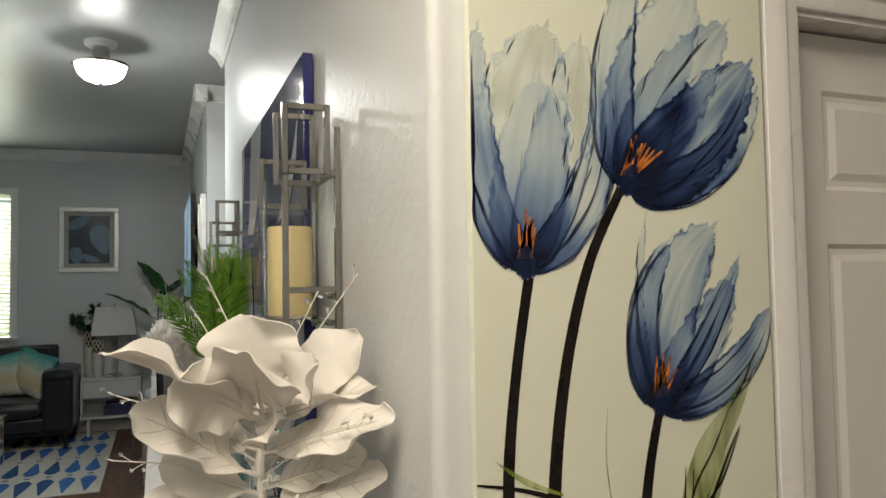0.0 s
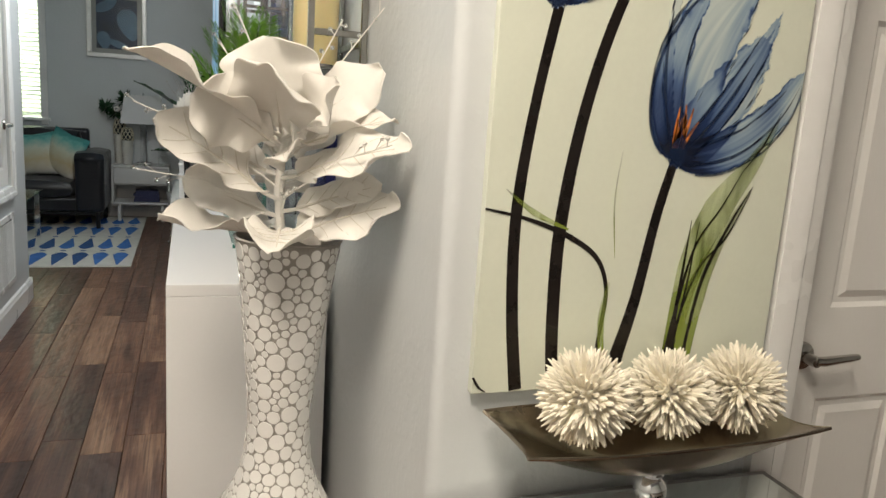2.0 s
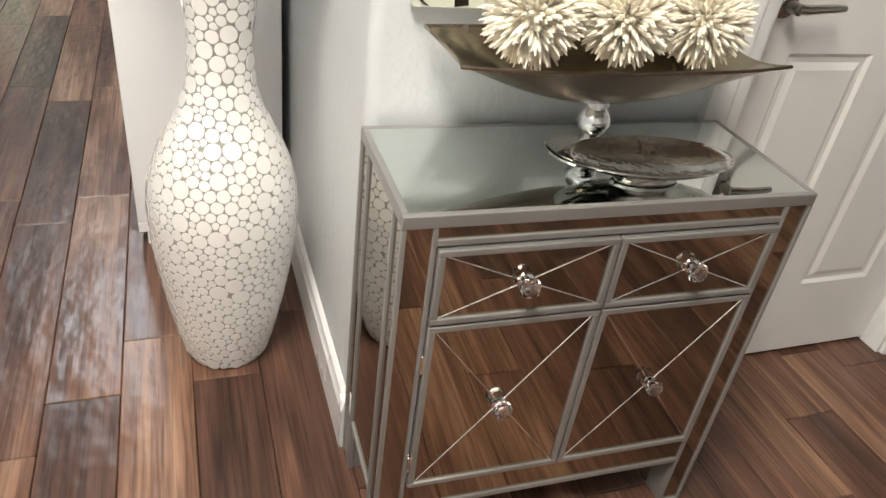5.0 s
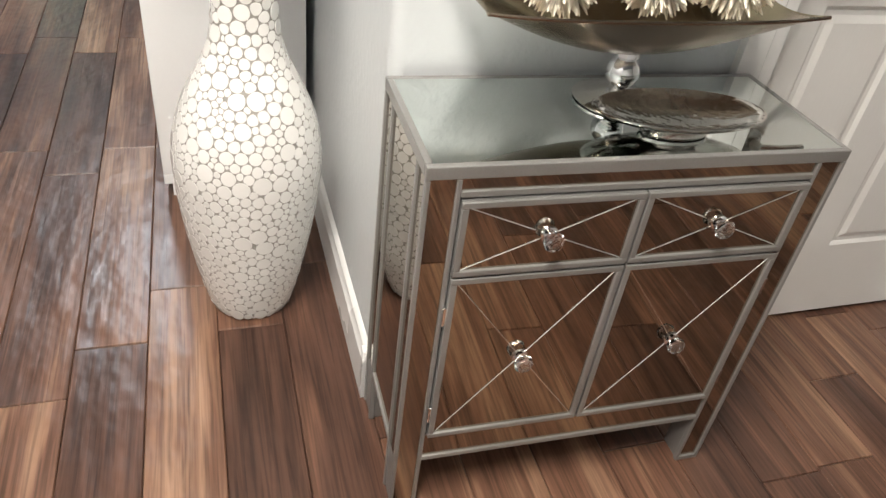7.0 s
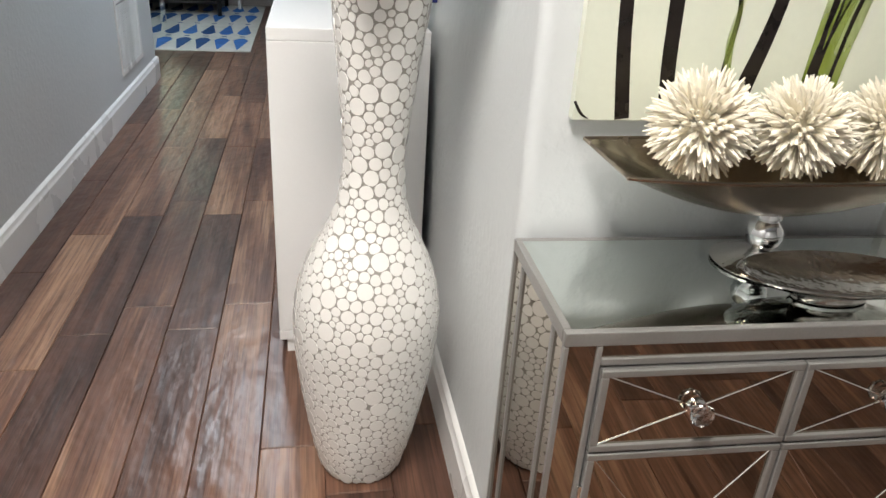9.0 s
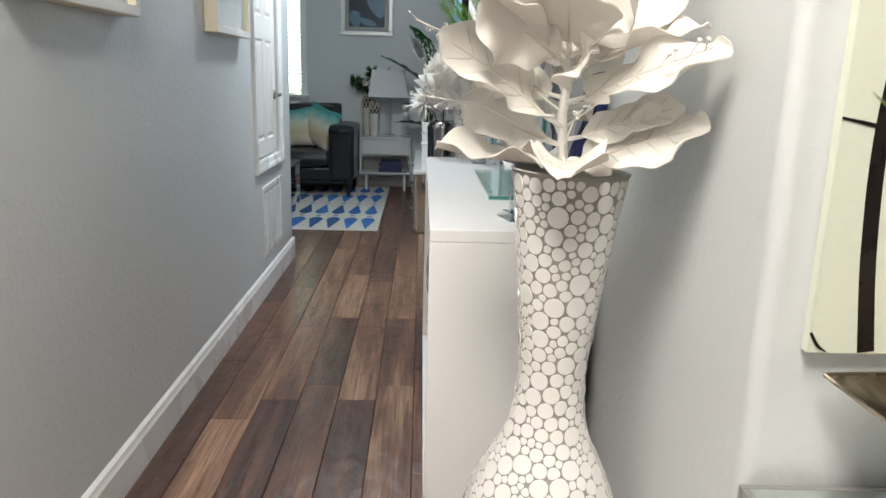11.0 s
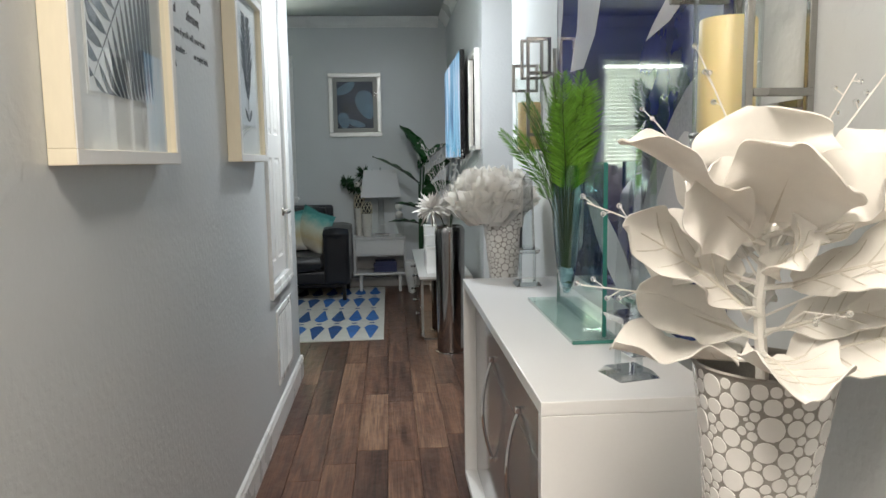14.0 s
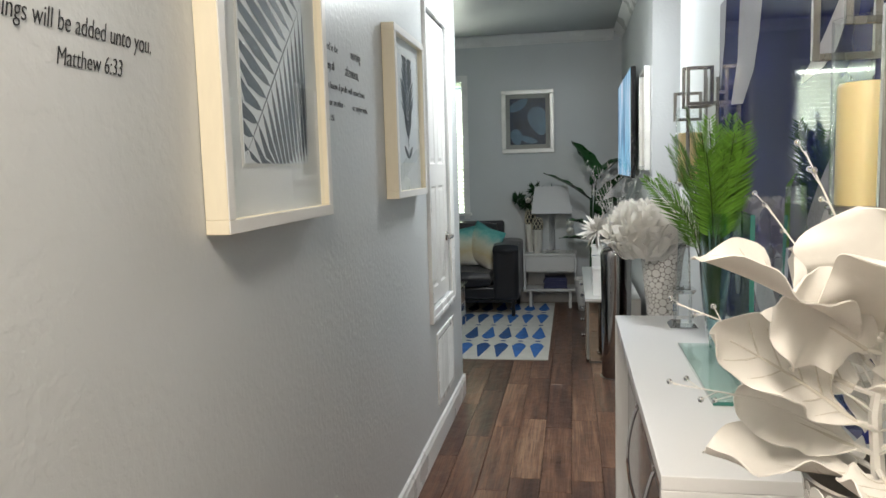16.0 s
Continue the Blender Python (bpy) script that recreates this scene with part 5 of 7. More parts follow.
def shadow_box(ya, yb, za, zb, kind, label):
    """Deep cream frame on the left hall wall; local x runs along the wall, local -y into the hall."""
    w, h = yb - ya, zb - za
    f = thing("framed_print", label, "picture", pose(XL, ya, za, 0, 0, 90), group="palm prints")
    d, fw = 0.052, 0.030
    for b in ((0, w, -d, -0.001, 0, fw), (0, w, -d, -0.001, h - fw, h), (0, fw, -d, -0.001, fw, h - fw), (w - fw, w, -d, -0.001, fw, h - fw)):
        part("frame_side", box(*b, bevel=0.002), CREAMFRAME, f)
    for b in ((0.001, w - 0.001, 0.001, fw - 0.001), (0.001, w - 0.001, h - fw + 0.001, h - 0.001), (0.001, fw - 0.001, fw, h - fw), (w - fw + 0.001, w - 0.001, fw, h - fw)):
        part("frame_face", box(b[0], b[1], -d - 0.003, -d + 0.0005, b[2], b[3], bevel=0.001), WHITEFRAME, f, "white painted face")
    part("mat_board", box(fw, w - fw, -0.030, -0.022, fw, h - fw), MAT_BOARD, f)
    gl = bmesh.new()
    add_poly(gl, [(fw, -0.049, fw), (w - fw, -0.040, fw), (w - fw, -0.040, h - fw), (fw, -0.049, h - fw)])
    part("glazing", gl, PANE, f, smooth=0).visible_shadow = False
    px0, px1, pz0, pz1 = w * 0.20, w * 0.80, h * 0.21, h * 0.86
    part("mat_bevel", box(px0 - 0.008, px1 + 0.008, -0.0315, -0.0302, pz0 - 0.008, pz1 + 0.008), WHITEFRAME, f)
    part("print_paper", box(px0, px1, -0.0335, -0.032, pz0, pz1), PAPER, f)
    bm = bmesh.new()
    yy = -0.0342
    rng = random.Random(9 if kind == "palm" else 10)
    def blade(p, q, wd):
        p, q = Vector(p), Vector(q)
        ax = q - p
        sd = Vector((-ax.y, ax.x)).normalized()
        pts = [p]
        for u, s in ((0.15, 0.6), (0.45, 1.0), (0.8, 0.7)):
            pts.append(p + ax * u + sd * wd * 0.5 * s)
        pts.append(q)
        for u, s in ((0.8, 0.7), (0.45, 1.0), (0.15, 0.6)):
            pts.append(p + ax * u - sd * wd * 0.5 * s)
        # stay inside the sheet
        pts = [(min(max(v.x, px0), px1), min(max(v.y, pz0), pz1)) for v in pts]
        if len({(round(a, 4), round(b, 4)) for a, b in pts}) > 4:
            bm.faces.new([bm.verts.new((a, yy, b)) for a, b in pts])
    if kind == "palm":
        r0, r1 = Vector((px0 + 0.02, pz0 + 0.03)), Vector((px1 - 0.005, pz1 - 0.03))
        ax = r1 - r0
        for i in range(14):
            k = i / 13
            p = r0 + ax * k
            blade(p, p + Vector((-0.14 - 0.22 * k, 0.03 + 0.17 * k)), 0.034)
            blade(p, p + Vector((0.10 * (1 - k) + 0.015, -0.10 - 0.34 * k)), 0.024)
        blade(r0 - ax * 0.05, r1, 0.006)
    else:
        cx = (px0 + px1) / 2
        for i in range(15):
            zz = pz0 + 0.10 + (pz1 - pz0 - 0.13) * i / 14
            ln = 0.13 * (1 - 0.55 * abs(i / 14 - 0.35)) * (1.0 if i > 2 else 0.7)
            for s in (-1, 1):
                blade((cx, zz), (cx + s * ln * rng.uniform(0.85, 1.05), zz + 0.10 + rng.uniform(-0.01, 0.02)), 0.022)
        blade((cx, pz0 + 0.01), (cx, pz1 - 0.02), 0.012)
        for s in (-1, 1):
            blade((cx, pz0 + 0.02), (cx + s * 0.08, pz0 + 0.07), 0.03)
    part("botanical_print", bm, INK, f, "blue-grey leaf print", smooth=0)
    return f


shadow_box(0.732, 1.385, 1.385, 2.075, "palm", "cream shadow-box frame with a palm frond print")
shadow_box(2.215, 2.79, 1.392, 2.083, "leaf", "cream shadow-box frame with a tropical leaf print")


def lettering(text, size, m, shear=0.0):
    cu = bpy.data.curves.new("lettering", "FONT")
    cu.body, cu.size, cu.shear, cu.extrude = text, size, shear, 0.0004
    cu.offset = -0.012 * size
    tmp = new("lettering_source", cu)
    bpy.context.view_layer.update()
    me = bpy.data.meshes.new_from_object(tmp.evaluated_get(bpy.context.evaluated_depsgraph_get()))
    bpy.data.objects.remove(tmp)
    me.materials.clear()
    me.materials.append(LETTER)
    ob = new("wall_lettering", me)
    ob.matrix_basis = m
    return ob


def verse(lines, label):
    """Vinyl words on the left wall: text, y, z, size, width factor, slant."""
    v = thing("wall_verse", label, "wall lettering", pose(XL, 0, 0))
    for text, yy, zz, size, wf, sh in lines:
        ob = lettering(text, size, Matrix.Translation((0.0012, yy, zz)) @ pose(0, 0, 0, 90, 0, 90) @ Matrix.Diagonal((wf, 1, 1, 1)), sh)
        ob.name = "word_line"
        ob.parent = v


verse([("things will be added unto you.", 0.200, 1.722, 0.044, 0.705, 0.3), ("Matthew 6:33", 0.325, 1.672, 0.040, 0.72, 0.3)], "black script bible verse on the wall")
verse([("your seed in the", 1.455, 1.880, 0.036, 0.84, 0.0), ("morning", 1.79, 1.884, 0.046, 0.74, 0.3), ("keep busy all", 1.455, 1.822, 0.040, 0.76, 0.0), ("afternoon,", 1.72, 1.820, 0.050, 0.74, 0.3),
       ("you don't know if profit will come from", 1.435, 1.764, 0.031, 1.02, 0.0), ("activity or another -", 1.455, 1.712, 0.031, 1.0, 0.0), ("or maybe both.", 1.79, 1.712, 0.031, 0.96, 0.0), ("Ecclesiastes 11:6", 1.45, 1.664, 0.030, 0.70, 0.0)], "black printed bible verse on the wall")


def navy_art():
    y0, y1, z0, z1 = 0.84, 2.30, 0.955, 2.085
    a = thing("abstract_art", "glossy navy and white abstract panel above the console", "picture", pose(XR, 0, 0))
    navy = mat("navy_gloss_print", (0.020, 0.026, 0.125), 0.05, var=0.75, scale=4, fine=12, bump=0.0, rvar=0.02)
    white = mat("white_gloss_print", (0.60, 0.60, 0.64), 0.06, var=0.08, scale=4, bump=0, rvar=0.02)
    ochre = mat("grey_wash_print", (0.34, 0.35, 0.40), 0.06, var=0.3, scale=4, bump=0, rvar=0.02)
    for gm in (navy, white, ochre):
        gm.node_tree.nodes["Principled BSDF"].inputs["IOR"].default_value = 1.42
    part("panel", box(-0.030, -0.004, y0, y1, z0, z1, bevel=0.002), navy, a)
    def shape(pts, m, off):
        bm = bmesh.new()
        bm.faces.new([bm.verts.new((-0.0302 - off, yy, zz)) for yy, zz in pts])
        part("painted_shape", bm, m, a, smooth=0)
    def blob(cy, cz, ry, rz, rot, m, off, point=0.0):
        pts = []
        for i in range(28):
            t = 2 * math.pi * i / 28
            r = 1 + point * math.cos(t) ** 3
            u, v = ry * r * math.cos(t), rz * math.sin(t)
            pts.append((min(max(cy + u * math.cos(rot) - v * math.sin(rot), y0 + 0.004), y1 - 0.004), min(max(cz + u * math.sin(rot) + v * math.cos(rot), z0 + 0.004), z1 - 0.004)))
        shape(pts, m, off)
    shape(((2.085, 1.700), (1.990, 1.840), (1.960, 2.080), (1.640, 2.080), (1.700, 1.880), (1.760, 1.780), (1.900, 1.690)), white, 0.0006)
    shape(((2.290, 2.080), (2.180, 2.080), (2.200, 1.940), (2.275, 1.760)), white, 0.0009)
    shape(((1.285, 1.683), (1.240, 1.714), (1.130, 1.770), (0.990, 1.860), (0.900, 1.960), (0.940, 1.830), (1.040, 1.735), (1.120, 1.705)), white, 0.0012)
    blob(1.02, 1.32, 0.36, 0.17, -0.75, ochre, 0.0015, 0.2)
    blob(1.10, 1.22, 0.34, 0.10, -0.95, white, 0.0018, 0.3)
    blob(1.95, 1.30, 0.30, 0.06, 1.45, ochre, 0.0021, 0.2)
    blob(1.55, 1.10, 0.26, 0.07, 0.5, white, 0.0024, 0.2)
    return a


navy_art()


def sconce(yc, label):
    """Brushed metal wall sconce of interlocking squares holding a glass cylinder and a pillar candle."""
    s = thing("wall_sconce", label, "candle sconce", pose(XR, yc, 0), group="pair of candle sconces")
    b = 0.0065
    def bar(p, q):
        x0, x1 = sorted((p[0], q[0])); y0, y1 = sorted((p[1], q[1])); z0, z1 = sorted((p[2], q[2]))
        part("bar", box(x0 - b, x1 + b, y0 - b, y1 + b, z0 - b, z1 + b, bevel=0.0012, seg=1), SCONCE, s)
    def square(y, xa, xb, za, zb):
        e = 2 * b
        bar((xa, y, za), (xa, y, zb))
        bar((xb, y, za), (xb, y, zb))
        bar((xa + e, y, za), (xb - e, y, za))
        bar((xa + e, y, zb), (xb - e, y, zb))
    xw = -0.010
    bar((xw, -0.125, 1.395), (xw, -0.125, 1.83))
    bar((xw, 0.135, 1.40), (xw, 0.135, 1.86))
    bar((xw, -0.108, 1.47), (xw, 0.118, 1.47))
    square(-0.145, -0.125, -0.036, 1.735, 1.872)
    square(0.045, -0.115, -0.028, 1.735, 1.893)
    square(0.150, -0.135, -0.030, 1.69, 1.80)
    bar((-0.125, -0.145, 1.41), (-0.125, -0.145, 1.72))
    bar((-0.111, -0.145, 1.485), (-0.024, -0.145, 1.485))
    bar((-0.020, -0.128, 1.735), (-0.020, 0.028, 1.735))
    bar((-0.125, -0.128, 1.412), (-0.125, 0.06, 1.412))
    bar((-0.020, -0.10, 1.412), (-0.020, 0.10, 1.412))
    part("candle_plate", lathe([(0, 1.418), (0.062, 1.418), (0.064, 1.422), (0.062, 1.426), (0, 1.426)], 32, centre=(-0.092, 0.0)), SCONCE, s)
    part("glass_cylinder", lathe([(0.058, 1.4265), (0.060, 1.73), (0.0575, 1.73), (0.0555, 1.4265)], 40, centre=(-0.092, 0.0), closed=True), SCLEAR, s, "clear glass hurricane")
    c = part("candle", lathe([(0, 1.427), (0.049, 1.427), (0.050, 1.432), (0.050, 1.622), (0.047, 1.627), (0.020, 1.622), (0, 1.620)], 36, centre=(-0.092, 0.0)), WAX, s, "ivory pillar candle")
    part("wick", tube([(-0.092, 0, 1.618), (-0.091, 0.001, 1.632), (-0.088, 0.002, 1.639)], 0.0012, 5), LETTER, c)
    return s


SCONCE = mat("brushed_pewter", (0.36, 0.35, 0.33), 0.27, metal=1.0, var=0.10, scale=12, fine=260, bump=0.05, stretch=(1, 1, 0.2))
SCLEAR = pane_mat("hurricane_glass", (0.97, 0.985, 0.98))
WAX = mat("ivory_wax", (0.78, 0.62, 0.33), 0.42, var=0.05, scale=6, bump=0.03)
WAX.node_tree.nodes["Principled BSDF"].inputs["Subsurface Weight"].default_value = 0.25
WAX.node_tree.nodes["Principled BSDF"].inputs["Subsurface Radius"].default_value = (0.02, 0.012, 0.006)
sconce(0.685, "pewter wall sconce with a pillar candle in glass")
sconce(2.56, "pewter wall sconce with a candle beyond the art")


# ---- on the console ----
CT = 0.8952


def glass_stand_vase():
    v = thing("teardrop_vase", "teardrop glass vase held in an upright green-edged glass stand", "vase", pose(0, 0, CT))
    part("base_plate", box(-0.157, -0.028, 1.235, 1.86, 0, 0.011, bevel=0.0015), AQUAGLASS, v, "aqua glass base plate")
    part("upright_plate", box(-0.071, -0.060, 1.262, 1.79, 0.0115, 0.475, bevel=0.0015), GREENEDGE, v, "clear upright plate with green edges")
    prof = [(0.0, 0.085), (0.018, 0.088), (0.034, 0.108), (0.050, 0.155), (0.064, 0.22), (0.075, 0.29), (0.082, 0.36), (0.086, 0.43), (0.087, 0.465)]
    inner = [(r - 0.004, z + 0.004) for r, z in prof[1:]][::-1]
    part("teardrop", lathe(smooth_profile(prof, 3) + [(0.083, 0.466)] + inner + [(0, 0.096)], 40, centre=(-0.105, 1.525), squash=(0.52, 1.0)), TEAR, v, "clear aqua teardrop", smooth=60)
    part("stone_fill", lathe([(0, 0.1), (0.024, 0.108), (0.042, 0.15), (0.030, 0.165), (0, 0.172)], 16, centre=(-0.105, 1.525), squash=(0.52, 1.0)), mat("pale_blue_gel", (0.42, 0.53, 0.62), 0.3, var=0.2, scale=60, bump=0.2), v)
    return v


TEAR = pane_mat("teardrop_glass", (0.80, 0.90, 0.90), 1.7)
GREENEDGE = pane_mat("upright_glass", (0.88, 0.96, 0.94))
glass_stand_vase()
EDGE = mat("green_glass_edge", (0.03, 0.17, 0.14), 0.08, var=0.2, coat=1.0)
solid_edge = bpy.data.objects["teardrop_vase"]
for b in ((-0.0712, -0.0598, 1.2600, 1.2618, 0.0115, 0.475), (-0.0712, -0.0598, 1.7902, 1.792, 0.0115, 0.475), (-0.0712, -0.0598, 1.262, 1.79, 0.4752, 0.477)):
    part("plate_edge", box(*b), EDGE, solid_edge, "dark green glass edge")
for b in ((-0.1585, -0.1572, 1.235, 1.86, 0.0005, 0.0105), (-0.1572, -0.028, 1.2335, 1.2348, 0.0005, 0.0105)):
    part("plate_edge", box(*b), EDGE, solid_edge, "dark green glass edge")


def palm_plant():
    """Loose green plastic palm fronds rising from the teardrop vase."""
    p = thing("palm_fronds", "bright green artificial palm fronds in the teardrop vase", "plant", pose(-0.105, 1.525, CT + 0.12))
    green = mat("palm_leaf", (0.135, 0.31, 0.035), 0.34, var=0.25, scale=8, bump=0.03, island=0.25)
    stalk = mat("palm_stalk", (0.045, 0.075, 0.020), 0.45, var=0.2)
    rng = random.Random(4)
    for i in range(21):
        az = 2 * math.pi * i / 21 + rng.uniform(-0.25, 0.25)
        reach = rng.uniform(0.07, 0.20)
        if math.cos(az) > 0.2:
            reach *= 0.50
        top = rng.uniform(0.60, 0.73) - reach * 0.70
        d = Vector((math.cos(az), math.sin(az), 0))
        pts = []
        for k in range(9):
            u = k / 8
            pts.append(Vector((0.012 * math.cos(az), 0.03 * math.sin(az), 0)) * (1 - u) + d * reach * (u ** 2.2) + Vector((0, 0, top * u - 0.06 * max(0, u - 0.7) * reach * 8)))
        fr = part("frond_stem", tube(pts, [0.0026 - 0.0018 * k / 8 for k in range(9)], 5), stalk, p)
        bm = bmesh.new()
        flat_side = d.cross(Vector((0, 0, 1)))
        roll = rng.uniform(-0.9, 0.9)
        for k in range(34):
            u = 0.52 + 0.47 * k / 33
            j = min(7, int(u * 8))
            q = pts[j].lerp(pts[j + 1], u * 8 - j)
            tan = (pts[j + 1] - pts[j]).normalized()
            side = flat_side * math.cos(roll) + flat_side.cross(tan) * math.sin(roll)
            ln = max(0.014, 0.084 * (1 - 0.80 * abs((u - 0.68) / 0.34) ** 1.8) * rng.uniform(0.85, 1.1))
            for s in (-1, 1):
                dr = (tan * 0.56 + side * s * 0.78 + Vector((rng.uniform(-0.06, 0.06), rng.uniform(-0.06, 0.06), rng.uniform(-0.06, 0.06)))).normalized()
                nr = side.cross(tan).cross(dr).normalized() * 0.0032
                m, e = q + dr * ln * 0.45, q + dr * ln + tan * ln * 0.10 + Vector((0, 0, -0.06 * ln))
                bm.faces.new([bm.verts.new(v) for v in (q, m + nr, e, m - nr)])
        part("leaflet", bm, green, fr, smooth=0)
    return p


palm_plant()


def obelisk(x, y, h, label, turn=0):
    o = thing("crystal_obelisk", label, "ornament", pose(x, y, CT, 0, 0, turn), group="crystal ornaments")
    def cut(a, b, z0, z1):
        bm = bmesh.new()
        c = [[bm.verts.new((sx * r, sy * r, z)) for sx, sy in ((-1, -1), (1, -1), (1, 1), (-1, 1))] for r, z in ((a, z0), (b, z1))]
        bm.faces.new(c[0][::-1]); bm.faces.new(c[1])
        for k in range(4):
            bm.faces.new((c[0][k], c[0][(k + 1) % 4], c[1][(k + 1) % 4], c[1][k]))
        return bm
    part("base", cut(0.050, 0.038, 0.0, 0.016), CUTGLASS, o, smooth=0)
    for sx in (-1, 1):
        part("post", box(sx * 0.028 - 0.005, sx * 0.028 + 0.005, -0.006, 0.006, 0.0165, 0.125), CUTGLASS, o, smooth=0)
    part("plate", cut(0.036, 0.044, 0.1255, 0.142), CUTGLASS, o, smooth=0)
    sp = cut(0.026, 0.017, 0.1425, h - 0.03)
    part("spire", sp, CUTGLASS, o, smooth=0)
    part("tip", cut(0.017, 0.0012, h - 0.0298, h), CUTGLASS, o, smooth=0)
    return o


obelisk(-0.100, 0.955, 0.44, "clear crystal obelisk beside the pebbled vase", 14)
obelisk(0.000, 1.145, 0.58, "tall clear crystal obelisk against the art", 4)
obelisk(-0.098, 2.185, 0.44, "clear crystal obelisk at the end of the console", 0)

# ---- living room ----
def cushion(w, d, h, r=0.35, seg=10):
    """A soft box: rounded, fuller in the middle."""
    def f(s):
        return math.copysign(abs(s) ** r, s)
    bm = bmesh.new()
    bmesh.ops.create_cube(bm, size=2.0)
    bmesh.ops.subdivide_edges(bm, edges=bm.edges[:], cuts=seg, use_grid_fill=True)
    for v in bm.verts:
        p = v.co.copy()
        k = max(abs(p.x), abs(p.y), abs(p.z))
        n_ = p.normalized()
        q = p.lerp(n_ * k * 1.25, 0.32)
        v.co = Vector((q.x * w / 2, q.y * d / 2, q.z * h / 2 * (1 - 0.25 * (p.x ** 2) * (p.y ** 2))))
    return bm


def sofa():
    s = thing("sofa", "black leather sofa with low metal legs under the window", "sofa", pose(0, 0, 0))
    x1, x0, yf, yb = -1.04, -3.15, 6.62, 7.46
    part("base", box(x0 + 0.03, x1 - 0.03, yf + 0.06, yb - 0.02, 0.17, 0.30, bevel=0.02), BLACKLEATHER, s)
    for ax0, ax1 in ((x1 - 0.26, x1), (x0, x0 + 0.26)):
        part("arm", box(ax0, ax1, yf + 0.03, yb - 0.03, 0.16, 0.70, bevel=0.05, seg=4), BLACKLEATHER, s)
        part("arm_pad", cushion(ax1 - ax0 + 0.01, yb - yf - 0.07, 0.13), BLACKLEATHER, s, m=pose((ax0 + ax1) / 2, (yf + yb) / 2, 0.675))
    n = 2
    w = (x1 - x0 - 0.52) / n
    for i in range(n):
        cx = x0 + 0.26 + w * (i + 0.5)
        part("seat_cushion", cushion(w - 0.01, 0.66, 0.17), BLACKLEATHER, s, m=pose(cx, yf + 0.34, 0.385))
        part("back_cushion", cushion(w - 0.01, 0.20, 0.52), BLACKLEATHER, s, m=pose(cx, yb - 0.20, 0.66, -8, 0, 0))
    part("back", box(x0 + 0.10, x1 - 0.20, yb - 0.14, yb - 0.02, 0.18, 0.93, bevel=0.03, seg=3), BLACKLEATHER, s)
    for lx in (x0 + 0.08, x1 - 0.06):
        for ly in (yf + 0.06, yb - 0.10):
            part("leg", box(lx - 0.018, lx + 0.018, ly - 0.018, ly + 0.018, 0.0, 0.17, bevel=0.003), DARKMETAL, s)
    part("front_rail", box(x0 + 0.10, x1 - 0.08, yf + 0.05, yf + 0.07, 0.145, 0.168), DARKMETAL, s)
    return s


DARKMETAL = mat("dark_metal", (0.03, 0.03, 0.032), 0.35, metal=0.8, var=0.15)
sofa()


def ombre_mat():
    m, n, l, b = node_mat("teal_ombre_fabric")
    tc, sx, rp, nz = (n.new("ShaderNode" + k) for k in ("TexCoord", "SeparateXYZ", "ValToRGB", "TexNoise"))
    l.new(tc.outputs["Generated"], sx.inputs[0])
    nz.inputs["Scale"].default_value = 6
    ad = n.new("ShaderNodeMath")
    ad.operation = "MULTIPLY_ADD"
    ad.inputs[1].default_value = 0.22
    l.new(nz.outputs[0], ad.inputs[0])
    l.new(sx.outputs[1], ad.inputs[2])
    l.new(ad.outputs[0], rp.inputs[0])
    e = rp.color_ramp.elements
    e[0].position, e[0].color = 0.15, (0.62, 0.60, 0.55, 1)
    e[1].position, e[1].color = 1.05, (0.05, 0.26, 0.25, 1)
    for p, c in ((0.45, (0.52, 0.43, 0.26, 1)), (0.70, (0.55, 0.58, 0.48, 1)), (0.92, (0.14, 0.40, 0.38, 1))):
        k = e.new(p)
        k.color = c
    l.new(rp.outputs[0], b.inputs["Base Color"])
    b.inputs["Roughness"].default_value = 0.8
    return m


OMBRE = ombre_mat()


def pillow(m, label):
    def shape(sgn):
        def f(u, v):
            a, c = u * 2 - 1, v * 2 - 1
            e = (1 - abs(a) ** 2.6) ** 0.55 * (1 - abs(c) ** 2.6) ** 0.55
            k = 1 - 0.10 * (1 - abs(a)) * abs(c) - 0.10 * (1 - abs(c)) * abs(a)
            return Vector((a * 0.22 * k, c * 0.22 * k, sgn * 0.085 * e))
        return f
    bm = bmesh.new()
    add_grid(bm, 16, 16, shape(1))
    add_grid(bm, 16, 16, shape(-1))
    bmesh.ops.remove_doubles(bm, verts=bm.verts[:], dist=0.0005)
    p = thing("throw_pillow", label, "pillow", m, group="teal throw pillows")
    part("cover", bm, OMBRE, p, smooth=80)
    part("piping", tube([(math.copysign(0.217, a) * (1 if abs(a) > abs(b) else abs(a) * 5), 0, 0) for a, b in ((-0.2, 0), (0.2, 0))], 0.002, 4), OMBRE, p)
    return p


pillow(pose(-1.42, 6.98, 0.69, 76, 16, -38), "teal and sand ombre throw pillow on the sofa")
pillow(pose(-1.70, 7.05, 0.67, 70, -8, -5), "teal ombre throw pillow leaning on the sofa back")


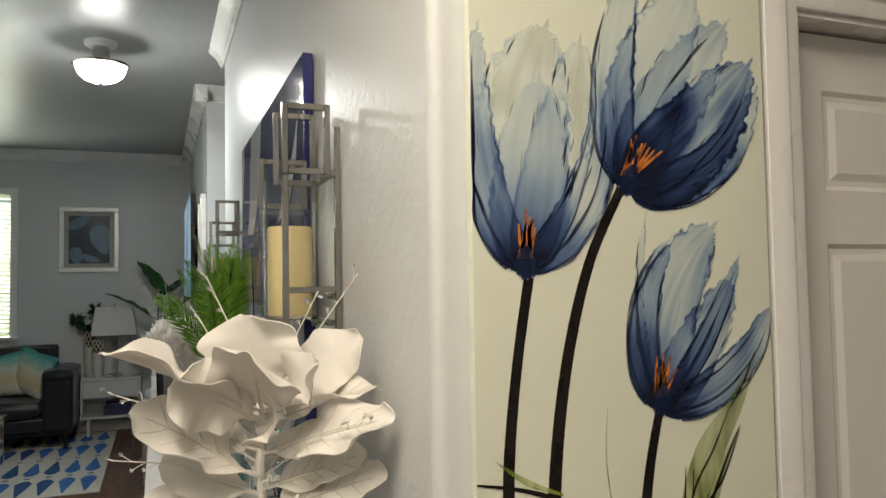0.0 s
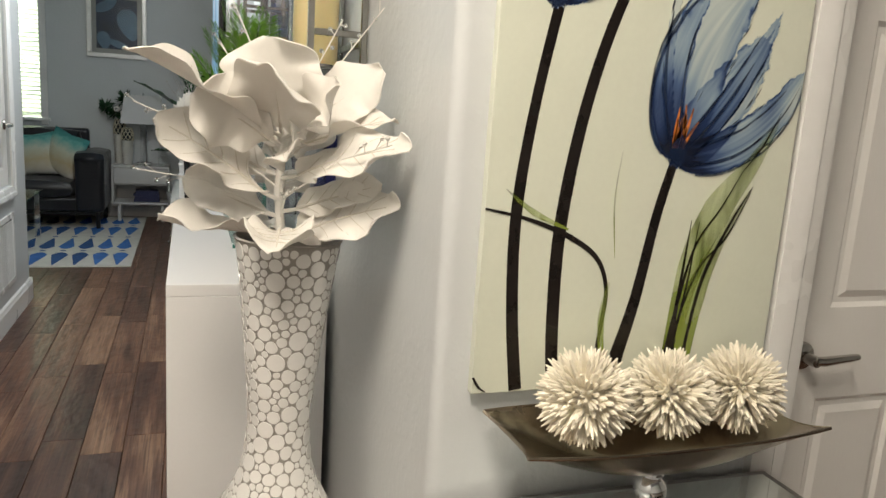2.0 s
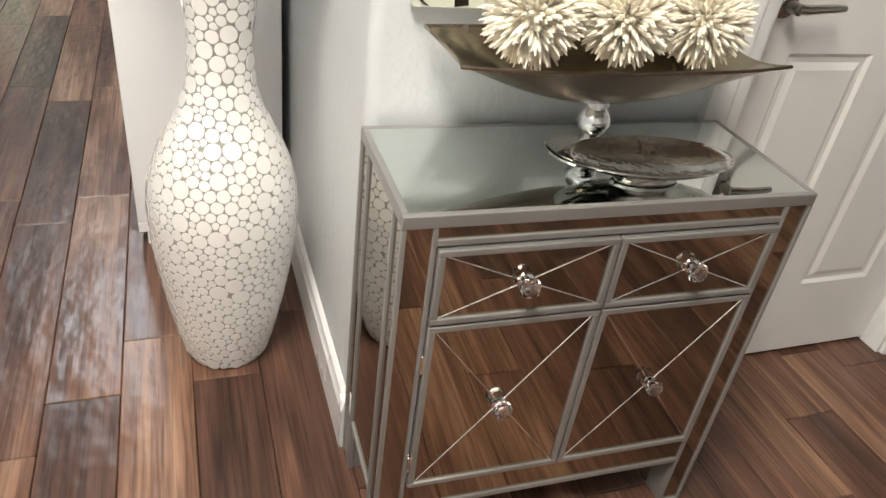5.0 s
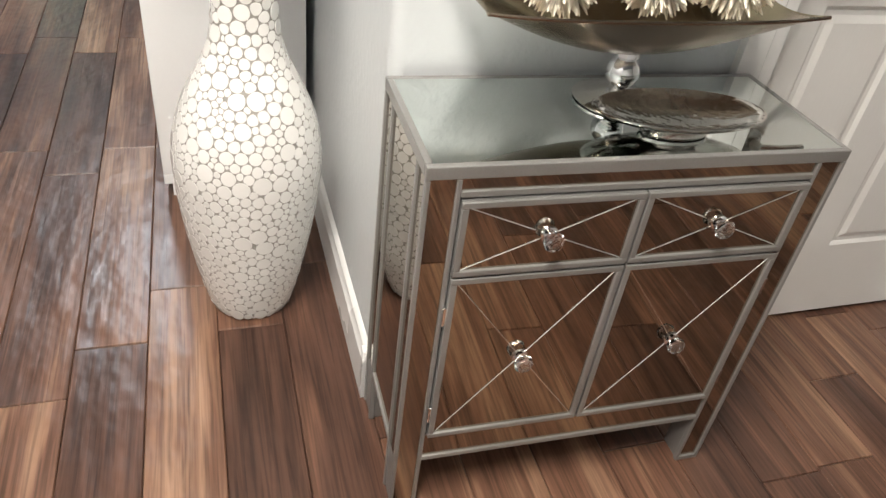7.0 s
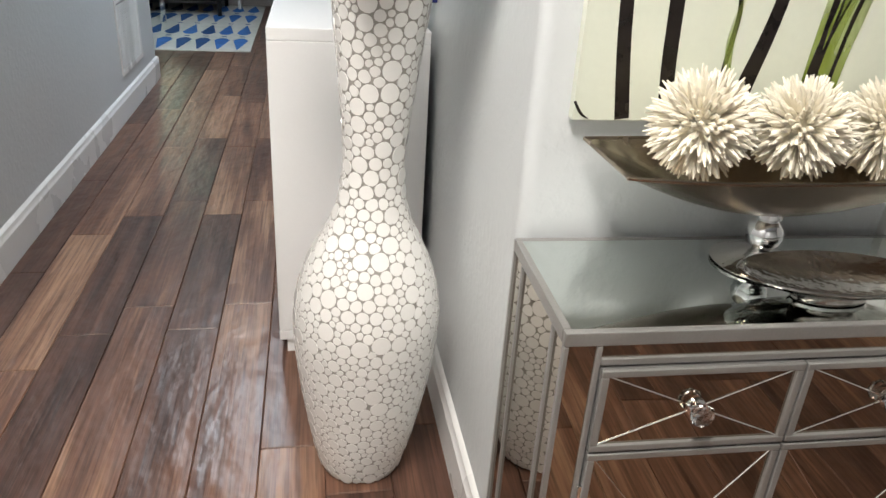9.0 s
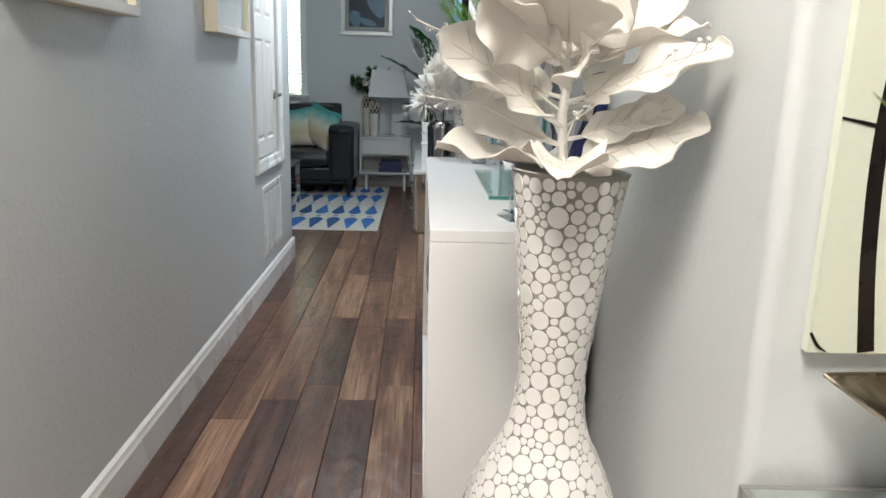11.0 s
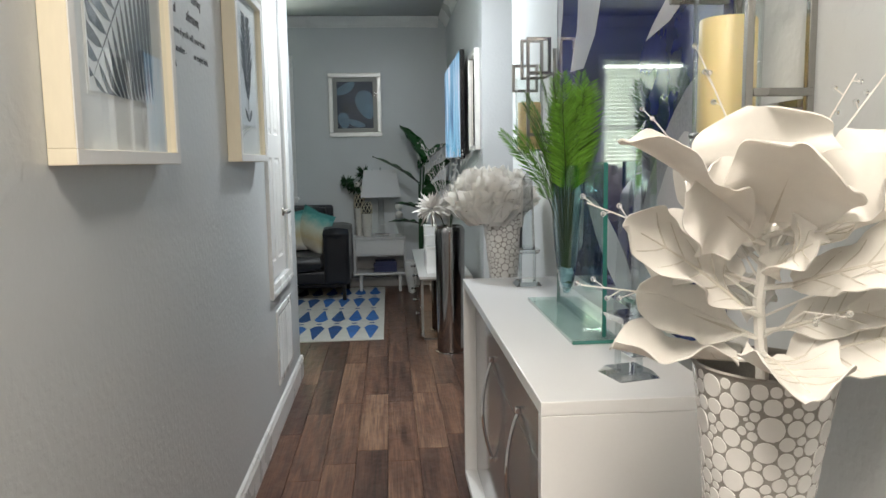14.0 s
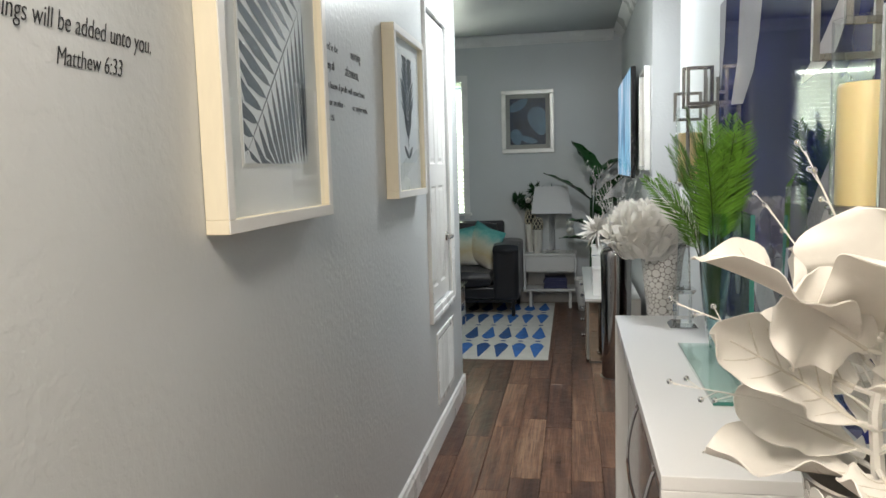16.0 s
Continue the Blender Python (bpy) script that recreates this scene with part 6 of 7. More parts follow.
def side_table():
    t = thing("side_table", "white wooden side table with a drawer and open shelf", "table", pose(0, 0, 0))
    x0, x1, y0, y1, zt = -1.022, -0.465, 7.13, 7.49, 0.585
    part("top", box(x0, x1, y0, y1, zt - 0.022, zt, bevel=0.003), WOODWHITE, t)
    for xa in (x0, x1 - 0.02):
        part("side_panel", box(xa, xa + 0.02, y0, y1, 0.185, zt - 0.0225, bevel=0.002), WOODWHITE, t)
    part("shelf", box(x0 + 0.0202, x1 - 0.0202, y0 + 0.005, y1, 0.185, 0.205), WOODWHITE, t)
    part("back_panel", box(x0 + 0.0202, x1 - 0.0202, y1 - 0.012, y1 - 0.002, 0.206, zt - 0.023), WOODWHITE, t)
    part("divider", box(x0 + 0.0202, x1 - 0.0202, y0 + 0.02, y1 - 0.013, 0.385, 0.397), WOODWHITE, t)
    d = part("drawer", box(x0 + 0.024, x1 - 0.024, y0 + 0.002, y0 + 0.018, 0.402, zt - 0.028, bevel=0.002), WOODWHITE, t)
    for xa in (x0 + 0.055, x1 - 0.085):
        for ya in (y0 + 0.03, y1 - 0.06):
            part("leg", box(xa, xa + 0.032, ya, ya + 0.032, 0.0, 0.1845, bevel=0.003), WOODWHITE, t)
    return t


WOODWHITE = mat("white_washed_wood", (0.60, 0.60, 0.59), 0.42, var=0.06, scale=3, fine=80, bump=0.05, stretch=(0.2, 1, 1))
side_table()
COVER = mat("navy_book_cover", (0.03, 0.035, 0.09), 0.5, var=0.2)
PAGES = mat("book_pages", (0.62, 0.60, 0.55), 0.8, var=0.1, fine=300, bump=0.1)
z = 0.2055
for i, (w, h, tw) in enumerate(((0.25, 0.028, 0), (0.24, 0.032, 3), (0.25, 0.026, -2), (0.22, 0.030, 4))):
    bk = thing("book", "navy hardback lying in a stack on the shelf", "book", pose(-0.69, 7.27, z, 0, 0, tw), group="books in the side table")
    for zz in (0.0, h - 0.003):
        part("cover", box(-w / 2, w / 2, -0.085, 0.085, zz, zz + 0.003), COVER, bk)
    part("spine", box(-w / 2, w / 2, -0.088, -0.0851, 0.0, h), COVER, bk)
    part("page_block", box(-w / 2 + 0.004, w / 2 - 0.004, -0.084, 0.081, 0.0032, h - 0.0032), PAGES, bk)
    z += h + 0.0005


def table_lamp():
    l = thing("table_lamp", "crystal column table lamp with a white tapered shade", "lamp", pose(-0.72, 7.28, 0.5852))
    part("base", box(-0.075, 0.075, -0.05, 0.05, 0, 0.03, bevel=0.006), CRYSTAL, l, "bright crystal foot", smooth=0)
    part("column", lathe([(0, 0.0305), (0.030, 0.0305), (0.030, 0.37), (0.036, 0.38), (0.036, 0.41), (0, 0.41)], 20), CRYSTAL, l)
    part("stem", tube([(0, 0, 0.411), (0, 0, 0.72)], 0.006, 8), CHROME, l)
    bm = bmesh.new()
    def ring(a, b, z):
        return [bm.verts.new((x, y, z)) for x, y in ((-a, -b), (a, -b), (a, b), (-a, b))]
    r = [ring(0.212, 0.14, 0.425), ring(0.172, 0.115, 0.712), ring(0.169, 0.112, 0.712), ring(0.209, 0.137, 0.425)]
    for i in range(4):
        a, b = r[i], r[(i + 1) % 4]
        for k in range(4):
            bm.faces.new((a[k], a[(k + 1) % 4], b[(k + 1) % 4], b[k]))
    part("shade", bm, mat("white_lamp_shade", (0.66, 0.66, 0.66), 0.75, var=0.03, fine=260, bump=0.08), l, "white fabric shade", smooth=0)
    part("finial", lathe([(0, 0.72), (0.009, 0.722), (0.006, 0.735), (0, 0.742)], 12), CHROME, l)
    return l


table_lamp()


def lattice_vase(x, y, h, label):
    v = thing("lattice_vase", label, "vase", pose(x, y, 0.5852), group="lattice-topped vases")
    cream = mat("cream_ceramic", (0.60, 0.58, 0.53), 0.3, var=0.05)
    r = 0.058
    zl = h * 0.66
    part("body", lathe([(0, 0), (r * 0.72, 0), (r * 0.8, 0.01), (r * 0.95, zl * 0.6), (r, zl), (r * 0.9, zl + 0.002), (0, zl + 0.002)], 28), cream, v)
    bm = bmesh.new()
    # shade in the hollow lattice top is coloured onto a solid core
    dark = mat("lattice_gap_shade", (0.02, 0.02, 0.02), 0.6)
    part("neck", lathe([(r * 0.86, zl), (r * 0.92, zl + (h - zl) * 0.4), (r * 0.62, h), (0, h)], 20), dark, v, "dark core standing for the shade in the lattice gaps")
    for s in (-1, 1):
        for k in range(9):
            pts = []
            for q in range(9):
                u = q / 8
                rr = r * (1.0 + 0.06 * math.sin(math.pi * u)) * (1 - 0.30 * u ** 3)
                a = 2 * math.pi * k / 9 + s * u * 1.3
                pts.append((rr * math.cos(a), rr * math.sin(a), zl + (h - zl) * u))
            add_tube(bm, pts, 0.0045, 5)
    part("lattice", bm, mat("gold_white_lattice", (0.62, 0.56, 0.42), 0.3, metal=0.3, var=0.15), v)
    return v


lattice_vase(-0.955, 7.38, 0.455, "tall cream vase with an openwork lattice top")
lattice_vase(-0.875, 7.27, 0.375, "cream vase with an openwork lattice top")
DKGREEN = mat("dark_green_leaf", (0.022, 0.065, 0.025), 0.32, var=0.3, scale=7, bump=0.05, island=0.2)


def posy():
    p = thing("succulent_posy", "dark green succulents with white blooms in a lattice vase", "plant", pose(-0.955, 7.38, 1.035))
    rng = random.Random(6)
    for c in ((-0.13, 0, 0.12), (0.06, 0, 0.22), (-0.04, -0.02, 0.06), (0.11, 0, 0.12)):
        st = part("stem", tube([(0, 0, 0), (c[0] * 0.6, c[1], c[2] * 0.7), c], 0.004, 5), DKGREEN, p)
        bm = bmesh.new()
        for i in range(60):
            d = Vector((rng.gauss(0, 1), rng.gauss(0, 1), rng.gauss(0.5, 0.8))).normalized()
            s = d.orthogonal().normalized() * 0.013
            o = Vector(c)
            ln = rng.uniform(0.07, 0.115)
            bm.faces.new([bm.verts.new(o + v) for v in (d * 0.004, d * ln * 0.5 + s, d * ln, d * ln * 0.5 - s)])
        part("rosette", bm, DKGREEN, st, smooth=0)
    for c in ((-0.02, -0.06, 0.11), (0.04, -0.06, 0.07), (0.06, -0.05, 0.14)):
        bm = bmesh.new()
        for i in range(22):
            a, e = rng.uniform(0, 6.28), rng.uniform(-0.5, 1.4)
            d = Vector((math.cos(a) * math.cos(e), math.sin(a) * math.cos(e), math.sin(e)))
            t = d.orthogonal().normalized() * 0.02
            b = d.cross(t)
            o = Vector(c) + d * 0.022
            bm.faces.new([bm.verts.new(o + v) for v in (-t, b, t + d * 0.008, -b)])
        part("bloom", bm, PETAL, p, "white bloom", smooth=0)
    return p


posy()
ch = thing("candle_holder", "clear glass holder with two white balls", "ornament", pose(-0.53, 7.24, 0.5852))
part("glass_block", box(-0.045, 0.045, -0.045, 0.045, 0, 0.19, bevel=0.003), SCLEAR, ch)
for i in range(2):
    part("ball", lathe([(0, -0.042), (0.024, -0.035), (0.041, -0.010), (0.041, 0.010), (0.024, 0.035), (0, 0.042)], 20), PETAL, ch, m=pose(0, 0, 0.233 + 0.085 * i))


def silver_picture():
    x0, x1, z0, z1 = -1.262, -0.69, 1.657, 2.34
    p = thing("framed_picture", "silver-framed blue abstract print on the end wall", "picture", pose(0, YFAR, 0))
    fw = 0.048
    for b in ((x0, x1, z0, z0 + fw), (x0, x1, z1 - fw, z1), (x0, x0 + fw, z0 + fw, z1 - fw), (x1 - fw, x1, z0 + fw, z1 - fw)):
        part("frame_side", box(b[0], b[1], -0.034, -0.002, b[2], b[3], bevel=0.007), SILVERLEAF, p)
    part("mat_board", box(x0 + fw, x1 - fw, -0.016, -0.010, z0 + fw, z1 - fw), mat("grey_mat", (0.42, 0.40, 0.38), 0.7, var=0.04), p)
    ax0, ax1, az0, az1 = x0 + 0.092, x1 - 0.092, z0 + 0.092, z1 - 0.092
    part("artwork", box(ax0, ax1, -0.0185, -0.0165, az0, az1), mat("slate_blue_print", (0.020, 0.032, 0.068), 0.4, var=0.6, scale=5, fine=20, bump=0), p)
    blue = mat("pale_blue_print", (0.12, 0.21, 0.31), 0.4, var=0.35, scale=9, bump=0)
    for cx, cz, rx, rz, rot in ((-0.86, 2.0, 0.10, 0.16, 0.3), (-1.08, 2.17, 0.12, 0.05, 0.5), (-1.10, 1.83, 0.06, 0.09, 0.2), (-0.97, 1.80, 0.10, 0.035, -0.3)):
        bm = bmesh.new()
        pts = []
        for i in range(24):
            t = 2 * math.pi * i / 24
            u, v = rx * math.cos(t) * (1 + 0.25 * math.sin(t)), rz * math.sin(t)
            pts.append((min(max(cx + u * math.cos(rot) - v * math.sin(rot), ax0), ax1), min(max(cz + u * math.sin(rot) + v * math.cos(rot), az0), az1)))
        bm.faces.new([bm.verts.new((a, -0.0188 - 0.0002 * rx, b)) for a, b in pts])
        part("painted_shape", bm, blue, p, smooth=0)
    bm = bmesh.new()
    bm.faces.new([bm.verts.new(v) for v in ((x0 + fw, -0.022, z0 + fw), (x1 - fw, -0.022, z0 + fw), (x1 - fw, -0.022, z1 - fw), (x0 + fw, -0.022, z1 - fw))])
    part("glazing", bm, PANE, p, smooth=0)
    return p


silver_picture()


def rug():
    r = thing("area_rug", "cream rug with rows of blue triangles", "rug", pose(0, 0, 0.0005))
    x0, x1, y0, y1 = -3.1, -0.70, 4.99, 7.42
    part("rug_body", box(x0, x1, y0, y1, 0, 0.009, bevel=0.003), mat("cream_rug_pile", (0.56, 0.55, 0.51), 0.95, var=0.10, scale=12, fine=400, bump=0.5), r)
    blues = [mat("blue_rug_%s" % nm, c, 0.95, var=0.25, scale=10, fine=400, bump=0.4) for nm, c in (("bright", (0.035, 0.14, 0.42)), ("mid", (0.02, 0.075, 0.22)), ("navy", (0.013, 0.028, 0.075)))]
    rng = random.Random(2)
    pitch = 0.150
    # ya is the pointed end of a row, yb the broad one
    for ya, yb in ((5.045, 5.52), (6.145, 5.665), (6.32, 6.78), (7.37, 6.93)):
        xx = x1 - 0.105
        while xx > -2.6:
            m = blues[0] if xx > -1.0 else blues[min(2, int(rng.random() * 1.7 + (-1.0 - xx) * 1.3))]
            sg = 1 if yb > ya else -1
            bm = bmesh.new()
            tri = ((xx - 0.061, yb - sg * 0.10), (xx - 0.030, yb - sg * 0.02), (xx, yb), (xx + 0.030, yb - sg * 0.02), (xx + 0.061, yb - sg * 0.10), (xx + 0.006, ya), (xx - 0.006, ya))
            bm.faces.new([bm.verts.new((a_, b_, 0.0096)) for a_, b_ in tri])
            part("triangle", bm, m, r, smooth=0)
            xx -= pitch
    for yb in (5.592, 6.232, 6.855):
        xx = x1 - 0.105
        while xx > -2.6:
            bm = bmesh.new()
            bm.faces.new([bm.verts.new((xx + a_, yb + b_, 0.0096)) for a_, b_ in ((-0.021, -0.018), (0.021, -0.018), (0.021, 0.018), (-0.021, 0.018))])
            part("dash", bm, blues[1], r, smooth=0)
            xx -= pitch
    return r


rug()


def coffee_table():
    t = thing("coffee_table", "glass-topped coffee table with chrome legs", "table", pose(0, 0, 0))
    x0, x1, y0, y1, zt = -2.45, -1.50, 5.45, 6.25, 0.43
    part("glass_top", box(x0, x1, y0, y1, zt - 0.012, zt, bevel=0.002), AQUAGLASS, t, "clear glass top")
    part("top_edge", box(x1 - 0.002, x1 + 0.001, y0, y1, zt - 0.011, zt - 0.001), EDGE, t)
    for xa in (x0 + 0.02, x1 - 0.06):
        for ya in (y0 + 0.02, y1 - 0.06):
            part("leg", box(xa, xa + 0.04, ya, ya + 0.04, 0.0105, zt - 0.0125, bevel=0.002), CHROME, t)
    return t


coffee_table()


def tv():
    t = thing("television", "flat television on the wall showing a blue picture", "television", pose(XLIV, 0, 0))
    y0, y1, z0, z1 = 5.20, 6.72, 1.395, 2.245
    part("bracket", box(-0.05, -0.002, 5.75, 6.15, 1.65, 2.0), DARKMETAL, t)
    part("housing", box(-0.088, -0.050, y0, y1, z0, z1, bevel=0.005), mat("tv_black", (0.008, 0.008, 0.01), 0.25, var=0.1), t)
    m, n, l, b = node_mat("tv_picture")
    tc, mp, nz, rp = (n.new("ShaderNode" + k) for k in ("TexCoord", "Mapping", "TexNoise", "ValToRGB"))
    mp.inputs["Scale"].default_value = (1, 3.2, 0.8)
    nz.inputs["Scale"].default_value = 1.6
    l.new(tc.outputs["Object"], mp.inputs[0])
    l.new(mp.outputs[0], nz.inputs["Vector"])
    l.new(nz.outputs[0], rp.inputs[0])
    e = rp.color_ramp.elements
    e[0].position, e[0].color = 0.36, (0.02, 0.10, 0.26, 1)
    e[1].position, e[1].color = 0.68, (0.62, 0.60, 0.72, 1)
    k = e.new(0.5)
    k.color = (0.16, 0.42, 0.62, 1)
    b.inputs["Base Color"].default_value = (0.01, 0.01, 0.012, 1)
    b.inputs["Roughness"].default_value = 0.15
    l.new(rp.outputs[0], b.inputs["Emission Color"])
    b.inputs["Emission Strength"].default_value = 0.9
    part("screen", box(-0.0895, -0.0882, y0 + 0.012, y1 - 0.012, z0 + 0.016, z1 - 0.012), m, t, "lit screen")
    return t


tv()


def wall_frame(ya, yb, za, zb, label):
    f = thing("wall_mirror", label, "mirror", pose(XLIV, 0, 0), group="narrow mirrors beside the television")
    for b in ((ya, yb, za, za + 0.03), (ya, yb, zb - 0.03, zb), (ya, ya + 0.03, za + 0.03, zb - 0.03), (yb - 0.03, yb, za + 0.03, zb - 0.03)):
        part("frame_side", box(-0.040, -0.002, b[0], b[1], b[2], b[3], bevel=0.004), SILVERLEAF, f)
    part("mirror_glass", box(-0.022, -0.016, ya + 0.03, yb - 0.03, za + 0.03, zb - 0.03), MIRROR, f)
    return f


wall_frame(4.62, 5.06, 1.46, 2.17, "silver-framed mirror beside the television")


def tv_stand():
    s = thing("tv_stand", "mirrored silver television stand with drawers", "cabinet", pose(0, 0, 0))
    x0, x1, y0, y1, zt = -0.415, -0.004, 4.93, 6.75, 0.50
    part("body", box(x0 + 0.012, x1, y0 + 0.012, y1, 0.03, zt - 0.02), SILVERWOOD, s)
    part("top", box(x0, x1, y0, y1, zt - 0.0195, zt, bevel=0.003), WHITEFRAME, s)
    part("end_mirror", box(x0 + 0.03, x1 - 0.14, y0 + 0.004, y0 + 0.0115, 0.02, zt - 0.03), MIRROR, s)
    part("end_panel", box(x1 - 0.139, x1, y0 + 0.002, y0 + 0.0115, 0.0, zt - 0.021), WHITEFRAME, s)
    for i in range(3):
        for j in range(2):
            ya = y0 + 0.03 + i * 0.60
            d = part("drawer", box(x0 + 0.002, x0 + 0.0115, ya, ya + 0.58, 0.05 + j * 0.22, 0.255 + j * 0.22, bevel=0.002), MIRROR, s)
            part("knob", lathe([(0, 0.028), (0.012, 0.024), (0.014, 0.016), (0.006, 0.006), (0.008, 0.0), (0, 0)], 10), CHROME, d, m=pose(x0 + 0.002, ya + 0.29, 0.15 + j * 0.22, 0, -90, 0))
    part("plinth", box(x0 + 0.03, x1, y0 + 0.02, y1 - 0.02, 0, 0.03), SILVERWOOD, s)
    return s


tv_stand()
for i, (yy, h) in enumerate(((5.12, 0.20), (5.30, 0.27), (5.46, 0.34))):
    b = thing("pillar_block", "white stepped ornament block on the television stand", "ornament", pose(-0.30, yy, 0.5005), group="white blocks")
    part("block", box(-0.05, 0.05, -0.05, 0.05, 0, h, bevel=0.004), WHITEFRAME, b)
    part("block_cap", box(-0.056, 0.056, -0.056, 0.056, h + 0.0002, h + 0.016, bevel=0.003), WHITEFRAME, b)


def silver_vase():
    v = thing("cylinder_vase", "tall polished silver cylinder floor vase", "vase", pose(-0.205, 4.58, 0))
    part("body", lathe(smooth_profile([(0.098, 0.0), (0.100, 0.01), (0.101, 0.30), (0.104, 0.70), (0.108, 0.86), (0.108, 0.89), (0.098, 0.915), (0.086, 0.925)], 3) + [(0.082, 0.92), (0.080, 0.80), (0, 0.79)], 48), mat("smoked_chrome", (0.36, 0.34, 0.33), 0.08, metal=1.0, var=0.04, bump=0, rvar=0.03), v)
    part("base_ring", lathe([(0.0, 0.001), (0.112, 0.001), (0.112, 0.010), (0.1005, 0.014), (0, 0.014)], 40), CHROME, v)
    return v


silver_vase()


def peony():
    p = thing("white_peony", "large white artificial peony in a pebbled floor vase", "flower", pose(-0.145, 2.66, 1.14))
    part("stem", tube([(0.02, 0, -0.25), (0.01, 0, 0.0), (0, 0, 0.06)], 0.007, 6), DKGREEN, p)
    white = mat("white_silk_petal", (0.95, 0.94, 0.92), 0.6, var=0.03, scale=9, bump=0.08)
    pn, pl = white.node_tree.nodes, white.node_tree.links
    tl, mx = pn.new("ShaderNodeBsdfTranslucent"), pn.new("ShaderNodeMixShader")
    tl.inputs[0].default_value = (0.96, 0.95, 0.92, 1)
    mx.inputs[0].default_value = 0.55
    pl.new(pn["Principled BSDF"].outputs[0], mx.inputs[1])
    pl.new(tl.outputs[0], mx.inputs[2])
    pl.new(mx.outputs[0], pn["Material Output"].inputs[0])
    rng = random.Random(31)
    for c, r, cnt in ((Vector((-0.055, -0.06, 0.055)), 0.148, 70), (Vector((0.05, 0.07, 0.065)), 0.130, 46)):
        for i in range(cnt):
            # cupped, ruffled petals laid like scales over a ball, free edges lifting outwards
            zz = 1 - 1.62 * (i + 0.5) / cnt
            a = 2.39996 * i + rng.uniform(-0.2, 0.2)
            q = math.sqrt(max(0.0, 1 - zz * zz))
            nrm = Vector((q * math.cos(a), q * math.sin(a), zz * 0.86))
            tang = Vector((-math.sin(a), math.cos(a), 0))
            up = (Vector((0, 0, 1)) - nrm * nrm.z).normalized() * (1 if zz < 0.85 else 0.6)
            size, ph, lift = r * rng.uniform(0.55, 0.78), rng.uniform(0, 6), rng.uniform(0.04, 0.26)
            def f(u, v):
                s_ = v * 2 - 1
                w = size * 0.72 * (0.40 + 0.60 * math.sin(math.pi * min(0.90, 0.10 + 0.62 * u)))
                return c + nrm * r * (0.80 + lift * u * u + 0.10 * s_ * s_ * u + 0.085 * math.sin(8 * s_ + ph) * u * u) + tang * s_ * w + up * size * (u - 0.45)
            part("petal", grid(7, 11, f, both=0.0010), white, p, smooth=70)
    return p


peony()


def dahlia_and_twigs():
    p = thing("dahlia_arrangement", "white spiky dahlias with silvery twigs in the silver vase", "flower", pose(-0.205, 4.58, 0.93))
    white = mat("dahlia_petal", (0.72, 0.69, 0.65), 0.6, var=0.06)
    rng = random.Random(14)
    for c, r in (((-0.13, -0.06, 0.12), 0.15), ((0.02, -0.05, 0.16), 0.13), ((0.05, 0.09, 0.12), 0.12)):
        st = part("stem", tube([(0, 0, -0.12), (c[0] * 0.5, c[1] * 0.5, c[2] * 0.5), c], 0.004, 5), DKGREEN, p)
        bm = bmesh.new()
        for i in range(190):
            d = Vector((rng.gauss(0, 1), rng.gauss(0, 1), rng.gauss(0.35, 0.9))).normalized()
            sd = d.orthogonal().normalized() * 0.009
            o = Vector(c)
            ln = r * rng.uniform(0.6, 1.05)
            bm.faces.new([bm.verts.new(o + v) for v in (d * 0.01, d * ln * 0.6 + sd, d * ln + Vector((0, 0, -0.01)), d * ln * 0.6 - sd)])
        part("dahlia_bloom", bm, white, st, "shaggy white bloom", smooth=0)
    silver = mat("silver_twig", (0.55, 0.54, 0.52), 0.4, metal=0.5, var=0.2)
    for i in range(15):
        a = rng.uniform(0, 6.28)
        lean = rng.uniform(0.05, 0.32)
        h = rng.uniform(0.38, 0.62)
        pts = [Vector((0, 0, -0.1))]
        for k in range(1, 6):
            u = k / 5
            pts.append(Vector((math.cos(a) * lean * u ** 1.4 + rng.uniform(-0.008, 0.008), math.sin(a) * lean * u ** 1.4 + rng.uniform(-0.008, 0.008), h * u)))
        bm = bmesh.new()
        add_tube(bm, pts, [0.003, 0.0028, 0.0024, 0.002, 0.0016, 0.001], 5)
        for k in range(12):
            u = rng.uniform(0.4, 1.0) * 5
            j = min(4, int(u))
            q = pts[j].lerp(pts[j + 1], u - j)
            e = q + Vector((rng.uniform(-0.03, 0.03), rng.uniform(-0.03, 0.03), rng.uniform(0.0, 0.04)))
            add_tube(bm, [q, e], 0.0011, 4)
            bmesh.ops.create_icosphere(bm, subdivisions=1, radius=0.005, matrix=Matrix.Translation(e))
        part("twig", bm, silver, p, "frosted silver twig")
    return p


dahlia_and_twigs()


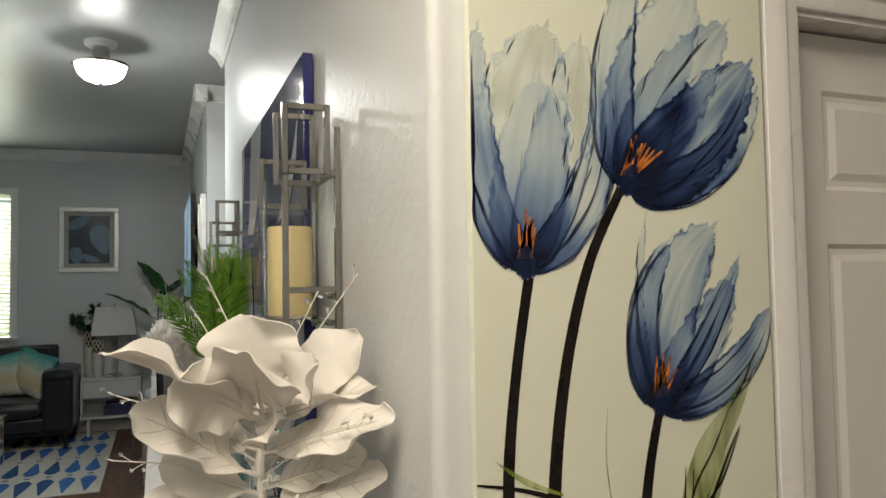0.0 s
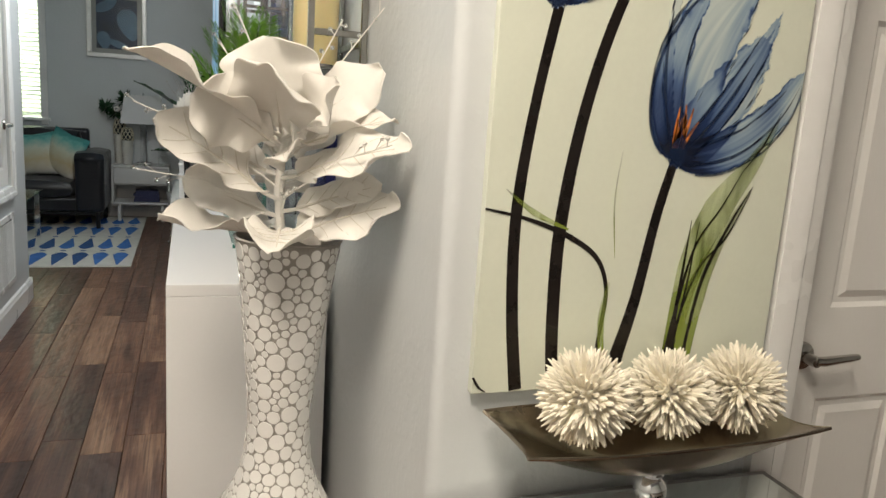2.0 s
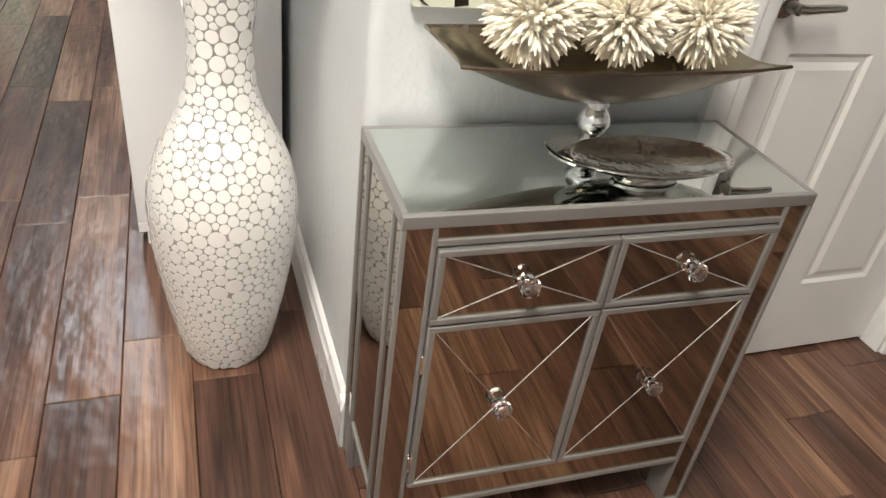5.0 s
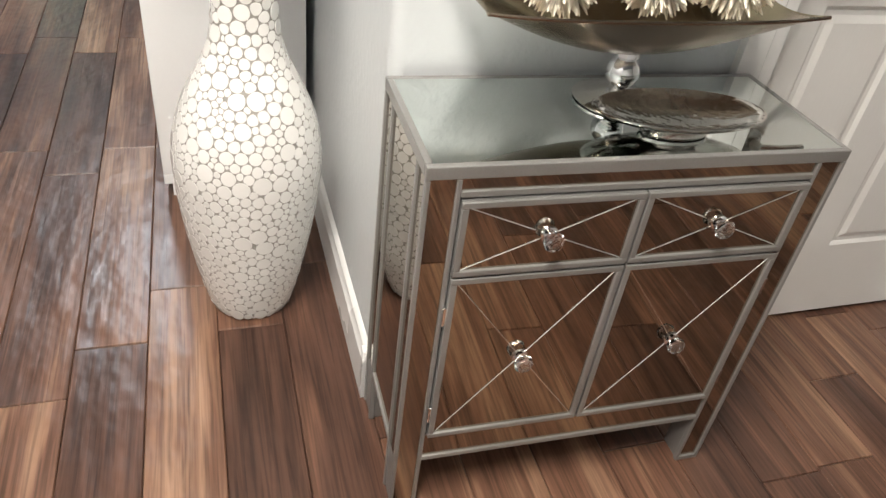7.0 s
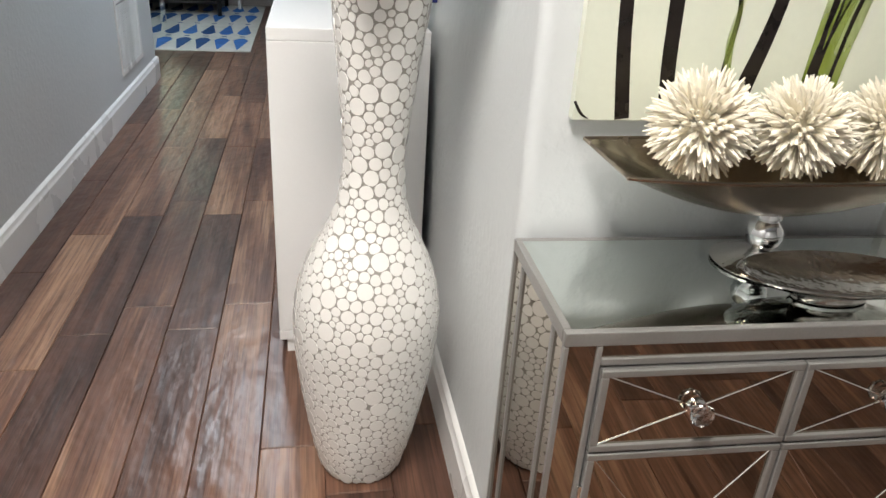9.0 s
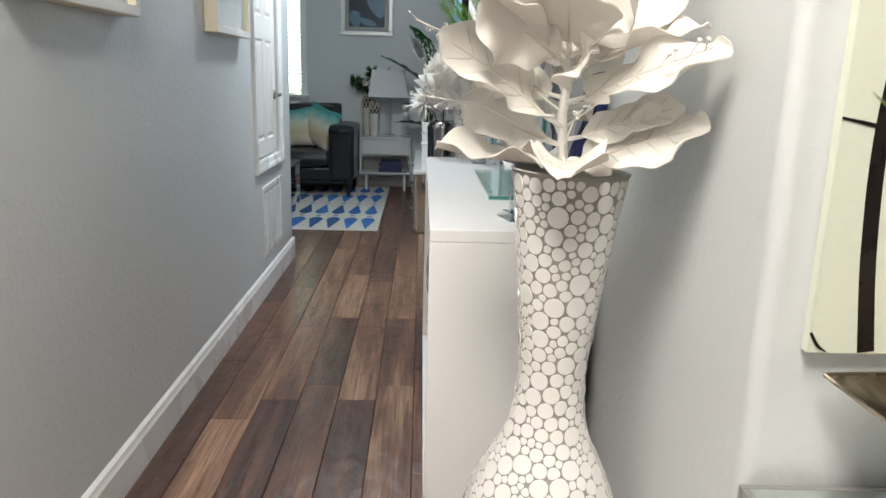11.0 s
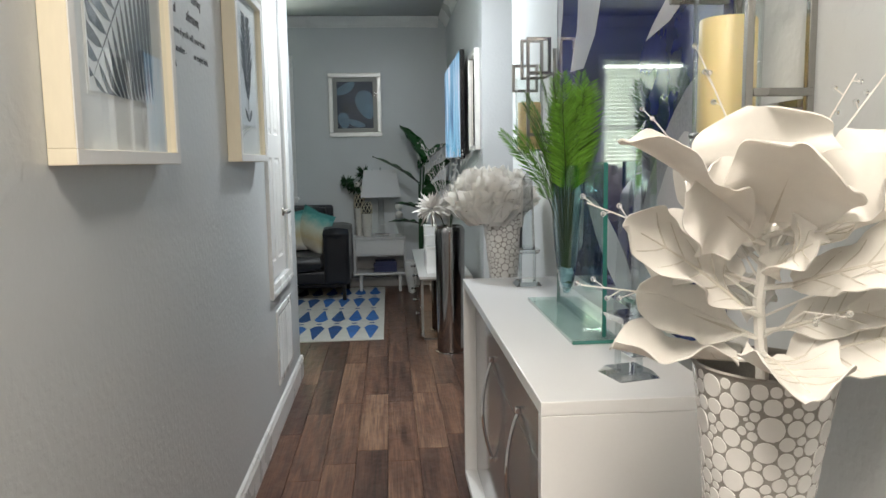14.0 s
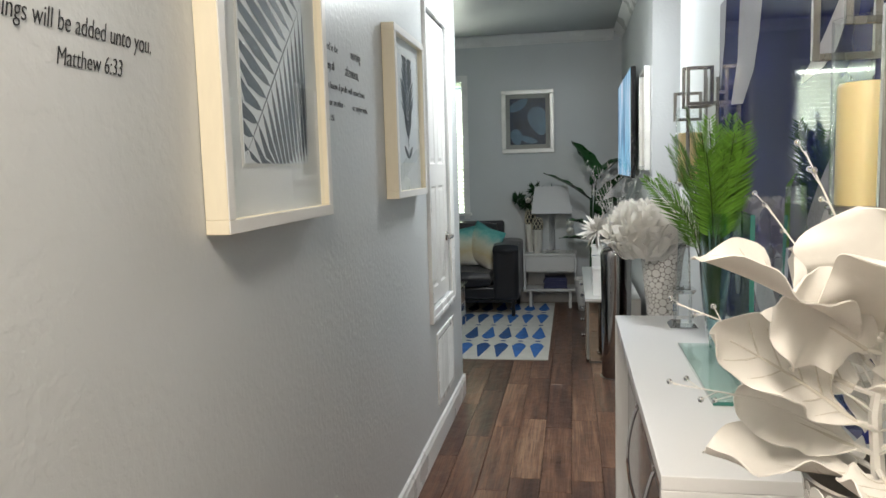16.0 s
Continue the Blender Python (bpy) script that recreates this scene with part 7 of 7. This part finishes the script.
def banana_plant():
    p = thing("banana_plant", "tall dark green broad-leaved plant in the room corner", "plant", pose(-0.32, 7.10, 0))
    part("pot", lathe([(0, 0), (0.13, 0), (0.17, 0.30), (0.175, 0.33), (0.16, 0.33), (0.155, 0.30), (0, 0.29)], 32), WHITEFRAME, p, "white planter")
    big = mat("banana_leaf", (0.020, 0.085, 0.022), 0.30, var=0.35, scale=5, fine=40, bump=0.15)
    specs = ((0.06, -0.10, 1.36, 0.50, 0.22, 55, 62), (0.02, -0.05, 1.30, 0.46, 0.26, -75, 48), (0.00, -0.10, 1.15, 0.55, 0.13, 84, 40), (0.08, -0.2, 0.86, 0.34, 0.17, 95, 26), (0.10, -0.20, 1.0, 0.44, 0.22, -150, 35), (0.02, 0.0, 0.72, 0.34, 0.12, 85, 14), (0.10, 0.1, 1.12, 0.46, 0.22, -120, 50))
    for i, (dx, dy, h, ln, wd, yaw, pit) in enumerate(specs):
        q = Vector((dx, dy, h))
        st = part("stalk", tube([(0, 0, 0.28), (dx * 0.35, dy * 0.35, h * 0.6), q], [0.014, 0.011, 0.007], 7), DKGREEN, p)
        def f(u, v, ln=ln, wd=wd):
            s = v * 2 - 1
            w = wd * 0.62 * math.sin(math.pi * min(0.985, 0.05 + 0.95 * u) ** 0.85) ** 0.7
            return Vector((s * w, ln * u, 0.35 * abs(s) * w - 0.16 * ln * u * u + 0.008 * math.sin(u * 22 + s * 2) * abs(s)))
        part("leaf_blade", grid(16, 8, f, both=0.0012), big, st, m=Matrix.Translation(q) @ Euler((radians(pit), 0, radians(yaw))).to_matrix().to_4x4(), smooth=60)
    return p


banana_plant()

# ---- hardwood planks ----
PW = 0.1482
SEAM0 = -0.369
BOARD = 0.856                       # every board is as long; the courses are shifted
SHIFT = {-4: 0.075, -3: 0.225, -2: 0.085, -1: 0.222, 0: 0.397, 1: 0.235}


def plank_field():
    floor = bpy.data.objects["floor"]
    rng = random.Random(21)
    cache = {}
    rest = bmesh.new()
    count = 0
    k0, k1 = int((-4.7 - SEAM0) // PW), int((3.3 - SEAM0) // PW) + 1
    for k in range(k0, k1):
        xa = SEAM0 + k * PW
        first = SHIFT.get(k, rng.uniform(0, BOARD)) - 5 * BOARD
        for j in range(16):
            ya, yb = max(-3.3, first + j * BOARD), min(7.6, first + (j + 1) * BOARD)
            if yb - ya < 0.02:
                continue
            if -1.5 < xa < 1.75 and -1.6 < (ya + yb) / 2 < 6.6 and count < 300:
                key = round(yb - ya, 3)
                if key not in cache:
                    cache[key] = mesh_of("plank", box(0.0006, PW - 0.0006, 0.0006, key - 0.0006, -0.012, 0.0, bevel=0.0022, seg=1), PLANK, smooth=0)
                o = new("plank", cache[key])
                o.parent = floor
                o.matrix_basis = pose(xa, ya, rng.uniform(-0.0006, 0.0))
                count += 1
            else:
                add_box(rest, xa + 0.0006, xa + PW - 0.0006, ya + 0.0006, yb - 0.0006, -0.012, -0.0008)
    tagged(part("plank_field", rest, PLANK, floor, "hardwood boards further off", smooth=0), kind="stuff")


plank_field()
